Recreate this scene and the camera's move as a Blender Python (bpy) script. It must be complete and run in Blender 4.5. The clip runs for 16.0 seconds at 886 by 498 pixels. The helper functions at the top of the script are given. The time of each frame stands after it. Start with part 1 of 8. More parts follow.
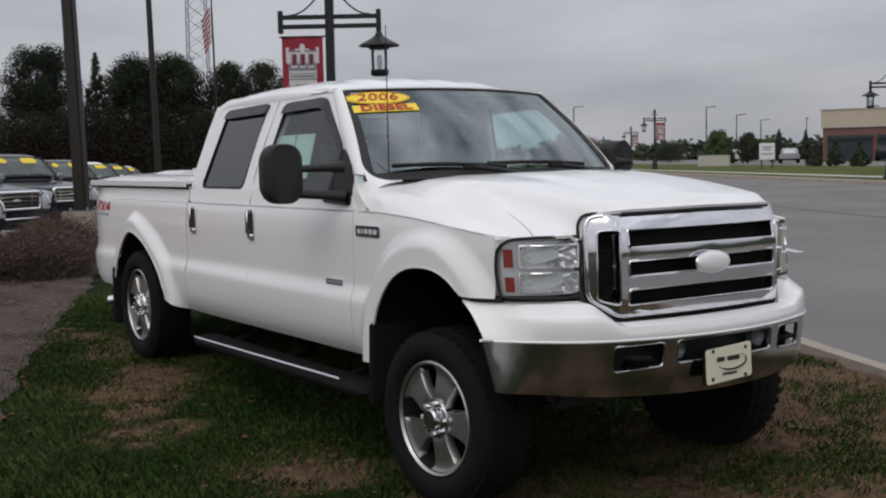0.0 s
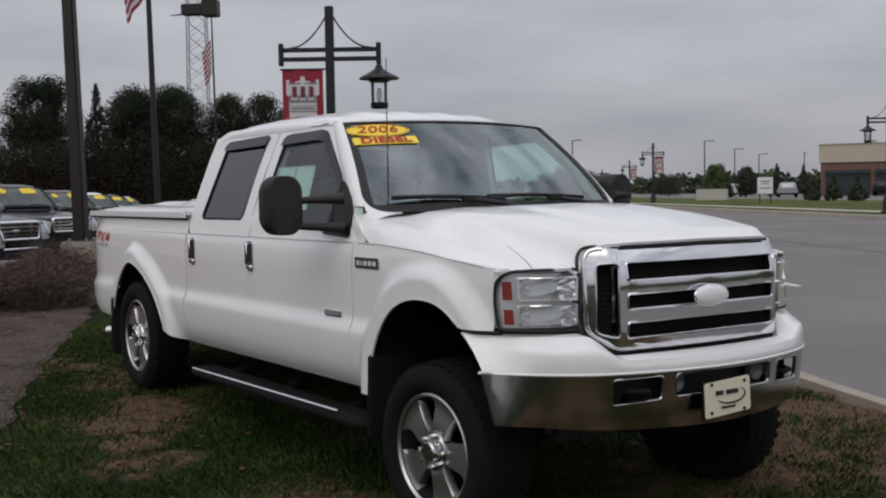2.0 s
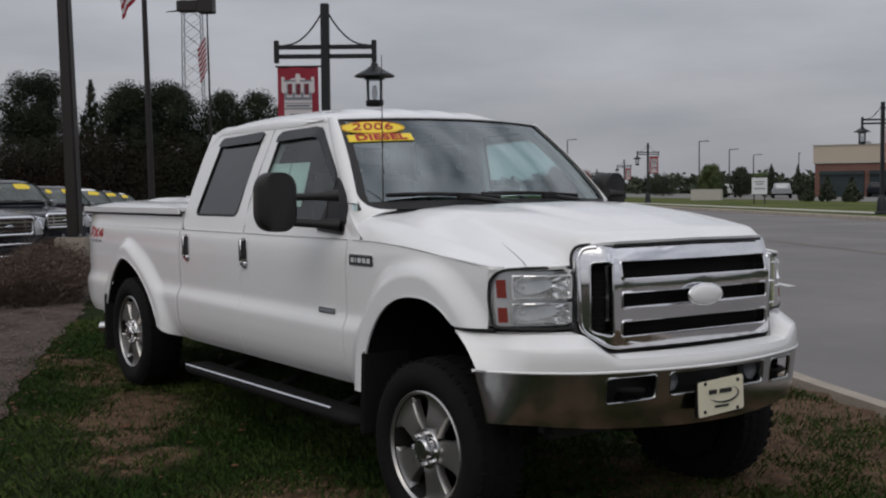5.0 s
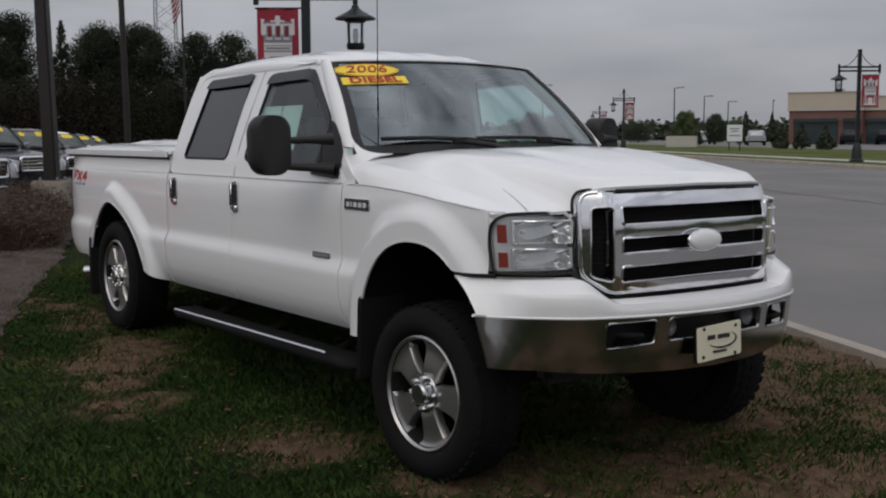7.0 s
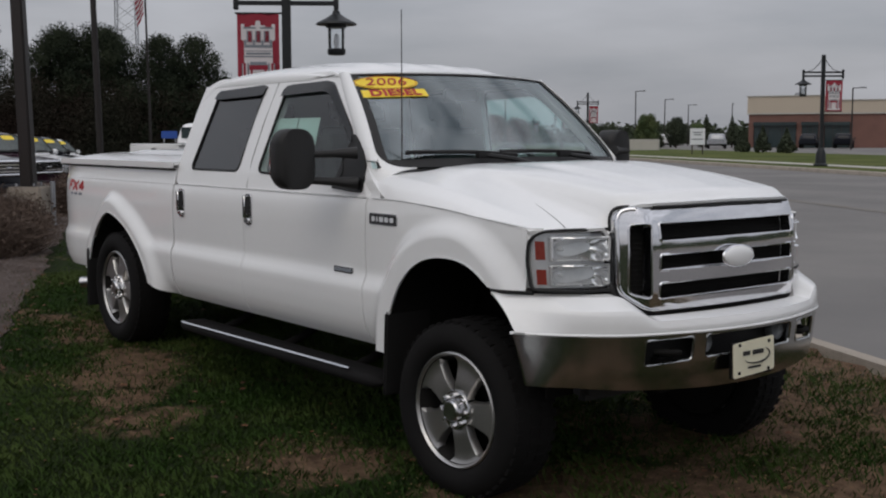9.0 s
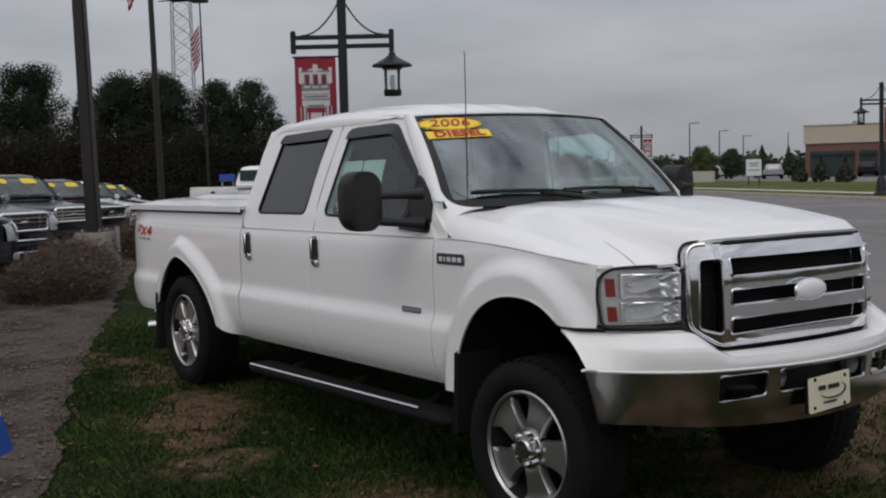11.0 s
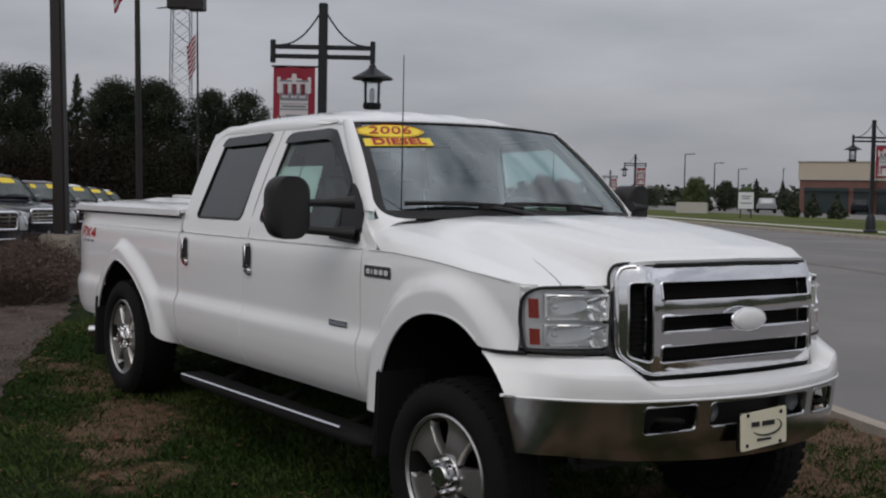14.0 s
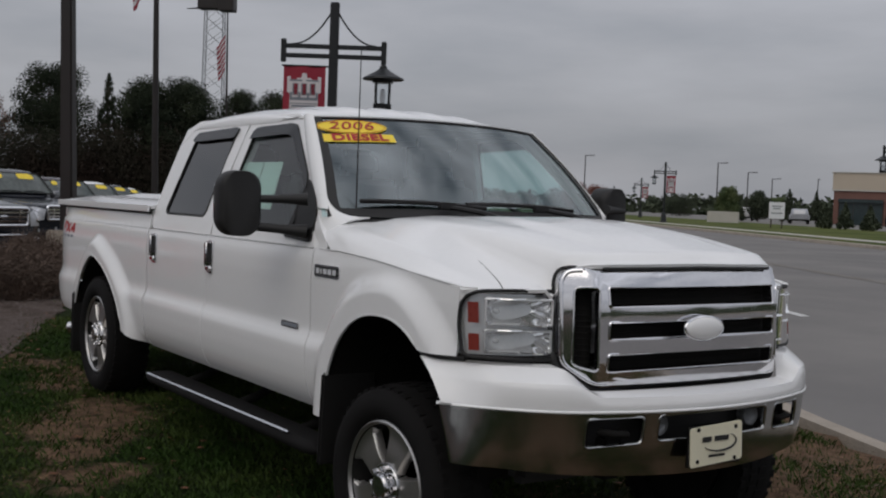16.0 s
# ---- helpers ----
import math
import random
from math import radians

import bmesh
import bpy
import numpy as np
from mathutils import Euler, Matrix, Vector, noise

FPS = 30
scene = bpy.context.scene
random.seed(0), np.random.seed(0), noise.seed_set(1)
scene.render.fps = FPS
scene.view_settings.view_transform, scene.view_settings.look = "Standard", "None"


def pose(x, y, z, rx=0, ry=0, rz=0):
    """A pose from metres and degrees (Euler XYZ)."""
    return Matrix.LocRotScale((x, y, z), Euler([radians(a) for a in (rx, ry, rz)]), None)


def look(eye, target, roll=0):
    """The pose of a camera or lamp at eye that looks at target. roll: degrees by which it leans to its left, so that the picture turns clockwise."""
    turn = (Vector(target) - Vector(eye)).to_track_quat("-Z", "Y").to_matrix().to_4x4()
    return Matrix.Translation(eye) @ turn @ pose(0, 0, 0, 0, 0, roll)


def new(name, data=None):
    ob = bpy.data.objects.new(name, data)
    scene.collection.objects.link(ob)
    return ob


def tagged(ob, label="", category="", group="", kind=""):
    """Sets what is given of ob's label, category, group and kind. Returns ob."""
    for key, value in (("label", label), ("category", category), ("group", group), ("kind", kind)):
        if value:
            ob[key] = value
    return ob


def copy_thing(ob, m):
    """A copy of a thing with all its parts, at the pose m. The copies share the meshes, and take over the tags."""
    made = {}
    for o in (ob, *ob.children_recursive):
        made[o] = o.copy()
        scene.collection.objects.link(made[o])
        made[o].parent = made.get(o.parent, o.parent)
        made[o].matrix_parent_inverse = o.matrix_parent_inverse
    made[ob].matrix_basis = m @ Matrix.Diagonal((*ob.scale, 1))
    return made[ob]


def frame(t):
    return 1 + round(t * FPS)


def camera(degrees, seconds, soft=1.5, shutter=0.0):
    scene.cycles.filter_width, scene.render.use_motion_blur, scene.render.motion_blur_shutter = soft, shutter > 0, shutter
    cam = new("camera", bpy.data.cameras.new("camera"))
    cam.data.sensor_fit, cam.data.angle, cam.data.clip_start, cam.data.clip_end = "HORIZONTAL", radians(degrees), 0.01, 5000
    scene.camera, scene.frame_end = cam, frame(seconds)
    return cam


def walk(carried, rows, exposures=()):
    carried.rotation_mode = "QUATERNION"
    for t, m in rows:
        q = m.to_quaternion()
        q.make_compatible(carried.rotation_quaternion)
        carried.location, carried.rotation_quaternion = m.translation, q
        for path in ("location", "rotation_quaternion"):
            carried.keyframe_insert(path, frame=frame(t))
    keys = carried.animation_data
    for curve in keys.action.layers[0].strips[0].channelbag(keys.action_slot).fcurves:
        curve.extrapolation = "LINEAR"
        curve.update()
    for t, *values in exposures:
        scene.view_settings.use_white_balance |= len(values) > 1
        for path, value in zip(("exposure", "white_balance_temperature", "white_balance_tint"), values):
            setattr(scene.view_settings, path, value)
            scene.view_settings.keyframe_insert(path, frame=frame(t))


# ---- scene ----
cam = camera(42.9, 16.0, 2.1)
PATH = [
    (0, (4.227, -3.695, 1.568), (2.572, -2.584, 1.411), -1.2),
    (0.5, (4.23, -3.691, 1.558), (2.572, -2.582, 1.418), -1.2),
    (1, (4.231, -3.688, 1.569), (2.581, -2.565, 1.437), -1.2),
    (1.5, (4.235, -3.707, 1.565), (2.582, -2.586, 1.46), -0.7),
    (2, (4.233, -3.703, 1.568), (2.576, -2.586, 1.468), -0.9),
    (2.5, (4.237, -3.706, 1.564), (2.583, -2.587, 1.466), -1.0),
    (3, (4.23, -3.686, 1.568), (2.578, -2.565, 1.466), -1.3),
    (3.5, (4.231, -3.7, 1.564), (2.581, -2.573, 1.472), -1.0),
    (3.7, (4.231, -3.7, 1.564), (2.58, -2.575, 1.474), -0.6),
    (5.8, (4.225, -3.701, 1.56), (2.576, -2.578, 1.43), -0.7),
    (6, (4.216, -3.694, 1.557), (2.567, -2.571, 1.415), -0.6),
    (6.5, (4.21, -3.713, 1.554), (2.561, -2.593, 1.388), 0.2),
    (7, (4.139, -3.773, 1.557), (2.521, -2.615, 1.358), -0.2),
    (7.5, (4.019, -3.899, 1.606), (2.476, -2.643, 1.408), -0.9),
    (8, (3.925, -4.010, 1.617), (2.384, -2.750, 1.420), 1.9),
    (8.2, (3.925, -4.010, 1.617), (2.353, -2.791, 1.403), 0.7),
    (10.3, (3.910, -4.010, 1.615), (2.334, -2.790, 1.455), -1.1),
    (10.5, (3.913, -4.018, 1.626), (2.323, -2.814, 1.480), -1.4),
    (11, (3.908, -4.078, 1.631), (2.27, -2.937, 1.502), -1.4),
    (11.5, (3.915, -4.077, 1.66), (2.231, -3.0, 1.606), -1.9),
    (12, (3.933, -4.117, 1.605), (2.197, -3.126, 1.564), -0.7),
    (12.5, (3.915, -4.069, 1.629), (2.238, -2.986, 1.503), -0.9),
    (13, (3.891, -4.02, 1.632), (2.213, -2.947, 1.453), 0.7),
    (13.5, (3.887, -3.82, 1.568), (2.163, -2.812, 1.47), 2.1),
    (14, (3.859, -3.672, 1.581), (2.226, -2.521, 1.488), 1.1),
    (14.5, (3.767, -3.505, 1.583), (2.12, -2.377, 1.457), 1.3),
    (15, (3.696, -3.37, 1.576), (2.029, -2.266, 1.528), 1.1),
    (15.5, (3.74, -3.297, 1.589), (2.094, -2.164, 1.524), 0.2),
    (16, (3.896, -3.263, 1.562), (2.230, -2.159, 1.476), 2.1),
]
EXPOSURES = [(0, -0.02), (1.5, -0.08), (3.5, -0.22), (6.5, -0.28), (8, -0.27), (10.5, -0.22), (12, -0.22), (13.5, -0.27), (14.5, -0.3), (16, -0.4)]
walk(cam, [(t, look(eye, target, roll)) for t, eye, target, roll in PATH], EXPOSURES)

# ---- light ----
SUN_DIR = Vector((0.35, -0.55, 0.75)).normalized()
SUN_EL = math.asin(SUN_DIR.z)
SUN_AZ = math.atan2(SUN_DIR.x, SUN_DIR.y)


def make_world():
    w = bpy.data.worlds.new("overcast_sky")
    scene.world = w
    w.use_nodes = True
    nt = w.node_tree
    nt.nodes.clear()
    N = nt.nodes.new
    out = N("ShaderNodeOutputWorld")
    bg = N("ShaderNodeBackground")
    nt.links.new(bg.outputs[0], out.inputs[0])
    sky = N("ShaderNodeTexSky")
    sky.sky_type = "NISHITA"
    sky.sun_disc = False
    sky.sun_elevation = SUN_EL
    sky.sun_rotation = SUN_AZ
    sky.air_density, sky.dust_density, sky.ozone_density = 1.0, 4.0, 1.0
    co = N("ShaderNodeTexCoord")
    sep = N("ShaderNodeSeparateXYZ")
    nt.links.new(co.outputs["Generated"], sep.inputs[0])
    # overcast luminance: three times brighter overhead than at the horizon
    ramp = N("ShaderNodeMapRange")
    ramp.inputs["From Min"].default_value = 0.0
    ramp.inputs["From Max"].default_value = 1.0
    ramp.inputs["To Min"].default_value = SKY_LOW
    ramp.inputs["To Max"].default_value = SKY_HIGH
    nt.links.new(sep.outputs["Z"], ramp.inputs["Value"])
    mp = N("ShaderNodeMapping")
    mp.inputs["Scale"].default_value = (1.6, 1.6, 7.0)
    nt.links.new(co.outputs["Generated"], mp.inputs["Vector"])
    n1 = N("ShaderNodeTexNoise")
    n1.inputs["Scale"].default_value = 1.7
    n1.inputs["Detail"].default_value = 7
    n1.inputs["Roughness"].default_value = 0.52
    nt.links.new(mp.outputs[0], n1.inputs["Vector"])
    cl = N("ShaderNodeMapRange")
    cl.inputs["From Min"].default_value, cl.inputs["From Max"].default_value = 0.3, 0.72
    cl.inputs["To Min"].default_value, cl.inputs["To Max"].default_value = 0.80, 1.20
    nt.links.new(n1.outputs["Fac"], cl.inputs["Value"])
    # the cloud cover is more broken overhead
    amp = N("ShaderNodeMapRange")
    amp.inputs["From Min"].default_value, amp.inputs["From Max"].default_value = 0.30, 0.75
    amp.inputs["To Min"].default_value, amp.inputs["To Max"].default_value = 0.0, 2.4
    nt.links.new(sep.outputs["Z"], amp.inputs["Value"])
    off = N("ShaderNodeMath")
    off.operation = "SUBTRACT"
    off.inputs[1].default_value = 0.5
    nt.links.new(n1.outputs["Fac"], off.inputs[0])
    brk = N("ShaderNodeMath")
    brk.operation = "MULTIPLY_ADD"
    nt.links.new(off.outputs[0], brk.inputs[0])
    nt.links.new(amp.outputs[0], brk.inputs[1])
    nt.links.new(cl.outputs[0], brk.inputs[2])
    mul = N("ShaderNodeMath")
    mul.operation = "MULTIPLY"
    nt.links.new(ramp.outputs[0], mul.inputs[0])
    nt.links.new(brk.outputs[0], mul.inputs[1])
    tint = N("ShaderNodeMixRGB")
    tint.blend_type = "MIX"
    tint.inputs[1].default_value = (0.83, 0.97, 1.15, 1)
    tint.inputs[2].default_value = (0.965, 0.98, 1.06, 1)
    nt.links.new(brk.outputs[0], tint.inputs[0])
    cloud = N("ShaderNodeVectorMath")
    cloud.operation = "SCALE"
    nt.links.new(tint.outputs[0], cloud.inputs[0])
    nt.links.new(mul.outputs[0], cloud.inputs["Scale"])
    thin = N("ShaderNodeVectorMath")
    thin.operation = "SCALE"
    thin.inputs["Scale"].default_value = 0.012
    nt.links.new(sky.outputs[0], thin.inputs[0])
    add = N("ShaderNodeVectorMath")
    add.operation = "ADD"
    nt.links.new(cloud.outputs[0], add.inputs[0])
    nt.links.new(thin.outputs[0], add.inputs[1])
    nt.links.new(add.outputs[0], bg.inputs["Color"])
    bg.inputs["Strength"].default_value = 1.0


SKY_LOW, SKY_HIGH = 0.40, 0.96
make_world()
sun = new("sun", bpy.data.lights.new("sun", "SUN"))
sun.data.energy, sun.data.angle, sun.data.color = 0.62, radians(50), (1.0, 0.93, 0.82)
sun.matrix_world = look(SUN_DIR * 50, (0, 0, 0))
scene.view_settings.exposure = 0.0

# ---- materials ----


def mat(name, color, rough=0.5, metal=0.0, scale=6.0, vary=0.12, fine=60.0, bump=0.0, bump_scale=None, coat=0.0, color2=None, blend=(0.4, 0.65), ior=1.45, per_piece=0.0, stretch=None, trans=0.0, emit=None, spec=0.5):
    """Principled surface with two scales of variation in tone, and relief."""
    m = bpy.data.materials.new(name)
    m.use_nodes = True
    nt = m.node_tree
    b = nt.nodes["Principled BSDF"]
    N, L = nt.nodes.new, nt.links.new
    b.inputs["Roughness"].default_value = rough
    b.inputs["Metallic"].default_value = metal
    b.inputs["IOR"].default_value = ior
    b.inputs["Specular IOR Level"].default_value = spec
    b.inputs["Coat Weight"].default_value = coat
    b.inputs["Coat Roughness"].default_value = 0.05
    b.inputs["Transmission Weight"].default_value = trans
    co = N("ShaderNodeTexCoord")
    vec = co.outputs["Object"]
    if stretch:
        mp = N("ShaderNodeMapping")
        mp.inputs["Scale"].default_value = stretch
        L(vec, mp.inputs["Vector"])
        vec = mp.outputs[0]
    big = N("ShaderNodeTexNoise")
    big.inputs["Scale"].default_value = scale
    big.inputs["Detail"].default_value = 5
    L(vec, big.inputs["Vector"])
    small = N("ShaderNodeTexNoise")
    small.inputs["Scale"].default_value = fine
    small.inputs["Detail"].default_value = 3
    L(vec, small.inputs["Vector"])
    base = N("ShaderNodeMixRGB")
    base.inputs[1].default_value = (*color, 1)
    base.inputs[2].default_value = (*(color2 or color), 1)
    r0 = N("ShaderNodeMapRange")
    r0.inputs["From Min"].default_value, r0.inputs["From Max"].default_value = blend
    L(big.outputs["Fac"], r0.inputs["Value"])
    L(r0.outputs[0], base.inputs[0])
    tone = N("ShaderNodeMapRange")
    tone.inputs["From Min"].default_value, tone.inputs["From Max"].default_value = 0.25, 0.75
    tone.inputs["To Min"].default_value, tone.inputs["To Max"].default_value = 1 - vary, 1 + vary
    mixn = N("ShaderNodeMath")
    mixn.operation = "ADD"
    half = N("ShaderNodeMath")
    half.operation = "MULTIPLY"
    half.inputs[1].default_value = 0.5
    L(big.outputs["Fac"], mixn.inputs[0])
    L(small.outputs["Fac"], mixn.inputs[1])
    L(mixn.outputs[0], half.inputs[0])
    L(half.outputs[0], tone.inputs["Value"])
    scl = N("ShaderNodeVectorMath")
    scl.operation = "SCALE"
    L(base.outputs[0], scl.inputs[0])
    L(tone.outputs[0], scl.inputs["Scale"])
    last = scl.outputs[0]
    if per_piece:
        oi = N("ShaderNodeObjectInfo")
        pr = N("ShaderNodeMapRange")
        pr.inputs["To Min"].default_value, pr.inputs["To Max"].default_value = 1 - per_piece, 1 + per_piece
        L(oi.outputs["Random"], pr.inputs["Value"])
        s2 = N("ShaderNodeVectorMath")
        s2.operation = "SCALE"
        L(last, s2.inputs[0])
        L(pr.outputs[0], s2.inputs["Scale"])
        last = s2.outputs[0]
    L(last, b.inputs["Base Color"])
    rr = N("ShaderNodeMapRange")
    rr.inputs["To Min"].default_value, rr.inputs["To Max"].default_value = max(0.02, rough - 0.07), min(1, rough + 0.07)
    L(small.outputs["Fac"], rr.inputs["Value"])
    L(rr.outputs[0], b.inputs["Roughness"])
    if bump:
        bp = N("ShaderNodeBump")
        bp.inputs["Strength"].default_value = 1.0
        bp.inputs["Distance"].default_value = bump
        if bump_scale:
            bn = N("ShaderNodeTexNoise")
            bn.inputs["Scale"].default_value = bump_scale
            bn.inputs["Detail"].default_value = 4
            L(vec, bn.inputs["Vector"])
            L(bn.outputs["Fac"], bp.inputs["Height"])
        else:
            L(small.outputs["Fac"], bp.inputs["Height"])
        L(bp.outputs[0], b.inputs["Normal"])
    if emit:
        b.inputs["Emission Color"].default_value = (*emit[0], 1)
        b.inputs["Emission Strength"].default_value = emit[1]
    return m


def glass(name, tint, rough=0.0, ior=1.5, sheen=(1, 1, 1)):
    """A pane: tinted see-through with a clear gloss on it."""
    m = bpy.data.materials.new(name)
    m.use_nodes = True
    nt = m.node_tree
    nt.nodes.clear()
    N, L = nt.nodes.new, nt.links.new
    out = N("ShaderNodeOutputMaterial")
    tr = N("ShaderNodeBsdfTransparent")
    tr.inputs["Color"].default_value = (*tint, 1)
    gl = N("ShaderNodeBsdfGlossy")
    gl.inputs["Roughness"].default_value = rough
    gl.inputs["Color"].default_value = (*sheen, 1)
    fr = N("ShaderNodeFresnel")
    fr.inputs["IOR"].default_value = ior
    mx = N("ShaderNodeMixShader")
    L(fr.outputs[0], mx.inputs[0])
    L(tr.outputs[0], mx.inputs[1])
    L(gl.outputs[0], mx.inputs[2])
    L(mx.outputs[0], out.inputs["Surface"])
    return m


M = {}
M["white_paint"] = mat("white_car_paint", (0.85, 0.85, 0.85), 0.22, 0, 1.5, 0.015, 40, coat=0.6)
M["chrome"] = mat("chrome", (0.78, 0.78, 0.80), 0.07, 1.0, 5, 0.05, 50)
M["bumper_chrome"] = mat("worn_bumper_chrome", (0.45, 0.455, 0.45), 0.17, 1.0, 3, 0.12, 40)
M["seam_grey"] = mat("shadowed_seam", (0.22, 0.22, 0.22), 0.7, 0, 8, 0.1, 60)
# grey that paints in the faint shade along body lines
M["crease_grey"] = mat("shaded_crease_grey", (0.48, 0.48, 0.48), 0.5, 0, 8, 0.1, 60)
M["dull_chrome"] = mat("dull_chrome", (0.55, 0.55, 0.56), 0.22, 1.0, 5, 0.1, 50)
M["reflector"] = mat("headlight_reflector", (0.96, 0.96, 0.97), 0.05, 0.86, 12, 0.04, 60)
M["lamp_back"] = mat("satin_lamp_bezel", (0.80, 0.80, 0.81), 0.20, 0.35, 12, 0.1, 60)
M["alloy"] = mat("cast_alloy", (0.46, 0.45, 0.44), 0.33, 0.93, 9, 0.1, 80)
M["black_plastic"] = mat("black_plastic", (0.013, 0.0125, 0.0125), 0.55, 0, 8, 0.15, 300, bump=0.0006, bump_scale=400)
M["dark_metal"] = mat("chassis_metal", (0.010, 0.0095, 0.009), 0.8, 0.0, 5, 0.3, 60, bump=0.002, spec=0.2)
M["rubber"] = mat("tyre_rubber", (0.0085, 0.008, 0.008), 0.85, 0, 12, 0.25, 150, bump=0.001, spec=0.2)
M["fog_glass"] = mat("fog_lamp_glass", (0.20, 0.21, 0.22), 0.2, 0.2, 9, 0.2, 60)
M["glass_clear"] = glass("windshield_glass", (0.62, 0.82, 0.80), 0.0, 2.55, (0.90, 0.98, 1.0))
M["glass_mid"] = glass("door_glass", (0.58, 0.72, 0.70), 0.0, 1.6)
M["glass_dark"] = glass("privacy_glass", (0.05, 0.055, 0.06), 0.0, 1.9)
M["lens"] = glass("clear_lens", (0.93, 0.95, 0.96), 0.02)
M["interior"] = mat("grey_interior", (0.14, 0.14, 0.142), 0.8, 0, 7, 0.15, 120)
M["amber"] = mat("amber_lens", (0.20, 0.020, 0.010), 0.3, 0, 10, 0.1, 60, coat=0.1)
M["red_lens"] = mat("red_lens", (0.45, 0.02, 0.02), 0.2, 0, 10, 0.1, 60, coat=0.5)
M["cream"] = mat("cream_plate", (0.76, 0.72, 0.55), 0.45, 0, 8, 0.05, 90)
M["ink"] = mat("black_ink", (0.02, 0.02, 0.02), 0.5, 0, 8, 0.05, 90)
M["red_ink"] = mat("red_ink", (0.42, 0.022, 0.025), 0.45, 0, 8, 0.06, 90)
M["smoked"] = mat("smoked_acrylic", (0.012, 0.012, 0.013), 0.12, 0, 8, 0.1, 60)
M["yellow_film"] = mat("yellow_sticker", (0.88, 0.66, 0.05), 0.5, 0, 8, 0.05, 90)
M["paper"] = mat("pale_green_paper", (0.80, 0.92, 0.88), 0.7, 0, 8, 0.05, 90)
M["concrete"] = mat("concrete", (0.37, 0.325, 0.275), 0.95, 0, 3, 0.25, 70, bump=0.004, color2=(0.26, 0.23, 0.195), spec=0.2)
M["pole"] = mat("bronze_pole_paint", (0.019, 0.015, 0.014), 0.5, 0.0, 3, 0.2, 60)
M["lamp_iron"] = mat("black_iron_paint", (0.011, 0.013, 0.015), 0.45, 0.1, 6, 0.2, 60)
M["asphalt"] = mat("asphalt", (0.165, 0.158, 0.154), 0.9, 0, 0.35, 0.12, 90, bump=0.003, color2=(0.198, 0.188, 0.180), bump_scale=120, spec=0.3)
M["lot_asphalt"] = mat("dark_asphalt", (0.036, 0.034, 0.034), 0.95, 0, 0.6, 0.14, 90, spec=0.2, bump=0.003, bump_scale=120)
M["mulch"] = mat("gravelly_soil", (0.122, 0.096, 0.085), 0.95, 0, 2.4, 0.7, 42, bump=0.03, color2=(0.040, 0.028, 0.022), bump_scale=45, spec=0.15)
M["brick"] = mat("red_brick", (0.20, 0.105, 0.085), 0.9, 0, 0.6, 0.12, 12, color2=(0.16, 0.085, 0.070))
M["tan"] = mat("tan_stucco", (0.50, 0.43, 0.345), 0.9, 0, 0.5, 0.06, 20)
M["dark_window"] = mat("dark_shopfront_glass", (0.03, 0.045, 0.048), 0.12, 0, 0.4, 0.3, 5)
M["leaf_dark"] = mat("dark_foliage", (0.026, 0.034, 0.023), 1.0, 0, 0.5, 0.35, 4, color2=(0.042, 0.050, 0.031), ior=1.2, spec=0.1)
# green for distant trees, made paler to put the haze into its colour
M["leaf_far"] = mat("haze_paled_foliage", (0.050, 0.062, 0.042), 1.0, 0, 0.4, 0.4, 6, color2=(0.075, 0.088, 0.056), spec=0.1)
M["leaf_green"] = mat("green_foliage", (0.060, 0.090, 0.030), 0.8, 0, 0.9, 0.35, 6, color2=(0.10, 0.12, 0.045))
M["leaf_orange"] = mat("orange_autumn_foliage", (0.32, 0.095, 0.022), 0.9, 0, 0.5, 0.4, 6, color2=(0.19, 0.066, 0.024))
M["leaf_russet"] = mat("russet_autumn_foliage", (0.16, 0.075, 0.050), 0.9, 0, 0.5, 0.4, 6, color2=(0.11, 0.075, 0.060))
M["leaf_red"] = mat("red_autumn_foliage", (0.22, 0.06, 0.045), 0.8, 0, 0.9, 0.3, 6, color2=(0.15, 0.06, 0.04))
M["hedge"] = mat("brown_hedge", (0.040, 0.029, 0.024), 1.0, 0, 0.16, 0.35, 3, color2=(0.036, 0.037, 0.027), ior=1.2, spec=0.1)
M["bark"] = mat("bark", (0.06, 0.048, 0.038), 0.95, 0, 4, 0.3, 40, bump=0.02)
M["old_kerb"] = mat("weathered_kerb", (0.22, 0.20, 0.18), 0.95, 0, 3, 0.25, 70, bump=0.004, color2=(0.15, 0.135, 0.12), spec=0.2)
M["twig"] = mat("dry_twigs", (0.100, 0.070, 0.054), 0.95, 0, 3, 0.35, 30)
M["banner_red"] = mat("red_banner_cloth", (0.29, 0.022, 0.042), 0.75, 0, 4, 0.1, 120)
M["banner_white"] = mat("white_banner_cloth", (0.66, 0.62, 0.63), 0.75, 0, 4, 0.06, 120)
M["banner_grey"] = mat("grey_banner_print", (0.22, 0.24, 0.27), 0.75, 0, 4, 0.08, 120)
M["sign_white"] = mat("white_sign_board", (0.74, 0.75, 0.78), 0.5, 0, 4, 0.05, 60)
M["sign_blue"] = mat("blue_sign_print", (0.032, 0.095, 0.40), 0.5, 0, 4, 0.06, 60)
M["sign_orange"] = mat("orange_sign_print", (0.75, 0.22, 0.03), 0.5, 0, 4, 0.06, 60)
M["flag_white"] = mat("white_flag_cloth", (0.62, 0.60, 0.62), 0.8, 0, 4, 0.08, 90)
M["flag_blue"] = mat("blue_flag_cloth", (0.04, 0.05, 0.16), 0.8, 0, 4, 0.08, 90)
M["road_paint"] = mat("white_road_paint", (0.55, 0.55, 0.54), 0.8, 0, 4, 0.2, 40)
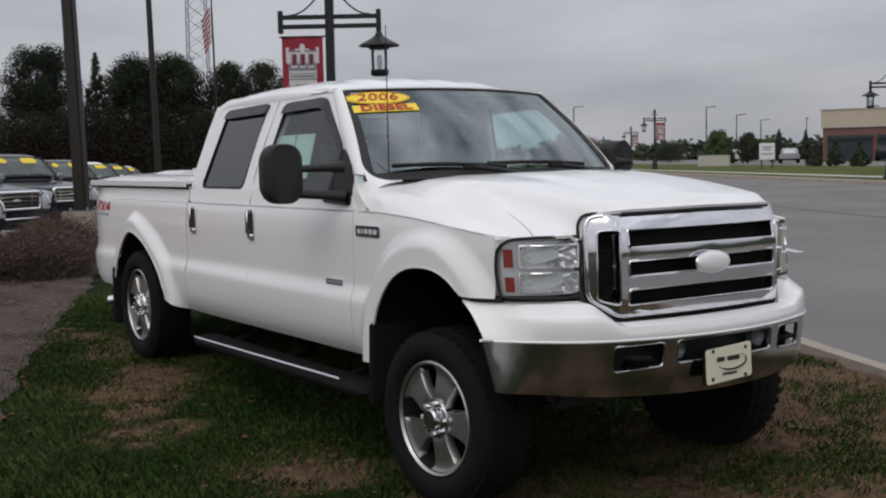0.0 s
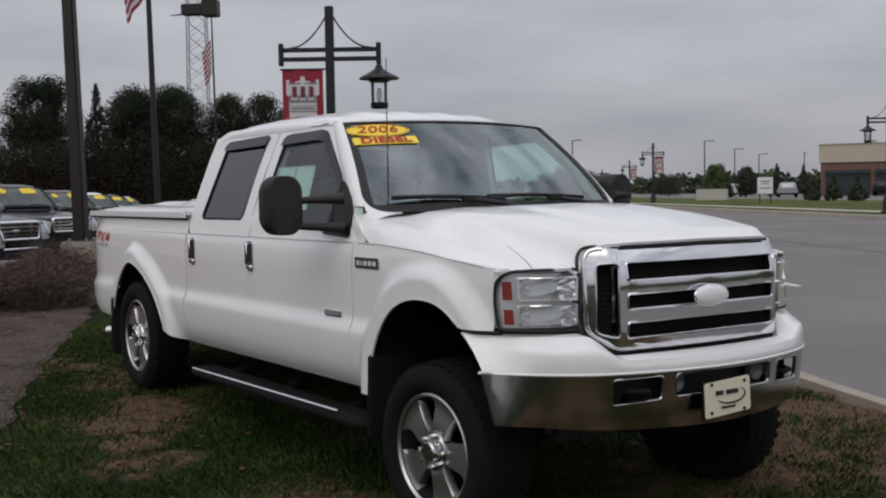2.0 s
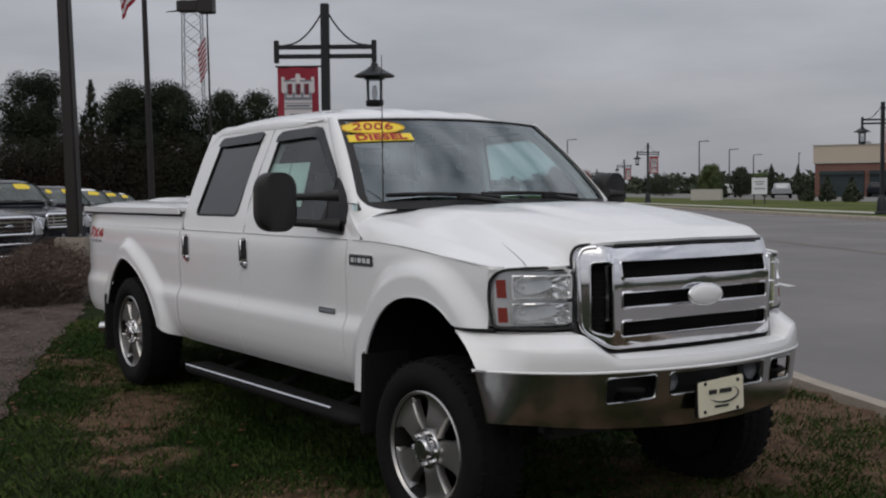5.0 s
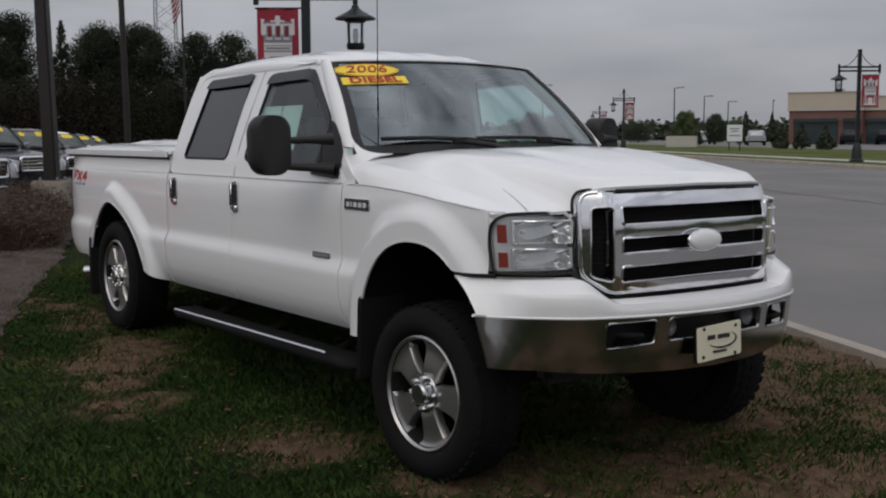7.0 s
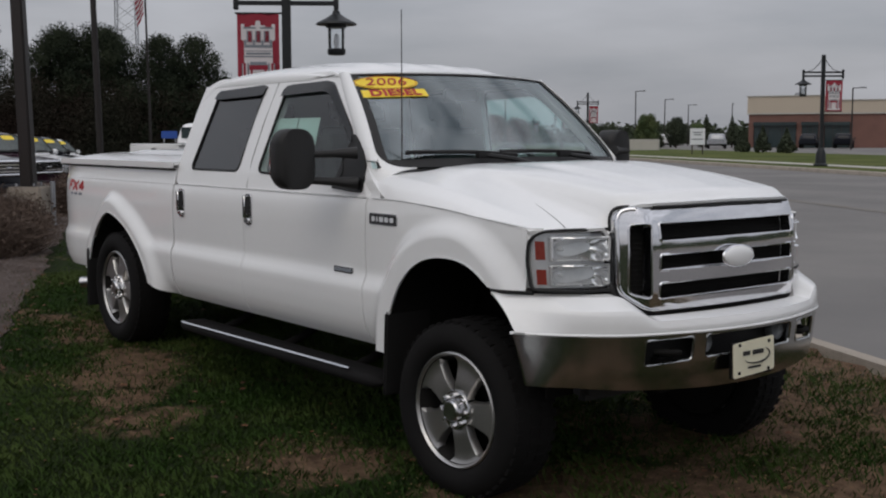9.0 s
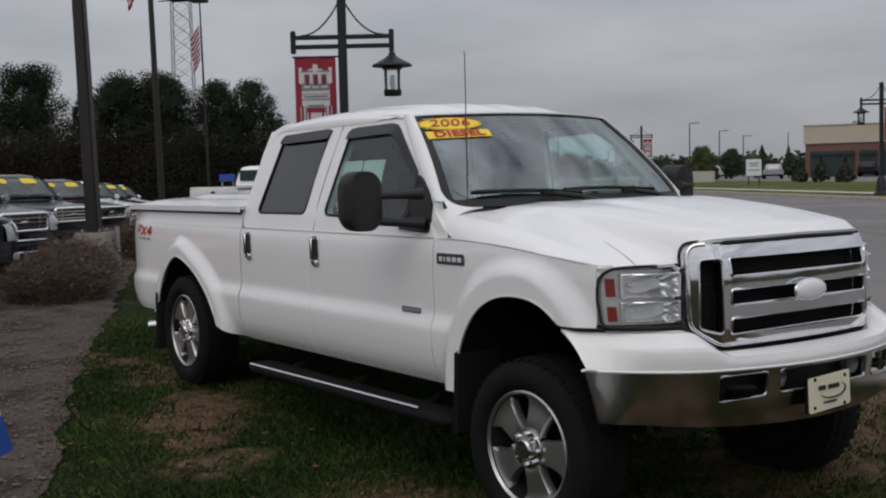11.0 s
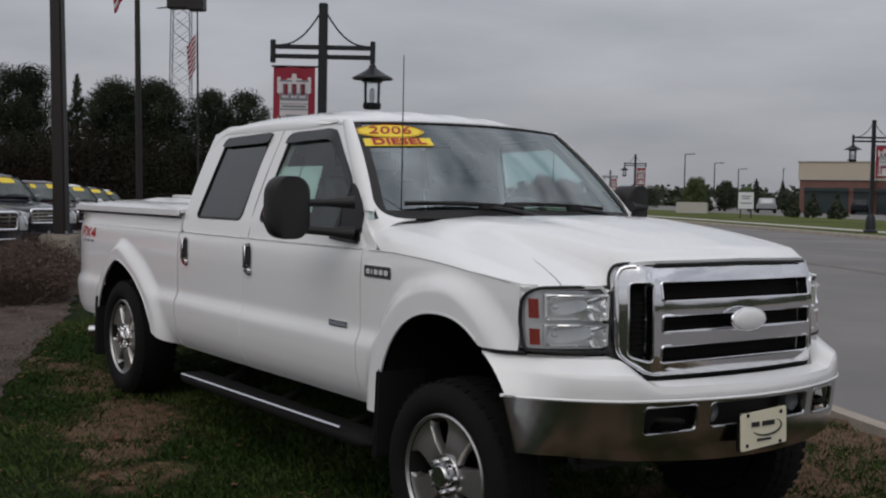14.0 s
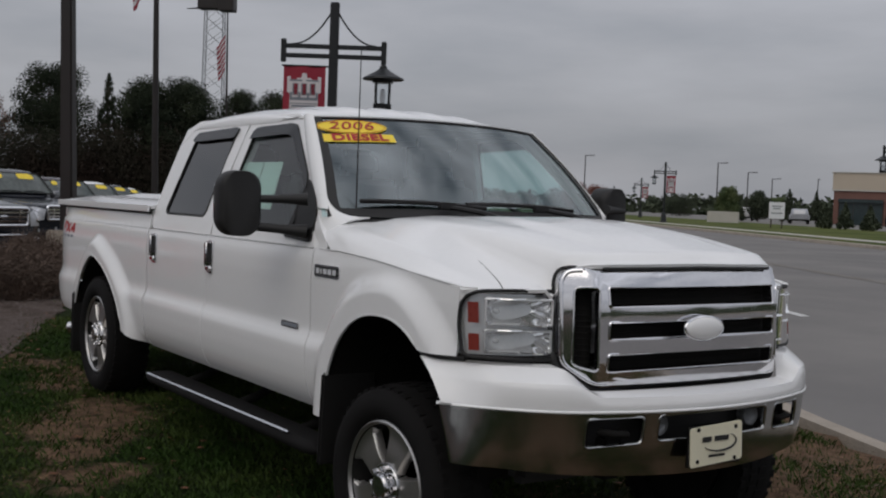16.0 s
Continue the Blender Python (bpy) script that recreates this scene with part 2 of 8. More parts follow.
M["steel"] = mat("galvanised_steel", (0.34, 0.35, 0.37), 0.5, 0.6, 4, 0.15, 60)
M["sidewalk"] = mat("pale_sidewalk", (0.46, 0.44, 0.40), 0.9, 0, 1.5, 0.1, 40)

# ---- mesh helpers ----


def part(name, bm, material, parent=None, label="", smooth=None, bevel=0.0):
    """Links a bmesh as one mesh object, under a thing or a part."""
    me = bpy.data.meshes.new(name)
    bm.normal_update()
    bm.to_mesh(me)
    bm.free()
    me.materials.append(material)
    if smooth is not None:
        me.shade_smooth()
        if smooth < 180:
            me.set_sharp_from_angle(angle=radians(smooth))
    ob = new(name, me)
    if parent is not None:
        ob.parent = parent
    if label:
        ob["label"] = label
    return ob


def thing(name, m, label, category, group="", kind=""):
    ob = new(name)
    ob.empty_display_size = 0.2
    ob.matrix_world = m
    return tagged(ob, label, category, group, kind)


def box_bm(size, at=(0, 0, 0), bevel=0.0, segs=2, rot=None, bm=None, taper=None):
    """A box with rounded edges; taper shrinks its top in x and y."""
    tmp = bmesh.new()
    bmesh.ops.create_cube(tmp, size=1)
    for v in tmp.verts:
        v.co = Vector((v.co.x * size[0], v.co.y * size[1], v.co.z * size[2]))
        if taper and v.co.z > 0:
            v.co.x *= taper[0]
            v.co.y *= taper[1]
    if bevel:
        bmesh.ops.bevel(tmp, geom=list(tmp.edges), offset=bevel, segments=segs, affect="EDGES", clamp_overlap=True)
    m = Matrix.Translation(at)
    if rot:
        m = m @ Euler([radians(a) for a in rot]).to_matrix().to_4x4()
    bmesh.ops.transform(tmp, matrix=m, verts=tmp.verts)
    return join(bm, tmp)


def join(bm, tmp):
    if bm is None:
        return tmp
    me = bpy.data.meshes.new("tmp")
    tmp.to_mesh(me)
    tmp.free()
    bm.from_mesh(me)
    bpy.data.meshes.remove(me)
    return bm


def tube_bm(points, radius, sides=10, bm=None, caps=True):
    """A tube along points; radius is a number or one for each point."""
    tmp = bmesh.new()
    pts = [Vector(p) for p in points]
    rad = [radius] * len(pts) if isinstance(radius, (int, float)) else list(radius)
    rings = []
    ref = None
    for i, p in enumerate(pts):
        d = (pts[min(i + 1, len(pts) - 1)] - pts[max(i - 1, 0)]).normalized()
        if ref is None:
            ref = Vector((0, 0, 1)) if abs(d.z) < 0.9 else Vector((1, 0, 0))
        a = (ref - d * ref.dot(d)).normalized()
        ref = a
        b = d.cross(a)
        rings.append([tmp.verts.new(p + (a * math.cos(k * math.tau / sides) + b * math.sin(k * math.tau / sides)) * rad[i]) for k in range(sides)])
    for r0, r1 in zip(rings, rings[1:]):
        for k in range(sides):
            tmp.faces.new((r0[k], r0[(k + 1) % sides], r1[(k + 1) % sides], r1[k]))
    if caps:
        tmp.faces.new(rings[0][::-1])
        tmp.faces.new(rings[-1])
    return join(bm, tmp)


def lathe_bm(profile, sides=48, axis="y", at=(0, 0, 0), bm=None, closed=False):
    """Turns (radius, along) pairs round an axis."""
    tmp = bmesh.new()
    rings = []
    for r, h in profile:
        ring = []
        for k in range(sides):
            a = k * math.tau / sides
            c, s = r * math.cos(a), r * math.sin(a)
            co = {"y": (c, h, s), "z": (c, s, h), "x": (h, c, s)}[axis]
            ring.append(tmp.verts.new(Vector(co) + Vector(at)))
        rings.append(ring)
    pairs = list(zip(rings, rings[1:])) + ([(rings[-1], rings[0])] if closed else [])
    for r0, r1 in pairs:
        for k in range(sides):
            tmp.faces.new((r0[k], r0[(k + 1) % sides], r1[(k + 1) % sides], r1[k]))
    bmesh.ops.remove_doubles(tmp, verts=tmp.verts, dist=1e-5)
    bmesh.ops.recalc_face_normals(tmp, faces=tmp.faces)
    return join(bm, tmp)


def prism_bm(outline, depth, m=None, bevel=0.0, bm=None, segs=2):
    """A flat outline (x, z) pushed to a depth along y."""
    tmp = bmesh.new()
    vs = [tmp.verts.new((x, 0, z)) for x, z in outline]
    f = tmp.faces.new(vs)
    ex = bmesh.ops.extrude_face_region(tmp, geom=[f])
    bmesh.ops.translate(tmp, vec=(0, depth, 0), verts=[e for e in ex["geom"] if isinstance(e, bmesh.types.BMVert)])
    bmesh.ops.recalc_face_normals(tmp, faces=tmp.faces)
    if bevel:
        bmesh.ops.bevel(tmp, geom=list(tmp.edges), offset=bevel, segments=segs, affect="EDGES", clamp_overlap=True)
    if m is not None:
        bmesh.ops.transform(tmp, matrix=m, verts=tmp.verts)
    return join(bm, tmp)


def grid_bm(rows, bm=None, closed_u=False, flip=False, thick=0.0):
    """A skin through rows of points; thick gives it a back."""
    tmp = bmesh.new()
    vs = [[tmp.verts.new(p) for p in row] for row in rows]
    for r0, r1 in zip(vs, vs[1:]):
        n = len(r0)
        for k in range(n if closed_u else n - 1):
            q = (r0[k], r0[(k + 1) % n], r1[(k + 1) % n], r1[k])
            tmp.faces.new(q[::-1] if flip else q)
    bmesh.ops.remove_doubles(tmp, verts=tmp.verts, dist=1e-5)
    if thick:
        tmp.normal_update()
        shell(tmp, thick)
    return join(bm, tmp)


def shell(bm, t):
    """Gives a skin a back, set in along its normals."""
    bm.normal_update()
    verts, faces = list(bm.verts), list(bm.faces)
    rim = [e for e in bm.edges if len(e.link_faces) == 1]
    back = {v: bm.verts.new(v.co - v.normal * t) for v in verts}
    for e in rim:
        loop = e.link_loops[0]
        a, b = loop.vert, loop.link_loop_next.vert
        bm.faces.new((b, a, back[a], back[b]))
    for f in faces:
        bm.faces.new([back[v] for v in reversed(f.verts)])
    return bm


def thicken(bm, vec):
    """Gives a skin a back, at a fixed offset."""
    ex = bmesh.ops.extrude_face_region(bm, geom=list(bm.faces))
    bmesh.ops.translate(bm, vec=vec, verts=[e for e in ex["geom"] if isinstance(e, bmesh.types.BMVert)])
    bmesh.ops.recalc_face_normals(bm, faces=bm.faces)
    return bm


def rounded(w, h, r, n=5):
    """Outline of a rounded rectangle about the origin."""
    pts = []
    for cx, cy, a0 in ((w / 2 - r, h / 2 - r, 0), (-w / 2 + r, h / 2 - r, 90), (-w / 2 + r, -h / 2 + r, 180), (w / 2 - r, -h / 2 + r, 270)):
        for k in range(n + 1):
            a = radians(a0 + 90 * k / n)
            pts.append((cx + r * math.cos(a), cy + r * math.sin(a)))
    return pts


def text_bm(words, size, depth=0.002, space=1.0, weight=0.0):
    """Raised letters in the built-in font, centred, in the xy plane."""
    cu = bpy.data.curves.new("letters", "FONT")
    cu.body, cu.size, cu.extrude, cu.align_x, cu.align_y, cu.space_character = words, size, depth, "CENTER", "CENTER", space
    cu.resolution_u = 3
    cu.offset = weight
    ob = bpy.data.objects.new("letters", cu)
    me = ob.to_mesh()
    bm = bmesh.new()
    bm.from_mesh(me)
    ob.to_mesh_clear()
    bpy.data.objects.remove(ob)
    bpy.data.curves.remove(cu)
    return bm


def smooth01(v):
    v = max(0.0, min(1.0, v))
    return v * v * (3 - 2 * v)


def lerp_table(table, v):
    """Piecewise smooth value from (key, value) pairs."""
    if v <= table[0][0]:
        return table[0][1]
    for (a, fa), (b, fb) in zip(table, table[1:]):
        if v <= b:
            return fa + (fb - fa) * (v - a) / (b - a)
    return table[-1][1]


# ---- ground ----


def ground_z(x, y):
    """Lawn height: it rises gently towards the lot and the road."""
    s = -0.041 * x + 0.030 * (y + 0.95)
    return 0.55 * (1 - math.exp(-s / 0.55)) if s > 0 else 0.15 * (math.exp(s / 0.15) - 1)


NEAR_EDGE = [(60, -17.0), (20, -4.0), (8, 0.05), (3.2, 1.68), (0.29, 2.65), (-1.1, 3.08), (-6, 5.0), (-11, 7.3), (-18, 10.9), (-28.8, 17.2), (-60, 34.9), (-420, 236.5)]
FAR_EDGE = [(60, -14.0), (30, 2.2), (10, 13.6), (-2, 20.5), (-13.8, 27.4), (-24.6, 33.4), (-36.0, 39.9), (-80, 64.7), (-420, 256.5)]


def edge_y(table, x):
    return lerp_table(table[::-1], x)


def on_road(x, y):
    """Distance inside the carriageway, negative outside."""
    if x > 25:
        return -1.0
    return min(y - edge_y(NEAR_EDGE, x), edge_y(FAR_EDGE, x) - y)


def axis_steps(lo, hi, fine_lo, fine_hi, fine):
    """Coordinates that are fine in the middle and grow outward."""
    mid = list(np.arange(fine_lo, fine_hi + 1e-6, fine))
    step, v, up = fine, fine_hi, []
    while v < hi:
        step *= 1.22
        v += step
        up.append(min(v, hi))
    step, v, down = fine, fine_lo, []
    while v > lo:
        step *= 1.22
        v -= step
        down.append(max(v, lo))
    return down[::-1] + mid + up


LOT_EDGE = [(-60, 17.0), (-30, 7.6), (-16.0, 1.35), (-13.0, 0.15), (-12.2, -0.45), (-10.9, -0.77), (-10.1, -1.19), (-8.42, -2.01), (-7.38, -2.49), (-4.0, -4.6), (4, -10.0), (30, -26)]
BED_EDGE = [(-60, 17.2), (-20, 4.2), (-16.0, 2.9), (-13.0, 2.0), (-9.04, 0.26), (-7.57, -0.30), (-6.1, -0.95), (-4.5, -1.60), (-3.2, -2.08), (-2.5, -2.33), (0, -3.2), (3, -4.8), (8, -9.2), (30, -26)]


def lot_y(x):
    return lerp_table(LOT_EDGE, x)


def bed_y(x):
    return lerp_table(BED_EDGE, x) + 0.09 * noise.noise(Vector((x * 2.3, 0.3, 0))) + 0.05 * noise.noise(Vector((x * 7.0, 2.3, 0)))


LOT_DROP = [(-60, 0.0), (-47, 0.60), (-38, 0.60), (-26, 0.40), (-20, 0.22), (-10, 0.03), (-6, 0.0)]


def lot_z(x, y):
    """The car park lies lower than the lawn, and more so farther on."""
    return ground_z(x, y) - 0.17 - lerp_table(LOT_DROP, x)


def bumps(x, y, s, h):
    return h * noise.noise(Vector((x * s, y * s, 3.1)))


def surface_z(x, y):
    """Ground sheet: lawn, sunk under the road and the lot."""
    z = ground_z(x, y) + bumps(x, y, 1.7, 0.018) + bumps(x, y, 6, 0.008)
    d = on_road(x, y)
    if d > -0.05:
        z -= 0.30 * smooth01((d + 0.05) / 0.1)
    elif d > -0.4:
        z = ground_z(x, y) + (z - ground_z(x, y)) * 0.3 - 0.012
    if x < 6 and edge_y(NEAR_EDGE, x) + 1.0 < y < edge_y(FAR_EDGE, x) + 58:
        z = ground_z(x, y) - 0.45
    if y < bed_y(x) and x < 25:
        z = ground_z(x, y) - 0.012 - 0.04 * smooth01((bed_y(x) - y - 0.15) / 0.3) if y > lot_y(x) else lot_z(x, y) - 0.13
    return z


# worn patches of the lawn: x, y, radius
WORN = [(-3.40, -1.10, 0.50), (-4.25, -1.10, 0.42), (-2.95, -1.28, 0.42), (-2.45, -1.45, 0.36), (-1.75, -1.70, 0.22), (-0.75, -1.15, 0.55), (-4.60, -0.72, 0.55), (-5.05, -0.98, 0.42), (-5.6, -1.15, 0.30), (-3.0, -1.3, 0.75), (-2.0, -1.6, 0.45), (0.1, -0.7, 0.8), (1.5, 0.9, 0.6), (-0.45, 2.35, 1.6), (-0.05, 1.75, 1.1), (-1.0, 2.45, 0.7), (0.05, 0.55, 0.9), (0.70, 0.05, 0.9), (1.15, 0.60, 1.1), (0.30, 0.98, 0.7), (0.2, 1.45, 0.35), (1.1, 1.5, 0.5), (-1.2, 2.6, 0.5), (1.6, -0.6, 0.5), (2.4, 0.4, 0.9), (2.2, -1.5, 1.5)]


def wear(x, y):
    """How far the grass is worn away, before the ragged edge."""
    return max(max(0.0, 1 - math.hypot(x - a, y - b) / r) for a, b, r in WORN)


def ground_material():
    """Lawn: green grass, worn to brown thatch and bare soil in patches."""
    m = bpy.data.materials.new("patchy_lawn")
    m.use_nodes = True
    nt = m.node_tree
    b = nt.nodes["Principled BSDF"]
    N, L = nt.nodes.new, nt.links.new
    co = N("ShaderNodeTexCoord")

    def nz(scale, detail=5, rough=0.55):
        n = N("ShaderNodeTexNoise")
        n.inputs["Scale"].default_value, n.inputs["Detail"].default_value, n.inputs["Roughness"].default_value = scale, detail, rough
        L(co.outputs["Object"], n.inputs["Vector"])
        return n.outputs["Fac"]

    def mix(fac, a, c, lo, hi):
        r = N("ShaderNodeMapRange")
        r.inputs["From Min"].default_value, r.inputs["From Max"].default_value = lo, hi
        L(fac, r.inputs["Value"])
        x = N("ShaderNodeMixRGB")
        L(r.outputs[0], x.inputs[0])
        for k, val in ((1, a), (2, c)):
            if isinstance(val, tuple):
                x.inputs[k].default_value = (*val, 1)
            else:
                L(val, x.inputs[k])
        return x.outputs[0]

    grass = mix(nz(40), (0.009, 0.015, 0.0045), (0.022, 0.032, 0.010), 0.3, 0.7)
    soil = mix(nz(9, 6, 0.7), (0.036, 0.022, 0.014), (0.200, 0.130, 0.084), 0.28, 0.68)
    most = None
    for a, c, r in WORN:
        d = N("ShaderNodeVectorMath")
        d.operation = "DISTANCE"
        L(co.outputs["Object"], d.inputs[0])
        d.inputs[1].default_value = (a, c, ground_z(a, c))
        near = N("ShaderNodeMapRange")
        near.inputs["From Min"].default_value, near.inputs["From Max"].default_value = r, 0.0
        L(d.outputs["Value"], near.inputs["Value"])
        if most is None:
            most = near.outputs[0]
        else:
            mx = N("ShaderNodeMath")
            mx.operation = "MAXIMUM"
            L(most, mx.inputs[0])
            L(near.outputs[0], mx.inputs[1])
            most = mx.outputs[0]
    rag = N("ShaderNodeMath")
    rag.operation = "MULTIPLY_ADD"
    rag.inputs[1].default_value = 2.8
    L(nz(2.1, 9, 0.72), rag.inputs[0])
    L(most, rag.inputs[2])
    patch = mix(rag.outputs[0], grass, soil, 1.62, 1.95)
    sep = N("ShaderNodeSeparateXYZ")
    L(co.outputs["Object"], sep.inputs[0])
    # bare worn soil along the roadside verge
    lin = N("ShaderNodeMath")
    lin.operation = "MULTIPLY_ADD"
    lin.inputs[1].default_value = 0.42
    L(sep.outputs["X"], lin.inputs[0])
    L(sep.outputs["Y"], lin.inputs[2])
    wob = N("ShaderNodeMath")
    wob.operation = "MULTIPLY_ADD"
    wob.inputs[1].default_value = 3.2
    L(nz(0.8, 4), wob.inputs[0])
    L(lin.outputs[0], wob.inputs[2])
    r1 = N("ShaderNodeMapRange")
    r1.inputs["From Min"].default_value, r1.inputs["From Max"].default_value = 2.3, 3.5
    L(wob.outputs[0], r1.inputs["Value"])
    r2 = N("ShaderNodeMapRange")
    r2.inputs["From Min"].default_value, r2.inputs["From Max"].default_value = 7.0, 6.0
    L(wob.outputs[0], r2.inputs["Value"])
    both = N("ShaderNodeMath")
    both.operation = "MULTIPLY"
    L(r1.outputs[0], both.inputs[0])
    L(r2.outputs[0], both.inputs[1])
    half = N("ShaderNodeMath")
    half.operation = "MULTIPLY"
    half.inputs[1].default_value = 0.6
    L(both.outputs[0], half.inputs[0])
    fin = N("ShaderNodeMixRGB")
    L(half.outputs[0], fin.inputs[0])
    L(patch, fin.inputs[1])
    L(soil, fin.inputs[2])
    L(fin.outputs[0], b.inputs["Base Color"])
    b.inputs["Roughness"].default_value = 0.95
    b.inputs["Specular IOR Level"].default_value = 0.08
    bp = N("ShaderNodeBump")
    bp.inputs["Distance"].default_value = 0.02
    L(nz(45, 6, 0.7), bp.inputs["Height"])
    L(bp.outputs[0], b.inputs["Normal"])
    return m


def sheet(name, fx, fy, fz, material, keep=None, label="", category="", drop=0.0):
    """A ground sheet over two lists of coordinates."""
    bm = bmesh.new()
    vs = [[bm.verts.new((x, y, fz(x, y))) for x in fx] for y in fy]
    for j in range(len(fy) - 1):
        for i in range(len(fx) - 1):
            bm.faces.new((vs[j][i], vs[j][i + 1], vs[j + 1][i + 1], vs[j + 1][i]))
    return tagged(part(name, bm, material, smooth=180), label, category, kind="structure")


def build_ground():
    fx = axis_steps(-3000, 3000, -10, 6, 0.16)
    fy = axis_steps(-3000, 3000, -7, 6, 0.16)
    sheet("ground", fx, fy, surface_z, ground_material(), label="patchy green lawn with worn brown soil", category="lawn")


def strip(name, xs, low, high, lift, material, label, category, across=10, low_gap=0.0, high_gap=0.0):
    """A band of ground between two edge lines."""
    rows = []
    for x in xs:
        a, b = low(x) + low_gap, high(x) - high_gap
        ys = [a + (b - a) * k / across for k in range(across + 1)]
        rows.append([(x, y, lift(x, y) if callable(lift) else ground_z(x, y) + lift) for y in ys])
    bm = grid_bm(rows, flip=False)
    bmesh.ops.recalc_face_normals(bm, faces=bm.faces)
    bm.normal_update()
    if sum(f.normal.z for f in bm.faces) < 0:
        bmesh.ops.reverse_faces(bm, faces=bm.faces)
    return tagged(part(name, bm, material, smooth=180), label, category, kind="structure")


def kerb_strip(name, table, x_list, side, width, lift, drop, material, label):
    """A concrete kerb with a rounded nose along an edge line."""
    pts = []
    for x in x_list:
        pts.append(Vector((x, lerp_table(table, x), 0)))
    rows = []
    for i, p in enumerate(pts):
        d = (pts[min(i + 1, len(pts) - 1)] - pts[max(i - 1, 0)]).normalized()
        n = Vector((-d.y, d.x, 0)) * side
        z = ground_z(p.x, p.y)
        prof = [(0.0, -0.12), (0.0, lift), (width * 0.8, lift), (width * 0.95, lift - 0.012), (width, lift - 0.04), (width + 0.02, -drop - 0.1)]
        rows.append([p + n * a + Vector((0, 0, z + b)) for a, b in prof])
    bm = grid_bm(rows)
    bmesh.ops.recalc_face_normals(bm, faces=bm.faces)
    return tagged(part(name, bm, material, smooth=40), label, "kerb", kind="structure")


def build_roads():
    xs = list(np.linspace(24.5, -30, 90)) + list(np.linspace(-33, -420, 60))
    nearf, farf = (lambda x: edge_y(NEAR_EDGE, x)), (lambda x: edge_y(FAR_EDGE, x))
    strip("road", xs, nearf, farf, -0.10, M["asphalt"], "grey asphalt road with several lanes", "road", 16)
    near_r, far_r = NEAR_EDGE[::-1], FAR_EDGE[::-1]
    kerb_strip("kerb", near_r, xs, -1, 0.16, 0.012, 0.1, M["concrete"], "worn concrete kerb beside the lawn")
    kerb_strip("kerb", far_r, xs, 1, 0.3, 0.03, 0.1, M["concrete"], "pale concrete kerb across the road")
    strip("gutter", xs, nearf, lambda x: nearf(x) + 0.42, -0.085, M["concrete"], "concrete gutter pan along the kerb", "gutter", 2, 0.10, 0.0)
    strip("verge", xs[30:], lambda x: farf(x) + 0.3, lambda x: farf(x) + 20, 0.014, M["verge"], "mown green grass verge across the road", "grass verge", 12)
    strip("sidewalk", xs[30:], lambda x: farf(x) + 2.0, lambda x: farf(x) + 3.3, 0.030, M["sidewalk"], "pale concrete sidewalk across the road", "sidewalk", 2)
    strip("far_car_park", xs[30:], lambda x: farf(x) + 20.02, lambda x: farf(x) + 60, -0.02, M["asphalt"], "grey asphalt car park before the shop", "car park", 10)
    # faded yellow centre line
    rows = []
    for x in np.linspace(20, -120, 120):
        y = edge_y(NEAR_EDGE, x) + 8.6
        rows.append([(x, y + o, ground_z(x, y + o) - 0.094) for o in (0.0, 0.30)])
    bm = grid_bm(rows)
    bmesh.ops.recalc_face_normals(bm, faces=bm.faces)
    tagged(part("centre_line", bm, M["road_yellow"]), "faded yellow centre line on the asphalt", "road marking", kind="structure")
    # lane dashes
    for k, x in enumerate(np.arange(-5.6, -120, -12.0)):
        w = []
        for xx in (x, x - 3.0):
            y = nearf(xx) + 0.42 * (farf(xx) - nearf(xx)) if k else edge_y(NEAR_EDGE, xx) + 3.75
            w.append((xx, y))
        bm = bmesh.new()
        q = [bm.verts.new((a, b + o, ground_z(a, b + o) - 0.096)) for (a, b), o in ((w[0], 0), (w[1], 0), (w[1], 0.16), (w[0], 0.16))]
        f = bm.faces.new(q)
        bmesh.ops.recalc_face_normals(bm, faces=[f])
        tagged(part("lane_marking", bm, M["road_paint"]), "faded white lane dash on the asphalt", "road marking", "lane dashes", kind="structure")
    lx = list(np.linspace(24, 3, 30)) + list(np.linspace(2.9, -11, 220)) + list(np.linspace(-11.2, -14, 12)) + list(np.linspace(-15, -60, 20))
    strip("parking_lot", lx, lambda x: lot_y(x) - 45, lot_y, lot_z, M["lot_asphalt"], "dark asphalt car park of the dealership", "car park", 24)
    strip("gravel_bed", lx, lot_y, bed_y, 0.008, M["mulch"], "bare gravelly planting bed with old mulch", "planting bed", 14)
    kerb_strip("kerb", LOT_EDGE, lx, 1, 0.16, 0.035, 0.8, M["old_kerb"], "weathered concrete kerb round the car park")


M["road_yellow"] = mat("faded_yellow_road_paint", (0.190, 0.174, 0.152), 0.9, 0, 1.2, 0.3, 30, color2=(0.178, 0.170, 0.160), spec=0.2)
M["verge"] = mat("mown_grass", (0.062, 0.084, 0.020), 1.0, 0, 0.25, 0.3, 9, color2=(0.105, 0.112, 0.036), spec=0.08)
build_ground()
build_roads()

# ---- street furniture ----


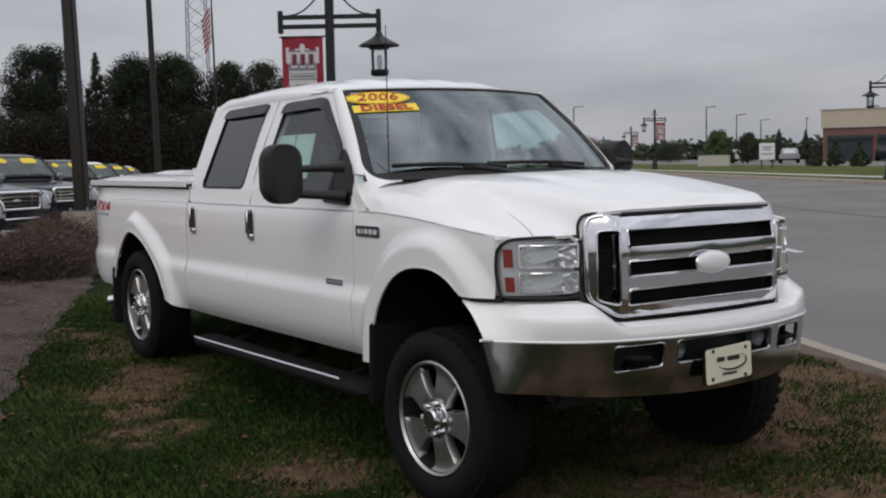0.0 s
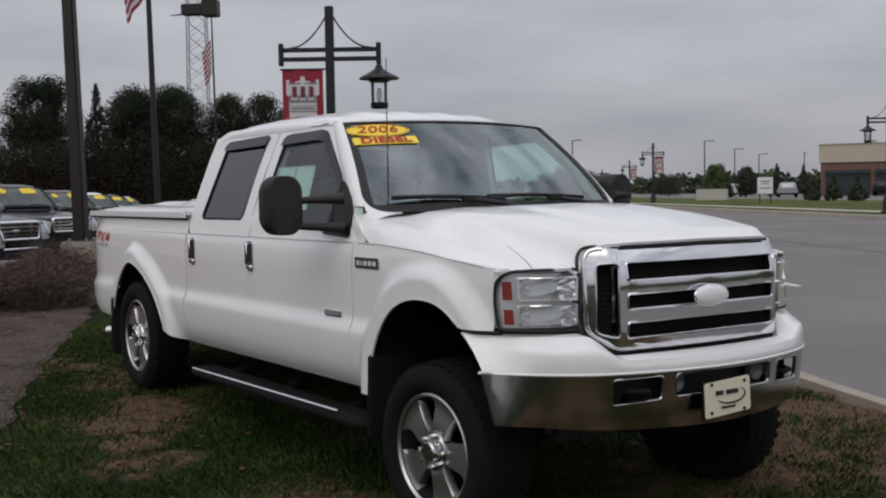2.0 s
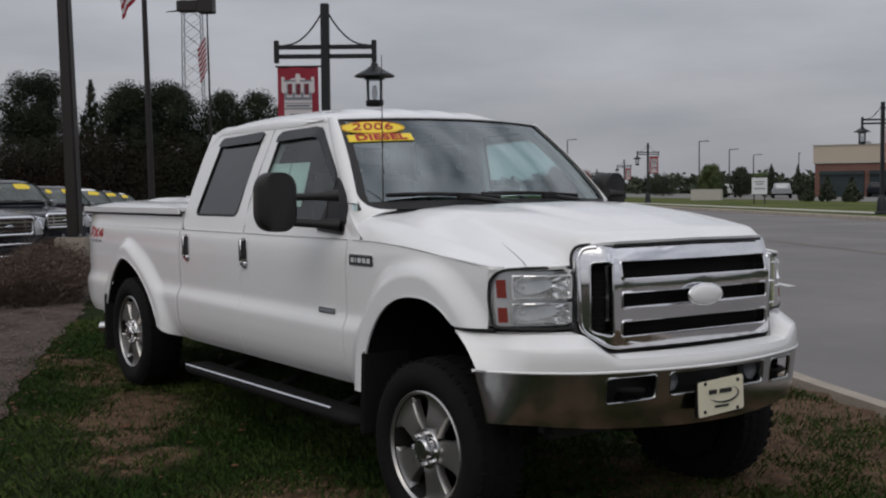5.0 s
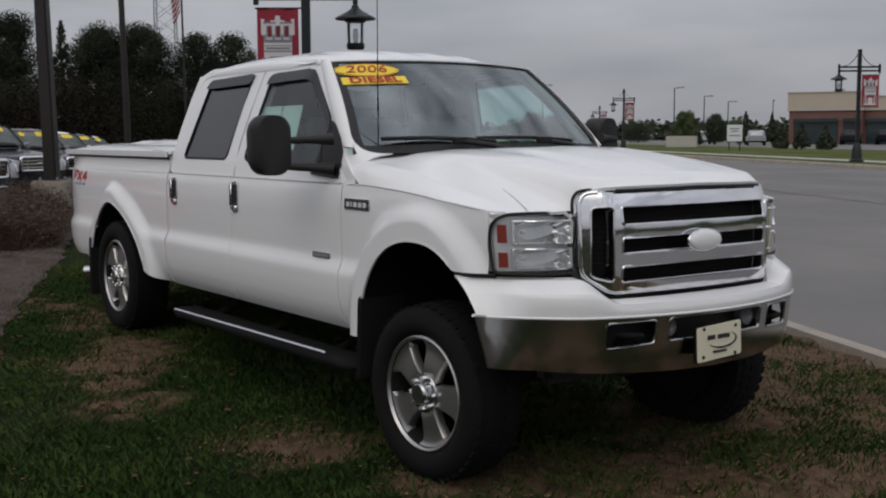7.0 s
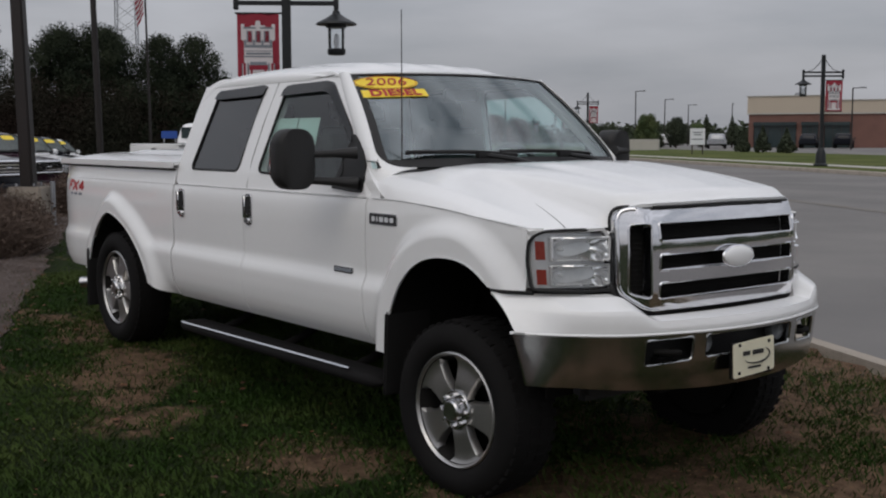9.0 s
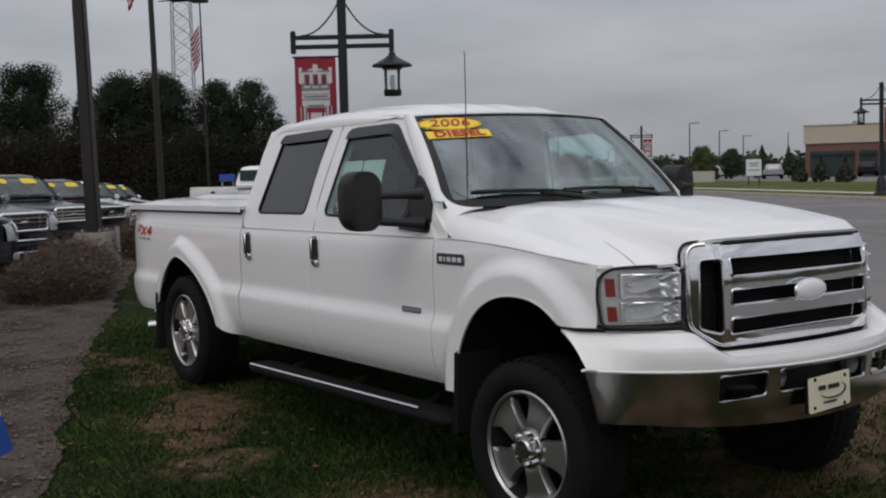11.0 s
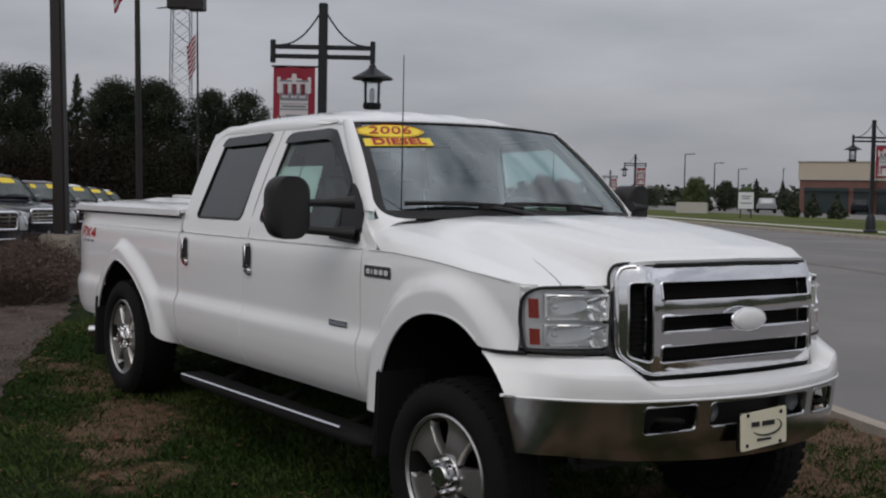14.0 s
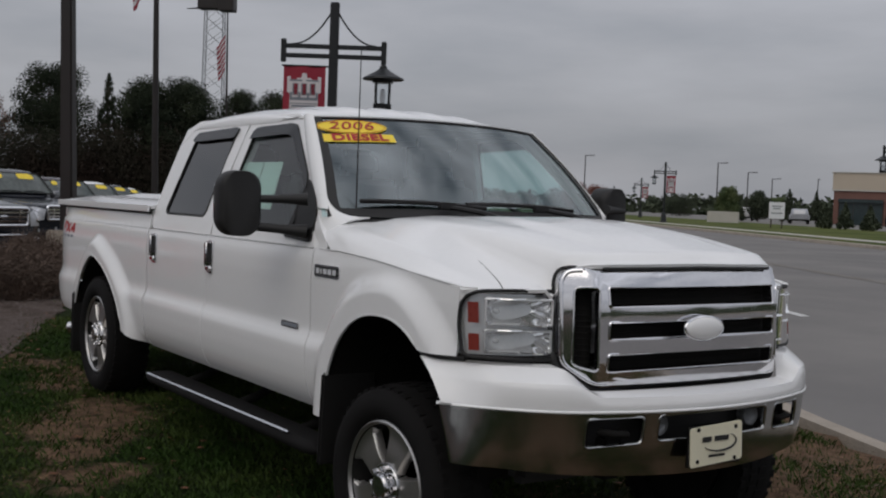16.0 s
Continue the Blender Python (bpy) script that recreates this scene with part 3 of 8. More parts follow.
def castle_bits(w, h):
    """Rectangles (x, z, w, h, tone) of the printed castle on a banner."""
    out = []
    for k in (-1, 0, 1):
        x = k * 0.205 * w
        out.append((x, 0.225 * h, 0.135 * w, 0.155 * h, "banner_grey"))
        out.append((x + 0.008 * w, 0.228 * h, 0.085 * w, 0.140 * h, "banner_red"))
        out.append((x, 0.145 * h, 0.125 * w, 0.030 * h, "banner_white"))
    for k in (-1, 1):
        out.append((k * 0.20 * w, 0.340 * h, 0.30 * w, 0.022 * h, "banner_grey"))
    out.append((0, 0.105 * h, 0.66 * w, 0.035 * h, "banner_grey"))
    for k in (-1.5, -0.5, 0.5, 1.5):
        out.append((k * 0.205 * w, 0.150 * h, 0.05 * w, 0.075 * h, "banner_grey"))
    out.append((0, 0.045 * h, 0.70 * w, 0.010 * h, "banner_grey"))
    out.append((0, 0.012 * h, 0.58 * w, 0.024 * h, "banner_grey"))
    out.append((0, -0.025 * h, 0.70 * w, 0.016 * h, "banner_grey"))
    out.append((0, -0.115 * h, 0.40 * w, 0.045 * h, "banner_grey"))
    out.append((0, -0.165 * h, 0.44 * w, 0.06 * h, "banner_red"))
    for k in (-1, 1):
        out.append((k * 0.165 * w, -0.28 * h, 0.055 * w, 0.20 * h, "banner_red"))
        out.append((k * 0.245 * w, -0.25 * h, 0.045 * w, 0.28 * h, "banner_grey"))
        out.append((k * 0.330 * w, -0.25 * h, 0.055 * w, 0.28 * h, "banner_red"))
        out.append((k * 0.385 * w, -0.25 * h, 0.022 * w, 0.28 * h, "banner_grey"))
    return out


def street_lamp(m, banner_side=-1, full=True):
    """Iron lamp post with a crossarm, hanging lantern and banner. x runs along the arm."""
    H = 4.15
    lamp = thing("street_lamp", m, "black iron street lamp with hanging lantern and red castle banner", "street lamp", "decorative street lamps")
    part("base", lathe_bm([(0.0, 0), (0.26, 0), (0.26, 0.06), (0.20, 0.12), (0.17, 0.5), (0.13, 0.62), (0.10, 0.7), (0.0, 0.7)], 16, "z"), M["lamp_iron"], lamp, smooth=35)
    part("pole", box_bm((0.13, 0.13, H - 0.6), (0, 0, 0.6 + (H - 0.6) / 2), 0.012), M["lamp_iron"], lamp, smooth=30)
    for z in (3.50, 3.36):
        part("crossarm", box_bm((1.50, 0.06, 0.065), (0.02 * banner_side, 0, z), 0.008), M["lamp_iron"], lamp, smooth=30)
    for s in (-1, 1):
        part("end_block", box_bm((0.075, 0.085, 0.34), (s * 0.74, 0, 3.43), 0.01), M["lamp_iron"], lamp, smooth=30)
        pts = [(s * (0.06 + 0.56 * u), 0, 3.53 + 0.46 * (1 - u) ** 2.1) for u in np.linspace(0, 1, 10)]
        part("brace_scroll", tube_bm(pts, 0.013, 6), M["lamp_iron"], lamp, smooth=60)
    bs = banner_side
    cx, w, h = bs * 0.42, 0.62, 1.15
    top = 3.20
    for z in (top + 0.01, top - h - 0.02):
        part("banner_rod", tube_bm([(bs * 0.06, 0, z), (bs * 0.76, 0, z)], 0.014, 8), M["lamp_iron"], lamp, smooth=60)
    rows = [[(cx - w / 2 + w * i / 8, 0.012 * math.sin(i * 1.3 + j * 0.5), top - h * j / 10) for i in range(9)] for j in range(11)]
    ban = part("banner", grid_bm(rows, thick=0.004), M["banner_red"], lamp, "red cloth banner with a printed castle", smooth=60)
    for face in (-1, 1):
        yy = face * 0.020
        half = [(0.24, h - 0.05), (0.24, h - 0.40), (0.21, h - 0.42), (0.21, 0.40), (0.25, 0.38), (0.25, 0.15), (0.20, 0.15), (0.20, 0.21), (0.13, 0.21), (0.10, 0.17), (0.045, 0.17), (0.03, 0.10)]
        pan = [(cx + x, top - z) for x, z in half] + [(cx - x, top - z) for x, z in half[::-1]]
        part("print_field", prism_bm(pan, face * 0.003, Matrix.Translation((0, yy, 0))), M["banner_white"], ban)
        for x, z, ww, hh, key in castle_bits(w, h):
            if not full and hh < 0.06 * h:
                continue
            part("print_shape", box_bm((ww, 0.003, hh), (cx + x, yy + face * 0.0065, top - h * 0.52 + z)), M[key], ban)
    # lantern at the other end
    lx = -bs * 0.74
    lan = part("lantern", lathe_bm([(0.0, 3.27), (0.05, 3.25), (0.06, 3.21), (0.13, 3.16), (0.30, 3.07), (0.31, 3.045), (0.16, 3.05), (0.15, 3.0), (0.0, 3.0)], 12, "z", (lx, 0, 0)), M["lamp_iron"], lamp, "black lantern with clear glass", smooth=30)
    part("hanger", tube_bm([(lx, 0, 3.30), (lx, 0, 3.24)], 0.02, 8), M["lamp_iron"], lan, smooth=60)
    part("lantern_foot", lathe_bm([(0.0, 2.60), (0.12, 2.60), (0.135, 2.63), (0.135, 2.69), (0.0, 2.69)], 12, "z", (lx, 0, 0)), M["lamp_iron"], lan, smooth=30)
    part("lantern_glass", lathe_bm([(0.118, 2.69), (0.125, 3.0)], 12, "z", (lx, 0, 0)), M["lens"], lan, smooth=60)
    part("bulb", lathe_bm([(0.0, 2.70), (0.03, 2.70), (0.045, 2.80), (0.03, 2.90), (0.0, 2.92)], 10, "z", (lx, 0, 0)), M["sign_white"], lan, smooth=60)
    for k in range(4):
        a = math.pi / 4 + k * math.pi / 2
        c, s = math.cos(a), math.sin(a)
        part("lantern_bar", tube_bm([(lx + 0.13 * c, 0.13 * s, 2.66), (lx + 0.135 * c, 0.135 * s, 3.02)], 0.010, 6), M["lamp_iron"], lan, smooth=60)
    return lamp


def facing(x, y, yaw, z=None):
    return pose(x, y, ground_z(x, y) if z is None else z, 0, 0, yaw)


def leaning(m, degrees):
    """The same pose, tipped a little towards -y about its foot."""
    foot = Matrix.Translation(m.translation)
    return foot @ Matrix.Rotation(radians(degrees), 4, "X") @ foot.inverted() @ m


LAMP_YAW = 56.0
lamp_near = street_lamp(facing(-11.0, 4.55, LAMP_YAW, 0.26), -1)
far_lamp = street_lamp(facing(-21.155, 33.294, 52.0, 0.55), 1)
for x, y, z in ((-52.75, 52.445, 0.62), (-83.6, 79.4, 0.55), (-124.0, 112.0, 0.55)):
    copy_thing(far_lamp, facing(x, y, 56.0, z))


def light_pole(m):
    pole = thing("light_pole", m, "tall dark bronze car park light pole", "light pole")
    part("shaft", box_bm((0.19, 0.19, 9.0), (0, 0, 5.05), 0.02, taper=(0.7, 0.7)), M["pole"], pole, smooth=30)
    part("base_plate", box_bm((0.34, 0.34, 0.03), (0, 0, 0.565), 0.005), M["pole"], pole, smooth=30)
    for sx in (-1, 1):
        for sy in (-1, 1):
            part("bolt", lathe_bm([(0, 0.58), (0.018, 0.58), (0.018, 0.62), (0, 0.62)], 6, "z", (sx * 0.13, sy * 0.13, 0)), M["steel"], pole)
    part("lamp_head", box_bm((0.9, 0.4, 0.16), (0.3, 0, 9.6), 0.03), M["pole"], pole, smooth=30)
    return pole


light_pole(leaning(facing(-12.75, 1.25, 50, 0.36), 1.3))
ped = tagged(part("concrete_pedestal", box_bm((0.50, 0.50, 1.0), (0, 0, 0.05), 0.025), M["concrete"], smooth=40), "weathered tan concrete pedestal under the light pole", "pedestal")
ped.matrix_world = facing(-12.75, 1.25, 50, 0.38)
pipe = tagged(part("conduit_post", tube_bm([(0, 0, -0.2), (0, 0, 0.62)], 0.035, 10), M["steel"], smooth=60), "short grey steel conduit beside the pedestal", "post")
pipe.matrix_world = facing(-12.60, 1.53, 0, 0.38)

# ---- the pickup ----
# x forward from the front axle, y to its left, z up from the ground at the front wheels
SIDE = [(0.57, 0.862), (0.60, 0.884), (0.64, 0.912), (0.70, 0.936), (0.78, 0.949), (0.87, 0.953), (0.895, 0.948), (0.925, 0.931), (0.96, 0.925), (1.05, 0.928), (1.18, 0.930), (1.27, 0.925), (1.318, 0.917), (1.332, 0.908), (1.42, 0.893)]
ARCH_F = (0.0, 0.50, 0.485, 0.588, 0.44, 2.3)
ARCH_R = (-3.98, 0.60, 0.415, 0.49, 0.70, 1.6)


def arch_q(arch, x, z):
    cx, cz, a, b, af, e = arch
    if x > cx:
        a = af
    dz = max(0.0, z - cz) / b
    return ((abs(x - cx) / a) ** e + dz**e) ** (1 / e)


def arch_z(arch, x):
    """Height of the wheel opening over x, or None outside it."""
    cx, cz, a, b, af, e = arch
    u = abs(x - cx) / (af if x > cx else a)
    return None if u >= 1 else cz + b * (1 - u**e) ** (1 / e)


def side_y(x, z):
    """Half width of the body side, with its wheel flares."""
    y = lerp_table(SIDE, z)
    for arch in (ARCH_F, ARCH_R):
        q = arch_q(arch, x, z)
        flare = smooth01((1.32 - q) / (0.17 + 0.06 * smooth01((x - arch[0]) / 0.3)))
        y = y + (0.976 - y) * flare
    if x > 0.1:
        y -= 0.035 * ((x - 0.1) / 0.4) ** 2
    if x < -4.70:
        y -= 0.05 * ((-4.70 - x) / 0.38) ** 2
    return y


def side_panel(x0, x1, top, bottom, sgn, arch=None, step=0.03, nz=26, thick=0.012):
    """A body side skin between two x, from bottom(x) to top(x)."""
    xs = list(np.linspace(x0, x1, max(3, int(abs(x1 - x0) / step) + 1)))
    if arch:
        cx = arch[0]
        for k in range(15):
            for s in (-1, 1):
                x = cx + s * (arch[4] if s > 0 else arch[2]) * (1 - 0.18 * (k / 14) ** 2.2)
                if min(x0, x1) < x < max(x0, x1):
                    xs += [x - 1e-4 * s * (k == 0)]
        xs = sorted(set(round(x, 5) for x in xs), reverse=x1 < x0)
    rows = []
    for x in xs:
        zb = bottom(x)
        if arch:
            az = arch_z(arch, x)
            if az is not None:
                zb = max(zb, az)
        zt = top(x)
        col = []
        for k in range(nz + 1):
            z = zb + (zt - zb) * k / nz
            col.append((x, sgn * side_y(x, z), z))
        rows.append(col)
    bm = grid_bm(rows)
    bmesh.ops.recalc_face_normals(bm, faces=bm.faces)
    bm.normal_update()
    if sum(f.normal.y * f.calc_area() for f in bm.faces) * sgn < 0:
        bmesh.ops.reverse_faces(bm, faces=bm.faces)
    shell(bm, thick)
    return bm


def lip(arch, sgn, x_lo, x_hi, zmin):
    """Dark inner edge and rolled lip of a wheel opening."""
    cx, cz, a, b, af, e = arch
    pts = []
    for k in range(61):
        ang = math.pi * (1 - k / 60)
        x = cx + (af if k > 30 else a) * math.copysign(abs(math.cos(ang)) ** (2 / e), math.cos(ang))
        z = cz + b * abs(math.sin(ang)) ** (2 / e)
        if x_lo <= x <= x_hi and z >= zmin:
            pts.append((x, z))
    return pts


def hood_front(y):
    a = abs(y)
    if a < 0.60:
        return nose_x(a, 0.782) + 0.012 * smooth01((a - 0.50) / 0.08)
    return 0.648 - 0.175 * ((a - 0.60) / 0.30) ** 1.7


def nose_x(y, base):
    """Plan curve of the grille: nearly flat, then wrapped back at both ends."""
    a = abs(y)
    k = 0.50
    flat = base - 0.070 * (min(a, k) / 0.6) ** 2.2
    bend = max(0.0, a - k + 0.012)
    return flat - 1.0 * bend**2 / (bend + 0.012)


HOOD_BACK = [(0, 1.497), (0.45, 1.492), (0.62, 1.474), (0.70, 1.452), (0.76, 1.446), (0.82, 1.438), (0.87, 1.396), (0.905, 1.322)]
HOOD_FRONT = [(0, 1.380), (0.45, 1.374), (0.53, 1.370), (0.57, 1.360), (0.590, 1.335), (0.610, 1.285), (0.630, 1.252), (0.66, 1.246), (0.74, 1.243), (0.84, 1.239), (0.905, 1.235)]


def hood_back_x(y):
    a = abs(y)
    if a < 0.82:
        x = -0.36 - 0.20 * (a / 0.80) ** 2.4
        return x + (-0.755 - x) * smooth01((a - 0.66) / 0.16)
    return -0.72 - 0.07 * smooth01((a - 0.80) / 0.05) + 0.245 * smooth01((a - 0.855) / 0.050)


def hood_z(x, y):
    a = abs(y)
    xb, xf = hood_back_x(y), hood_front(y)
    s = max(0.0, min(1.0, (x - xb) / (xf - xb)))
    zb, zf = lerp_table(HOOD_BACK, a), lerp_table(HOOD_FRONT, a)
    mid = 0.022 * math.sin(math.pi * s) * (1 - 0.5 * a / 0.9)
    power = 0.014 * smooth01((0.40 - a) / 0.12) * smooth01(s * 3) * smooth01((1 - s) * 3)
    z = zb + (zf - zb) * s**1.35 + mid + power
    if a < 0.66:
        z -= 0.028 * smooth01((s - 0.93) / 0.07)
    return z


def crease_z(x):
    return 1.322 if x < -0.5 else 1.322 - 0.078 * ((x + 0.5) / 0.94) ** 1.4


TRUCK = thing("pickup_truck", pose(0, 0, 0), "white lifted crew cab pickup with chrome grille parked on the lawn", "pickup truck")


def tpart(name, bm, key, label="", smooth=35, parent=None):
    return part(name, bm, M[key], parent or TRUCK, label, smooth)


def build_body():
    for s in (-1, 1):
        # front fender
        fend = side_panel(-0.702, 0.452, lambda x: crease_z(x) + 0.006, lambda x: 0.592 if x < 0 else 0.985, s, ARCH_F, 0.025, 30)
        tpart("front_fender", fend, "white_paint", smooth=60)
        # bed side
        bed = side_panel(-5.07, -2.966, lambda x: 1.420, lambda x: 0.598 + 0.048 * smooth01((-3.08 - x) / 0.22) + 0.16 * smooth01((-4.86 - x) / 0.22) ** 2, s, ARCH_R, 0.03, 30)
        tpart("bed_side", bed, "white_paint", smooth=30)
        rail = box_bm((2.10, 0.10, 0.03), (-4.015, s * 0.845, 1.425), 0.012, 3)
        tpart("bed_rail", rail, "white_paint")
        # doors
        for nm, a, b in (("front_door", -1.982, -0.709), ("rear_door", -2.948, -1.987)):
            door = side_panel(a, b, lambda x: 1.325, lambda x: 0.592, s, None, 0.05, 30)
            d = tpart(nm, door, "white_paint", smooth=30)
            hx = -1.912 if nm == "front_door" else -2.815
            y = s * 0.93
            pan = prism_bm([(x + hx, z + 1.209) for x, z in rounded(0.080, 0.180, 0.024)], -0.012 * s, Matrix.Translation((0, y + 0.007 * s, 0)), 0.003)
            h = tpart("door_handle", pan, "chrome", "chrome door handle with dark recess", 40, d)
            cup = prism_bm([(x + hx + 0.012, z + 1.232) for x, z in rounded(0.046, 0.110, 0.016)], -0.008 * s, Matrix.Translation((0, y + 0.013 * s, 0)), 0.002)
            tpart("recess", cup, "black_plastic", "", 40, h)
            pull = box_bm((0.024, 0.024, 0.14), (hx - 0.022, y + 0.016 * s, 1.222), 0.008, 3)
            tpart("pull", pull, "chrome", "", 40, h)
            knob = box_bm((0.068, 0.020, 0.036), (hx, y + 0.012 * s, 1.146), 0.009, 3)
            tpart("pull", knob, "chrome", "", 40, h)
        # shade of the belt crease, drawn as a thin grey line
        for a, b in ((-2.940, -1.994), (-1.976, -0.720), (-5.05, -2.975)):
            pts = [(x, s * (side_y(x, 1.322) + 0.0005), 1.322) for x in np.linspace(a, b, 12)]
            tpart("belt_crease", tube_bm(pts, 0.0022, 5), "crease_grey", "", 60)
        # rocker
        tpart("rocker_panel", box_bm((2.20, 0.08, 0.10), (-1.80, s * 0.800, 0.625), 0.02), "dark_metal")
        # inner wheel liners
        for arch, w0 in ((ARCH_F, 0.95), (ARCH_R, 0.95)):
            pts = lip(arch, s, -9, 9, 0.5)
            rows = [[(x, s * (yy if x < 0.32 else min(yy, 0.88 - 0.9 * (x - 0.32))), z + 0.006) for x, z in pts] for yy in (w0, 0.80, 0.62, 0.45)]
            bm = grid_bm(rows, thick=0.006)
            tpart("wheel_liner", bm, "dark_metal", "", 60)
            edge = tube_bm([(x, s * (side_y(x, z + 0.012) - 0.004), z + 0.003) for x, z in pts if z > (0.66 if arch is ARCH_F else 0.70) and not (arch is ARCH_F and x > 0 and z < 0.99)], 0.007, 6)
            tpart("arch_trim", edge, "white_paint", "", 60)
        seam = tube_bm([(x, s * (side_y(x, 0.99) - 0.020), 0.978) for x in np.linspace(0.285, 0.470, 14)], 0.011, 6)
        tpart("bumper_gap", seam, "black_plastic", "", 60)
        # mud flaps
        tpart("mud_flap", box_bm((0.024, 0.27, 0.41), (-0.458, s * 0.858, 0.590), 0.010, rot=(0, 3, 0)), "black_plastic", "black rubber mud flap")
        tpart("mud_flap", box_bm((0.024, 0.27, 0.44), (-4.380, s * 0.857, 0.585), 0.010, rot=(0, 3, 0)), "black_plastic", "black rubber mud flap")
    # hood
    ys = [-0.905 + 1.81 * k / 90 for k in range(91)]
    rows = []
    for k in range(37):
        u = k / 36
        u = 1 - (1 - u) ** 1.6
        row = []
        for y in ys:
            x = hood_back_x(y) + (hood_front(y) - hood_back_x(y)) * u
            row.append((x, y * (side_y(x, crease_z(x)) + 0.0015) / 0.905, hood_z(x, y)))
        rows.append(row)
    bm = grid_bm(rows, flip=True)
    bmesh.ops.recalc_face_normals(bm, faces=bm.faces)
    bm.normal_update()
    if sum(f.normal.z for f in bm.faces) < 0:
        bmesh.ops.reverse_faces(bm, faces=bm.faces)
    shell(bm, 0.014)
    hood = tpart("hood", bm, "white_paint", "white hood with a raised middle", 40)
    seal = [(hood_front(y) + 0.004, y, hood_z(hood_front(y), y) - 0.016) for y in np.linspace(-0.46, 0.44, 45)]
    tpart("hood_seal", tube_bm(seal, 0.006, 8), "black_plastic", "", 60, hood)
    for s in (-1, 1):
        wide = lambda x: (side_y(x, crease_z(x)) + 0.0015) / 0.905
        cut = []
        for t in np.linspace(0, 1, 14):
            yl = 0.745 + 0.005 * t + 0.055 * (1 - t) ** 2
            x = hood_front(yl) - 0.002 - 0.30 * t**1.15
            yl -= 0.055 * t**1.6
            cut.append((x, s * yl * wide(x), hood_z(x, yl) + 0.0005))
        tpart("hood_cut", tube_bm(cut, [0.0028 * (1 - 0.7 * k / 13) for k in range(14)], 5), "seam_grey", "", 60, hood)
        shut = [(x, s * (side_y(x, crease_z(x)) + 0.001), crease_z(x) + 0.0015) for x in np.linspace(-0.66, 0.40, 30)]
        tpart("hood_shut_line", tube_bm(shut, 0.0020, 5), "crease_grey", "", 60, hood)
    # bed: tailgate, floor, cover
    tpart("tailgate", box_bm((0.06, 1.72, 0.60), (-5.06, 0, 1.13), 0.02, 3), "white_paint")
    for s in (-1, 1):
        tpart("tail_light", box_bm((0.07, 0.10, 0.46), (-5.055, s * 0.812, 1.13), 0.02, 3), "red_lens", "red tail light", 40)
    rows = []
    for k in range(29):
        x = -5.085 + 2.130 * k / 28
        row = []
        for j in range(41):
            y = -0.915 + 1.83 * j / 40
            crown = 1 - (abs(y) / 0.915) ** 5
            z = 1.462 + 0.050 * crown * smooth01((x + 5.10) / 0.22) * smooth01((-2.945 - x) / 0.04 + 0.35)
            if abs(y) < 0.55:
                z += 0.022 * smooth01((0.55 - abs(y)) / 0.06) * smooth01((x + 4.62) / 0.1)
            row.append((x, y, z))
        rows.append(row)
    bm = grid_bm(rows)
    bmesh.ops.recalc_face_normals(bm, faces=bm.faces)
    bm.normal_update()
    if sum(f.normal.z for f in bm.faces) < 0:
        bmesh.ops.reverse_faces(bm, faces=bm.faces)
    shell(bm, 0.02)
    cover = tpart("bed_cover", bm, "white_paint", "white hard bed cover", 40)
    skirt = []
    for x, y in [(-2.96, -0.918), (-5.04, -0.918), (-5.085, -0.89), (-5.085, 0.89), (-5.04, 0.918), (-2.96, 0.918)]:
        skirt.append([(x, y, 1.464), (x, y * 1.001, 1.426)])
    tpart("cover_skirt", grid_bm(skirt, thick=0.012), "white_paint", "", 30, cover)
    tpart("cover_seal", tube_bm([(-2.96, -0.910, 1.419), (-5.04, -0.910, 1.419)], 0.008, 6), "black_plastic", "", 60, cover)
    # dark inner shell that closes the cab and the bed behind the skins
    tpart("inner_shell", box_bm((2.25, 1.76, 0.66), (-1.70, 0, 0.965), 0.02), "interior")
    tpart("bed_floor", box_bm((2.02, 1.30, 0.05), (-4.00, 0, 0.86), 0.01), "dark_metal")
    tpart("bed_front_wall", box_bm((0.04, 1.74, 0.62), (-2.985, 0, 1.11), 0.01), "dark_metal")
    for s in (-1, 1):
        tpart("chassis_rail", box_bm((5.7, 0.09, 0.16), (-2.05, s * 0.42, 0.63), 0.01), "dark_metal")
    # added plate, unseen, that keeps light off the ground under the nose
    tpart("splash_pan", box_bm((1.15, 1.10, 0.03), (0.05, 0, 0.585), 0.01), "dark_metal")
    tpart("firewall", box_bm((0.05, 1.5, 0.7), (-0.50, 0, 1.0), 0.01), "dark_metal")
    tpart("engine_block", box_bm((0.75, 0.75, 0.55), (0.12, 0, 0.93), 0.05), "dark_metal")
    tpart("front_axle", tube_bm([(0.03, -0.72, 0.405), (0.03, -0.2, 0.43), (0.03, 0.3, 0.45), (0.03, 0.72, 0.405)], [0.045, 0.05, 0.07, 0.045], 12), "dark_metal")
    tpart("rear_axle", tube_bm([(-3.935, -0.72, 0.545), (-3.935, -0.15, 0.545), (-3.935, 0, 0.545), (-3.935, 0.15, 0.545), (-3.935, 0.72, 0.545)], [0.05, 0.06, 0.16, 0.06, 0.05], 14), "dark_metal")
    tpart("drive_shaft", tube_bm([(-3.8, 0.0, 0.58), (-1.2, 0.05, 0.66)], 0.045, 10), "dark_metal")
    tpart("fuel_tank", box_bm((1.1, 0.45, 0.30), (-2.6, 0.55, 0.62), 0.05), "dark_metal")
    tpart("transfer_case", box_bm((0.9, 0.5, 0.3), (-0.9, 0, 0.62), 0.06), "dark_metal")
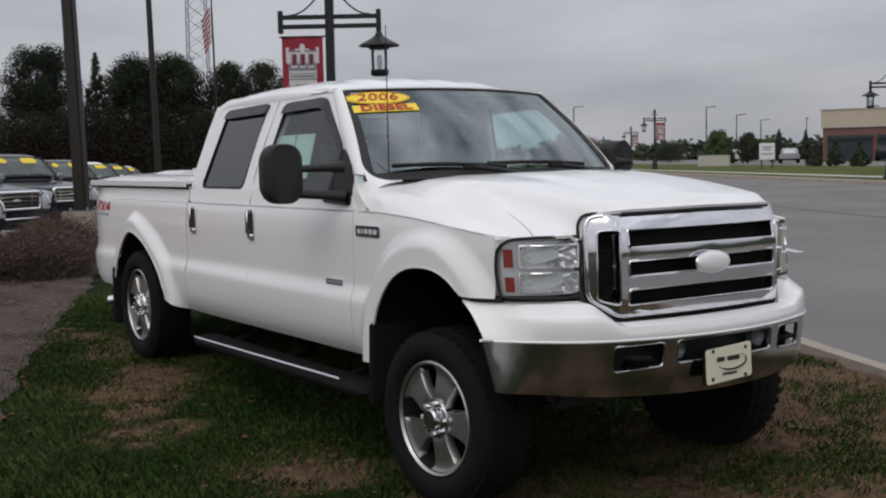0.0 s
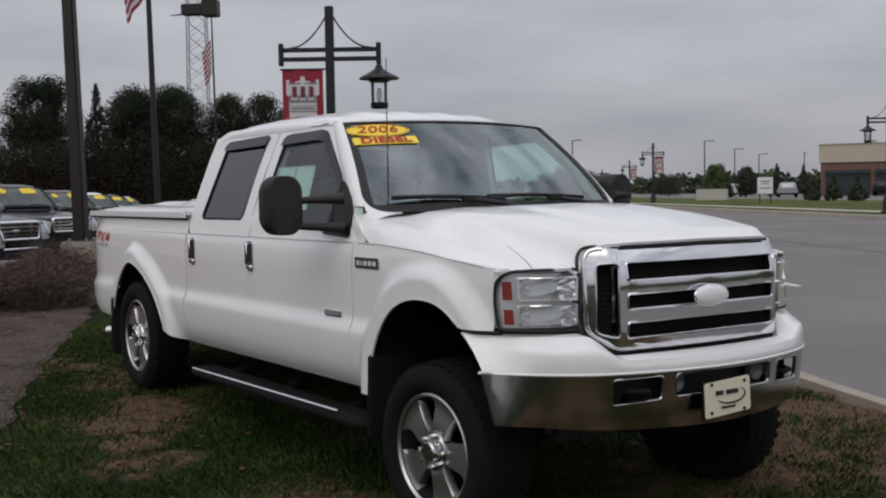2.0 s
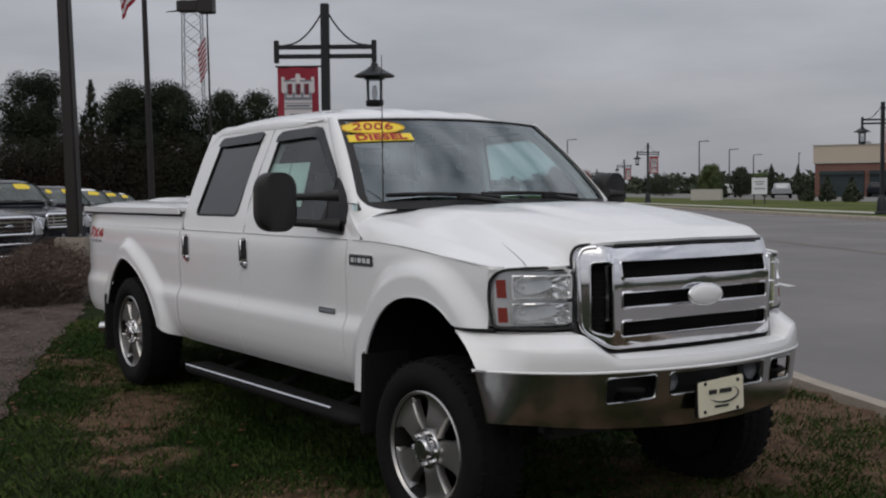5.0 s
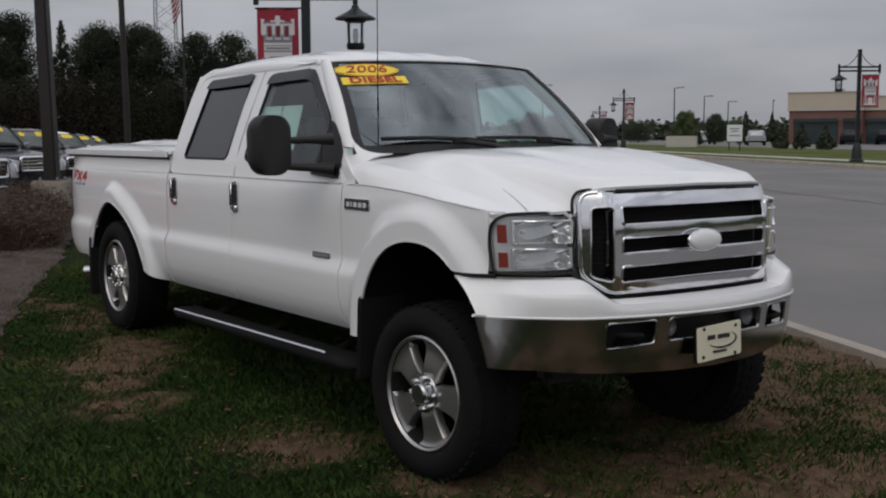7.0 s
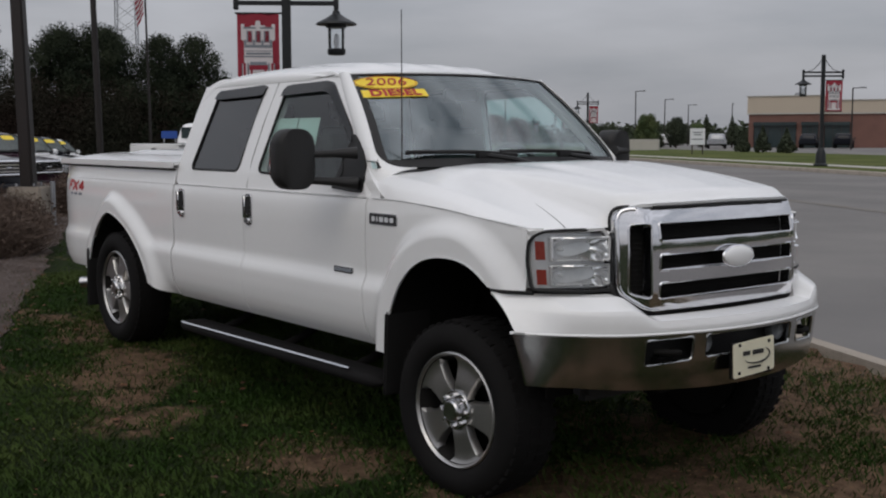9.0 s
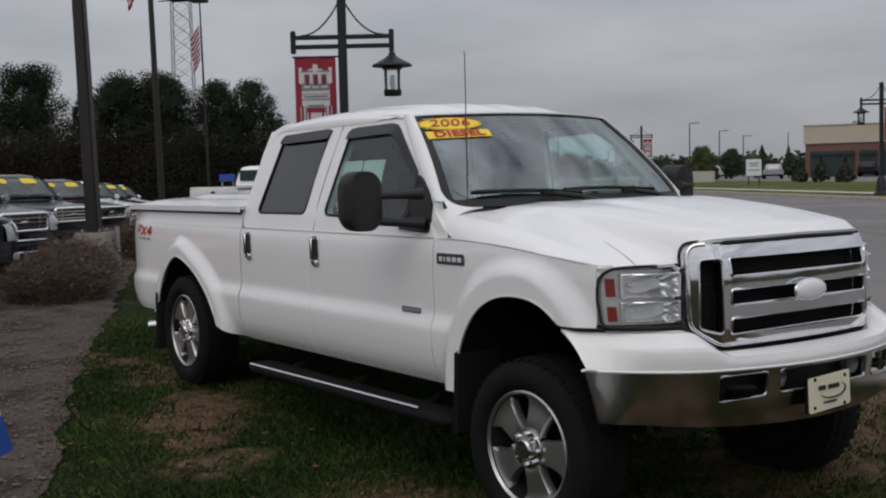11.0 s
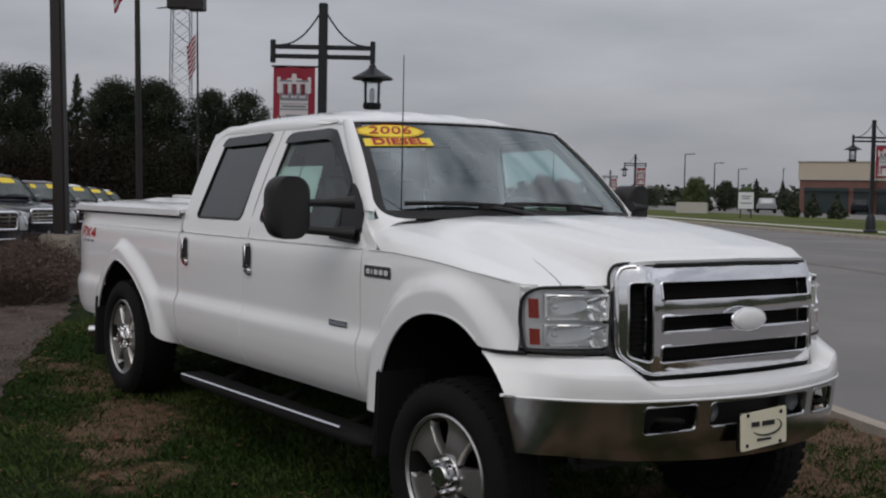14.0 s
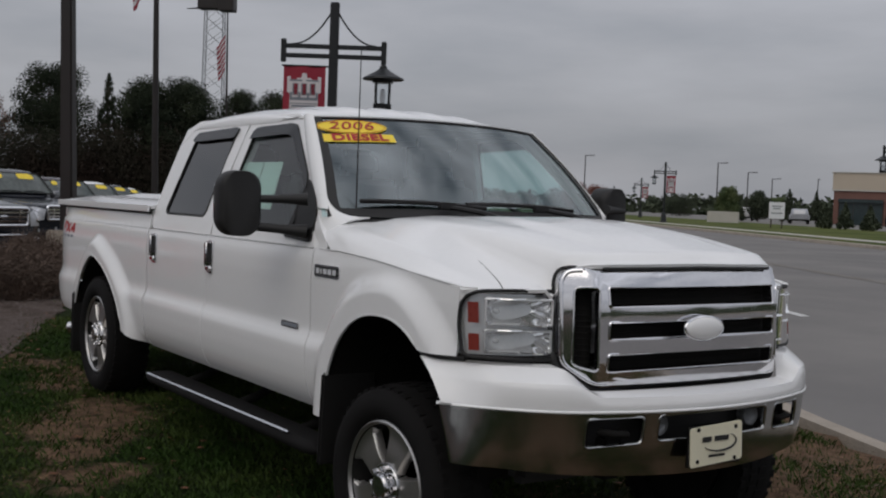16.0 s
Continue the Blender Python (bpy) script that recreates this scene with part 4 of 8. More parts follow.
    tpart("exhaust_pipe", tube_bm([(-2.6, -0.42, 0.60), (-3.4, -0.40, 0.66), (-4.3, -0.45, 0.63), (-4.60, -0.74, 0.53), (-4.70, -0.86, 0.508)], 0.04, 12), "dark_metal")
    tip = tube_bm([(-4.58, -0.74, 0.520), (-4.74, -0.905, 0.502)], 0.044, 16, caps=False)
    shell(tip, 0.004)
    tpart("exhaust_tip", tip, "dull_chrome", "chrome exhaust tip", 60)


build_body()


def rail_y(z):
    """Side glass plane: half width over height."""
    if z < 1.40:
        return 0.893 + 0.13 * (1.40 - z)
    return 0.893 - 0.150 * (z - 1.40) / 0.53 - 0.02 * max(0, (z - 1.40) / 0.53) ** 3


def soften(pts, r=0.06, n=4):
    """Rounds the corners of an outline."""
    out = []
    for i, p in enumerate(pts):
        p = Vector((*p, 0))
        a, b = Vector((*pts[i - 1], 0)), Vector((*pts[(i + 1) % len(pts)], 0))
        ra = min(r, (a - p).length * 0.4)
        rb = min(r, (b - p).length * 0.4)
        p0, p1 = p + (a - p).normalized() * ra, p + (b - p).normalized() * rb
        for k in range(n + 1):
            t = k / n
            q = p0 * (1 - t) ** 2 + p * 2 * t * (1 - t) + p1 * t * t
            out.append((q.x, q.y))
    return out


REAR_WIN = soften([(-2.758, 1.425), (-2.122, 1.425), (-2.036, 1.924), (-2.628, 1.910)], 0.045)
FRONT_WIN = soften([(-1.880, 1.424), (-0.745, 1.395), (-0.985, 1.640), (-1.265, 1.885), (-1.345, 1.922), (-1.786, 1.916)], 0.05)
FRAME_OUT = soften([(-2.958, 1.326), (-0.585, 1.326), (-0.730, 1.440), (-1.245, 1.945), (-1.33, 1.980), (-2.69, 1.990), (-2.845, 1.945), (-2.948, 1.46)], 0.05)


def holed(outer, holes, fy, thick):
    """A plate with openings, laid on the side glass plane."""
    bm = bmesh.new()
    edges = []
    for loop in [outer] + holes:
        vs = [bm.verts.new((x, 0, z)) for x, z in loop]
        edges += [bm.edges.new((vs[i], vs[(i + 1) % len(vs)])) for i in range(len(vs))]
    bmesh.ops.triangle_fill(bm, use_beauty=True, use_dissolve=False, edges=edges)
    bmesh.ops.subdivide_edges(bm, edges=[e for e in bm.edges if e.calc_length() > 0.25], cuts=2)
    bmesh.ops.triangulate(bm, faces=bm.faces)
    for v in bm.verts:
        v.co.y = fy(v.co.z)
    bmesh.ops.recalc_face_normals(bm, faces=bm.faces)
    bm.normal_update()
    sgn = 1 if fy(1.4) > 0 else -1
    if sum(f.normal.y for f in bm.faces) * sgn < 0:
        bmesh.ops.reverse_faces(bm, faces=bm.faces)
    return thicken(bm, (0, -sgn * thick, 0))


def ws_base(y):
    return Vector((-0.52 - 0.197 * (abs(y) / 0.855) ** 2.2, y * 1.026, 1.468))


def ws_top(y):
    y2 = y * 0.716 / 0.855
    return Vector((-1.06 - 0.150 * (abs(y) / 0.855) ** 2.2, y2, 1.966 - 0.016 * (abs(y) / 0.855) ** 2))


def ws_point(u, v):
    """On the windshield: u across from -1 to 1, v from base to top."""
    a, b = ws_base(0.855 * u), ws_top(0.855 * u)
    p = a.lerp(b, v)
    bow = 0.022 * math.sin(math.pi * v)
    return p + Vector((bow * 0.66, 0, bow * 0.75))


def roof_z(x, y):
    s = (x + 2.88) / 1.85
    crown = 2.070 - 0.050 * (2 * s - 0.86) ** 2 - 0.028 * smooth01((s - 0.72) / 0.28)
    crown -= 0.10 * smooth01((0.14 - s) / 0.14) ** 1.5
    edge = (abs(y) / 0.735) ** 3.2
    return crown - 0.085 * edge - 0.012 * math.cos(y * 26) * (1 - edge) * smooth01((0.9 - s) * 6) * smooth01(s * 6) * 0.5


def roof_pt(u, y):
    """On the roof skin: u from the back edge to the windshield."""
    w = ws_top(max(-0.855, min(0.855, y * 0.855 / 0.712)))
    back = -2.88 + 0.03 * (abs(y) / 0.735) ** 2
    x = back + (w.x + 0.005 - back) * u
    z = roof_z(x, y)
    if u > 0.80:
        z += (w.z + 0.012 - z) * smooth01((u - 0.80) / 0.20) ** 1.5
    return Vector((x, y, z))


def build_cab():
    for s in (-1, 1):
        fy = lambda z, s=s: s * rail_y(z)
        tpart("cab_side", holed(FRAME_OUT, [REAR_WIN, FRONT_WIN], fy, 0.05), "white_paint", "", 30)
        for nm, win, key in (("rear_door_glass", REAR_WIN, "glass_dark"), ("front_door_glass", FRONT_WIN, "glass_mid")):
            bm = bmesh.new()
            f = bm.faces.new([bm.verts.new((x, s * (rail_y(z) - 0.005), z)) for x, z in win])
            bmesh.ops.triangulate(bm, faces=[f])
            g = tpart(nm, bm, key, "dark tinted glass" if key == "glass_dark" else "lightly tinted glass", None)
            g.visible_shadow = False
            seal = [(x, s * (rail_y(z) - 0.001), z) for x, z in win]
            tpart("window_seal", tube_bm(seal + seal[:1], 0.008, 6), "black_plastic", "", 60)
        # smoked rain visors over both windows
        rw = [(-2.655, 1.864), (-2.643, 1.897), (-2.612, 1.916), (-2.064, 1.932), (-2.022, 1.920), (-2.038, 1.876), (-2.092, 1.870), (-2.60, 1.860)]
        fw = [(-1.812, 1.858), (-1.805, 1.898), (-1.775, 1.918), (-1.36, 1.930), (-1.30, 1.920), (-1.260, 1.896), (-0.975, 1.660), (-0.945, 1.600), (-0.965, 1.598), (-1.025, 1.655), (-1.285, 1.852), (-1.33, 1.868), (-1.39, 1.872), (-1.77, 1.862)]
        for o in (rw, fw):
            bm = bmesh.new()
            vs = [bm.verts.new((x, s * (rail_y(z) + 0.010 + 0.10 * max(0, 1.935 - z) * (0.15 if x > -1.3 else 1)), z)) for x, z in o]
            f = bm.faces.new(vs)
            bmesh.ops.triangulate(bm, faces=[f])
            thicken(bm, (0, -0.012 * s, 0))
            tpart("rain_visor", bm, "smoked", "smoked plastic rain visor", 30)
        # door shut line in the upper frame
        line = [(-1.985, s * (rail_y(1.33) + 0.002), 1.33), (-1.978, s * (rail_y(1.5) + 0.002), 1.5), (-1.945, s * (rail_y(1.7) + 0.002), 1.7), (-1.905, s * (rail_y(1.94) + 0.002), 1.94)]
        tpart("door_seam", tube_bm(line, 0.0022, 5), "seam_grey", "", 60)
        # A pillar: a white strip between the glass and the door frame
        rows = []
        for k in range(25):
            v = 0.05 + 0.97 * k / 24
            p = ws_point(s * 0.968, v) + Vector((0.010, s * 0.004, 0.008))
            z = p.z
            q = Vector((-0.735 - 0.510 * (z - 1.44) / 0.50, s * (rail_y(z) + 0.003), z))
            bulge = Vector((0.010, s * 0.010, 0.004))
            rows.append([p.lerp(q, t) + bulge * math.sin(math.pi * t) for t in (0, 0.2, 0.4, 0.6, 0.8, 1)])
        bm = grid_bm(rows)
        bmesh.ops.recalc_face_normals(bm, faces=bm.faces)
        thicken(bm, (-0.02, -0.01 * s, -0.01))
        tpart("a_pillar", bm, "white_paint", "", 60)
        # the pillar's foot sweeps forward into the cowl
        p0 = ws_point(s * 0.968, 0.17) + Vector((0.010, s * 0.004, 0.008))
        pc, p2 = Vector((-0.690, s * 0.838, 1.462)), Vector((-0.585, s * 0.70, 1.474))
        q0 = Vector((-0.735 - 0.510 * (p0.z - 1.44) / 0.50, s * (rail_y(p0.z) + 0.003), p0.z))
        qc, q2 = Vector((-0.790, s * (rail_y(1.42) + 0.006), 1.40)), Vector((-0.705, s * (side_y(-0.69, 1.322) + 0.001), 1.320))
        rows = []
        for t in np.linspace(0, 1, 17):
            i = p0 * (1 - t) ** 2 + pc * 2 * t * (1 - t) + p2 * t * t
            o = q0 * (1 - t) ** 2 + qc * 2 * t * (1 - t) + q2 * t * t
            bulge = Vector((0.012, s * 0.010, 0.006 + 0.034 * t))
            rows.append([i.lerp(o, w) + bulge * math.sin(math.pi * w) for w in np.linspace(0, 1, 9)])
        bm = grid_bm(rows)
        bmesh.ops.recalc_face_normals(bm, faces=bm.faces)
        bm.normal_update()
        if sum(f.normal.z for f in bm.faces) < 0:
            bmesh.ops.reverse_faces(bm, faces=bm.faces)
        shell(bm, 0.008)
        tpart("pillar_foot", bm, "white_paint", "", 60)
    # windshield
    rows = [[ws_point(-1 + 2 * i / 28, j / 14) for i in range(29)] for j in range(15)]
    bm = grid_bm(rows)
    ws = tpart("windshield", bm, "glass_clear", "clear windshield with price stickers", 180)
    ws.visible_shadow = False
    rim = [ws_point(-0.965, v) for v in np.linspace(0, 1, 12)] + [ws_point(u, 1) for u in np.linspace(-0.965, 0.965, 24)][1:-1] + [ws_point(0.965, v) for v in np.linspace(1, 0, 12)]
    tpart("windshield_seal", tube_bm(rim, 0.008, 8), "black_plastic", "", 60)
    # black band printed along the edges of the glass
    for s in (-1, 1):
        rows = [[ws_point(s * (0.975 - w), v) + Vector((0.003, 0, 0.003)) for w in (0, 0.058 + 0.03 * max(0, 1 - v / 0.16) ** 2)] for v in np.linspace(0, 1, 14)]
        tpart("glass_band", grid_bm(rows, thick=0.002), "black_plastic", "", 60, ws)
    rows = [[ws_point(u, v) + Vector((0.0025, 0, 0.0035)) for v in (0.0, 0.035, 0.085 - 0.02 * u * u)] for u in np.linspace(-0.97, 0.97, 33)]
    tpart("glass_band", grid_bm(rows, thick=0.002), "black_plastic", "", 60, ws)
    # roof skin with shallow ribs
    rows = []
    for i in range(31):
        u = i / 30
        row = []
        b = roof_pt(u, 0.690)
        low = min(1.938, b.z - 0.026)
        low = b.z + (low - b.z) * (1 - 0.85 * smooth01((u - 0.78) / 0.22))
        cut = 0.11 * smooth01((u - 0.75) / 0.25)
        side = [(b.x, 0.690, b.z), (b.x - 0.003 - 0.4 * cut, 0.710, b.z + (low - b.z) * 0.16), (b.x - 0.008 - 0.8 * cut, 0.724, b.z + (low - b.z) * 0.48), (b.x - 0.012 - cut, rail_y(low) + 0.0015, low)]
        row += [(p[0], -p[1], p[2]) for p in side[::-1]]
        row += [roof_pt(u, -0.66 + 1.32 * j / 30) for j in range(31)]
        row += side
        rows.append(row)
    bm = grid_bm(rows)
    bmesh.ops.recalc_face_normals(bm, faces=bm.faces)
    bm.normal_update()
    if sum(f.normal.z for f in bm.faces) < 0:
        bmesh.ops.reverse_faces(bm, faces=bm.faces)
    shell(bm, 0.012)
    tpart("roof", bm, "white_paint", "", 70)
    # back of the cab
    rows = [[(-2.955 + 0.095 * max(0, (z - 1.45) / 0.5), y * (rail_y(max(1.40, z))), z) for y in np.linspace(-1, 1, 9)] for z in (0.66, 1.2, 1.44, 1.60, 1.80, 1.95)]
    bm = grid_bm(rows)
    bmesh.ops.recalc_face_normals(bm, faces=bm.faces)
    shell(bm, 0.02)
    tpart("cab_back", bm, "white_paint", "", 60)
    tpart("rear_glass", box_bm((0.012, 1.36, 0.36), (-2.938, 0, 1.68), 0.004, rot=(0, 10.5, 0)), "dark_window", "dark rear window")
    # cowl, wipers
    rows = []
    for j in range(25):
        y = -0.80 + 1.60 * j / 24
        xb = hood_back_x(y) + 0.03
        w = ws_base(y)
        rows.append([(xb, y, min(hood_z(hood_back_x(y), y) - 0.022, 1.462)), ((xb + w.x) / 2, y, 1.448), (w.x - 0.05, y, 1.476)])
    bm = grid_bm(rows)
    bmesh.ops.recalc_face_normals(bm, faces=bm.faces)
    shell(bm, 0.01)
    tpart("cowl", bm, "black_plastic", "black plastic cowl", 60)
    for u0, u1, v1 in ((-0.82, -0.10, 0.045), (-0.22, 0.58, 0.05)):
        a, b = ws_point(u0, 0.095), ws_point(u1, v1 + 0.02)
        up = Vector((0.02, 0, 0.026))
        pts = [a.lerp(b, t) + up + Vector((0, 0, 0.01 * math.sin(math.pi * t))) for t in np.linspace(0, 1, 8)]
        wp = tpart("wiper", tube_bm(pts, 0.011, 6), "black_plastic", "black windshield wiper", 60)
        c = ws_point((u0 + u1) / 2 + 0.1, 0.05) + up * 1.5
        e = ws_point(u1 + 0.10, -0.06) + Vector((0.05, 0, 0.03))
        tpart("wiper_arm", tube_bm([e, e.lerp(c, 0.5) + Vector((0.01, 0, 0.012)), c], [0.020, 0.013, 0.011], 6), "black_plastic", "", 60, wp)
        tpart("wiper_bridge", box_bm((0.03, 0.10, 0.035), c, 0.008), "black_plastic", "", 40, wp)
    # aerial
    ant = Vector((-0.690, -0.715, 1.452))
    aer = tpart("aerial", tube_bm([ant, ant + Vector((0, 0, 0.80))], [0.0035, 0.0022], 6), "black_plastic", "thin black aerial", 60)
    tpart("aerial_base", lathe_bm([(0.0, 0), (0.018, 0), (0.014, 0.03), (0.006, 0.05), (0, 0.05)], 12, "z", ant), "black_plastic", "", 60, aer)
    # tow mirrors
    for s in (-1, 1):
        rows = []
        for k, (dy, sc) in enumerate(((0, 0.84), (0.015, 0.95), (0.045, 1.0), (0.085, 1.0), (0.115, 0.93), (0.13, 0.75))):
            out = [(x * sc, z * (0.93 + 0.07 * sc)) for x, z in rounded(0.205, 0.300, 0.080, 6)]
            rows.append([(x, dy, z) for x, z in out])
        bm = bmesh.new()
        vs = [[bm.verts.new(p) for p in r] for r in rows]
        for r0, r1 in zip(vs, vs[1:]):
            for k in range(len(r0)):
                bm.faces.new((r0[k], r0[(k + 1) % len(r0)], r1[(k + 1) % len(r0)], r1[k]))
        bm.faces.new(vs[0][::-1])
        bm.faces.new(vs[-1])
        bmesh.ops.recalc_face_normals(bm, faces=bm.faces)
        # the shell's wide face looks forward and its glass backward
        mm = Matrix.Translation((-0.915, s * 1.20 - 0.14 * (s > 0), 1.515)) @ Euler((0, 0, radians(-90 + s * 8))).to_matrix().to_4x4()
        bmesh.ops.transform(bm, matrix=mm @ Matrix.Translation((0, -0.09, 0)), verts=bm.verts)
        mir = tpart("mirror", bm, "black_plastic", "large black towing mirror", 50)
        face = prism_bm(rounded(0.19, 0.25, 0.06), 0.006, mm @ Matrix.Translation((0, -0.097, 0)))
        tpart("mirror_glass", face, "chrome", "", 50, mir)
        for z0, z1, r in ((1.545, 1.538, 0.022), (1.395, 1.412, 0.024)):
            tpart("mirror_arm", tube_bm([(-0.90, s * 1.14, z1), (-0.86, s * 1.02, (z0 + z1) / 2), (-0.80, s * 0.91, z0)], [r * 0.8, r * 0.9, r * 1.4], 10), "black_plastic", "", 60, mir)
        sail = soften([(-1.06, 1.362), (-0.778, 1.345), (-0.765, 1.370), (-0.772, 1.480), (-0.812, 1.545), (-0.900, 1.617), (-0.960, 1.645), (-0.945, 1.548), (-1.000, 1.512), (-0.968, 1.440)], 0.02)
        bm = bmesh.new()
        f = bm.faces.new([bm.verts.new((x, s * (rail_y(z) + 0.010), z)) for x, z in sail])
        bmesh.ops.triangulate(bm, faces=[f])
        thicken(bm, (0, -0.03 * s, 0))
        tpart("mirror_mount", bm, "black_plastic", "", 40, mir)


build_cab()


def build_interior():
    rows = []
    for y in np.linspace(-0.72, 0.72, 13):
        w = ws_base(y)
        rows.append([(w.x - 0.03, y, 1.445), (w.x - 0.25, y, 1.43 + 0.02 * math.cos(y * 3)), (w.x - 0.42, y, 1.36), (w.x - 0.44, y, 1.1)])
    bm = grid_bm(rows)
    bmesh.ops.recalc_face_normals(bm, faces=bm.faces)
    shell(bm, 0.02)
    tpart("dashboard", bm, "interior", "grey dashboard", 60)
    for x, w in ((-1.62, 0.52), (-2.50, 0.60)):
        for s in (-1, 1):
            seat = tpart("seat_back", box_bm((0.16, w, 0.62), (x, s * 0.36, 1.38), 0.06, 3, rot=(0, -14, 0)), "interior", "grey seat", 50)
            tpart("headrest", box_bm((0.11, 0.27, 0.19), (x - 0.10, s * 0.36, 1.78), 0.05, 3, rot=(0, -14, 0)), "interior", "", 50, seat)
            tpart("seat_cushion", box_bm((0.5, w, 0.14), (x + 0.24, s * 0.36, 1.10 + 0.12), 0.05, 3), "interior", "", 50, seat)
    ring = [(-1.06 - 0.10 * math.sin(a), 0.40 + 0.19 * math.cos(a), 1.41 + 0.165 * math.sin(a)) for a in np.linspace(0, math.tau, 25)]
    wheel = tpart("steering_wheel", tube_bm(ring, 0.017, 8, caps=False), "interior", "grey steering wheel", 60)
    tpart("wheel_hub", box_bm((0.06, 0.15, 0.11), (-1.05, 0.40, 1.41), 0.02, 2, rot=(0, -30, 0)), "interior", "", 50, wheel)
    tpart("steering_column", tube_bm([(-1.05, 0.40, 1.41), (-0.85, 0.40, 1.34)], 0.035, 8), "interior", "", 60, wheel)
    tpart("headliner", box_bm((1.45, 1.2, 0.015), (-2.05, 0, 1.945), 0.004), "interior")
    tpart("rear_view_mirror", box_bm((0.03, 0.25, 0.07), (-1.12, 0, 1.86), 0.012, 2), "black_plastic", "", 40)
    # price sheets inside the passenger window and a pale folder on the dash
    def sheet_at(name, p, size, rot, key, label):
        return tpart(name, box_bm(size, p, 0.0, rot=rot), key, label, None)
    sheet_at("price_sheet", (-1.722, -0.800, 1.600), (0.215, 0.003, 0.270), (-15.5, 0, 0), "paper", "pale green price sheet behind the glass")
    sheet_at("price_sheet", (-1.490, -0.798, 1.607), (0.225, 0.003, 0.255), (-15.5, 0, 0), "paper", "pale green price sheet behind the glass")


build_interior()


def on_glass(bm, u, v, turn=0.0, lift=0.006):
    """Wraps a flat mesh (x across, y up, z out) on to the windshield about u, v."""
    c, sn = math.cos(radians(turn)), math.sin(radians(turn))
    for q in bm.verts:
        x, y = q.co.x * c - q.co.y * sn, q.co.x * sn + q.co.y * c
        uu, vv = u + x / (0.855 - 0.155 * v), v + y / 0.735
        p = ws_point(uu, vv)
        du = ws_point(uu + 0.02, vv) - ws_point(uu - 0.02, vv)
        dv = ws_point(uu, vv + 0.02) - ws_point(uu, vv - 0.02)
        n = du.cross(dv).normalized()
        n = -n if n.x < 0 else n
        q.co = p + n * (lift + q.co.z)
    return bm


def disc_bm(rx, ry, z=0.0, rings=6, n=40):
    rows = [[(rx * r / rings * math.cos(a), ry * r / rings * math.sin(a), z) for a in np.linspace(0, math.tau, n + 1)] for r in range(rings + 1)]
    return grid_bm(rows)


def build_stickers():
    st = tpart("year_sticker", on_glass(disc_bm(0.168, 0.062), -0.737, 0.888), "yellow_film", "yellow oval sticker reading 2006", None)
    ring = tube_bm([(0.159 * math.cos(a), 0.0565 * math.sin(a), 0.002) for a in np.linspace(0, math.tau, 41)], 0.0016, 4, caps=False)
    tpart("sticker_rim", on_glass(ring, -0.737, 0.888), "red_ink", "", None, st)
    tx = text_bm("2006", 0.092, 0.001, 1.05, 0.0004)
    for v in tx.verts:
        v.co.x = v.co.x * 1.12 + v.co.y * 0.2
        v.co.z += 0.003
    tpart("sticker_digits", on_glass(tx, -0.737, 0.890), "red_ink", "", None, st)
    strip_bm = grid_bm([[(x, y, 0) for x in np.linspace(-0.168, 0.168, 13)] for y in (-0.033, 0, 0.033)])
    st = tpart("fuel_sticker", on_glass(strip_bm, -0.710, 0.757, 1.5), "yellow_film", "yellow strip sticker reading DIESEL", None)
    tx = text_bm("DIESEL", 0.072, 0.001, 1.08, 0.0028)
    for v in tx.verts:
        v.co.x *= 1.16
        v.co.z += 0.003
    tpart("sticker_letters", on_glass(tx, -0.710, 0.757, 1.5), "red_ink", "", None, st)


build_stickers()


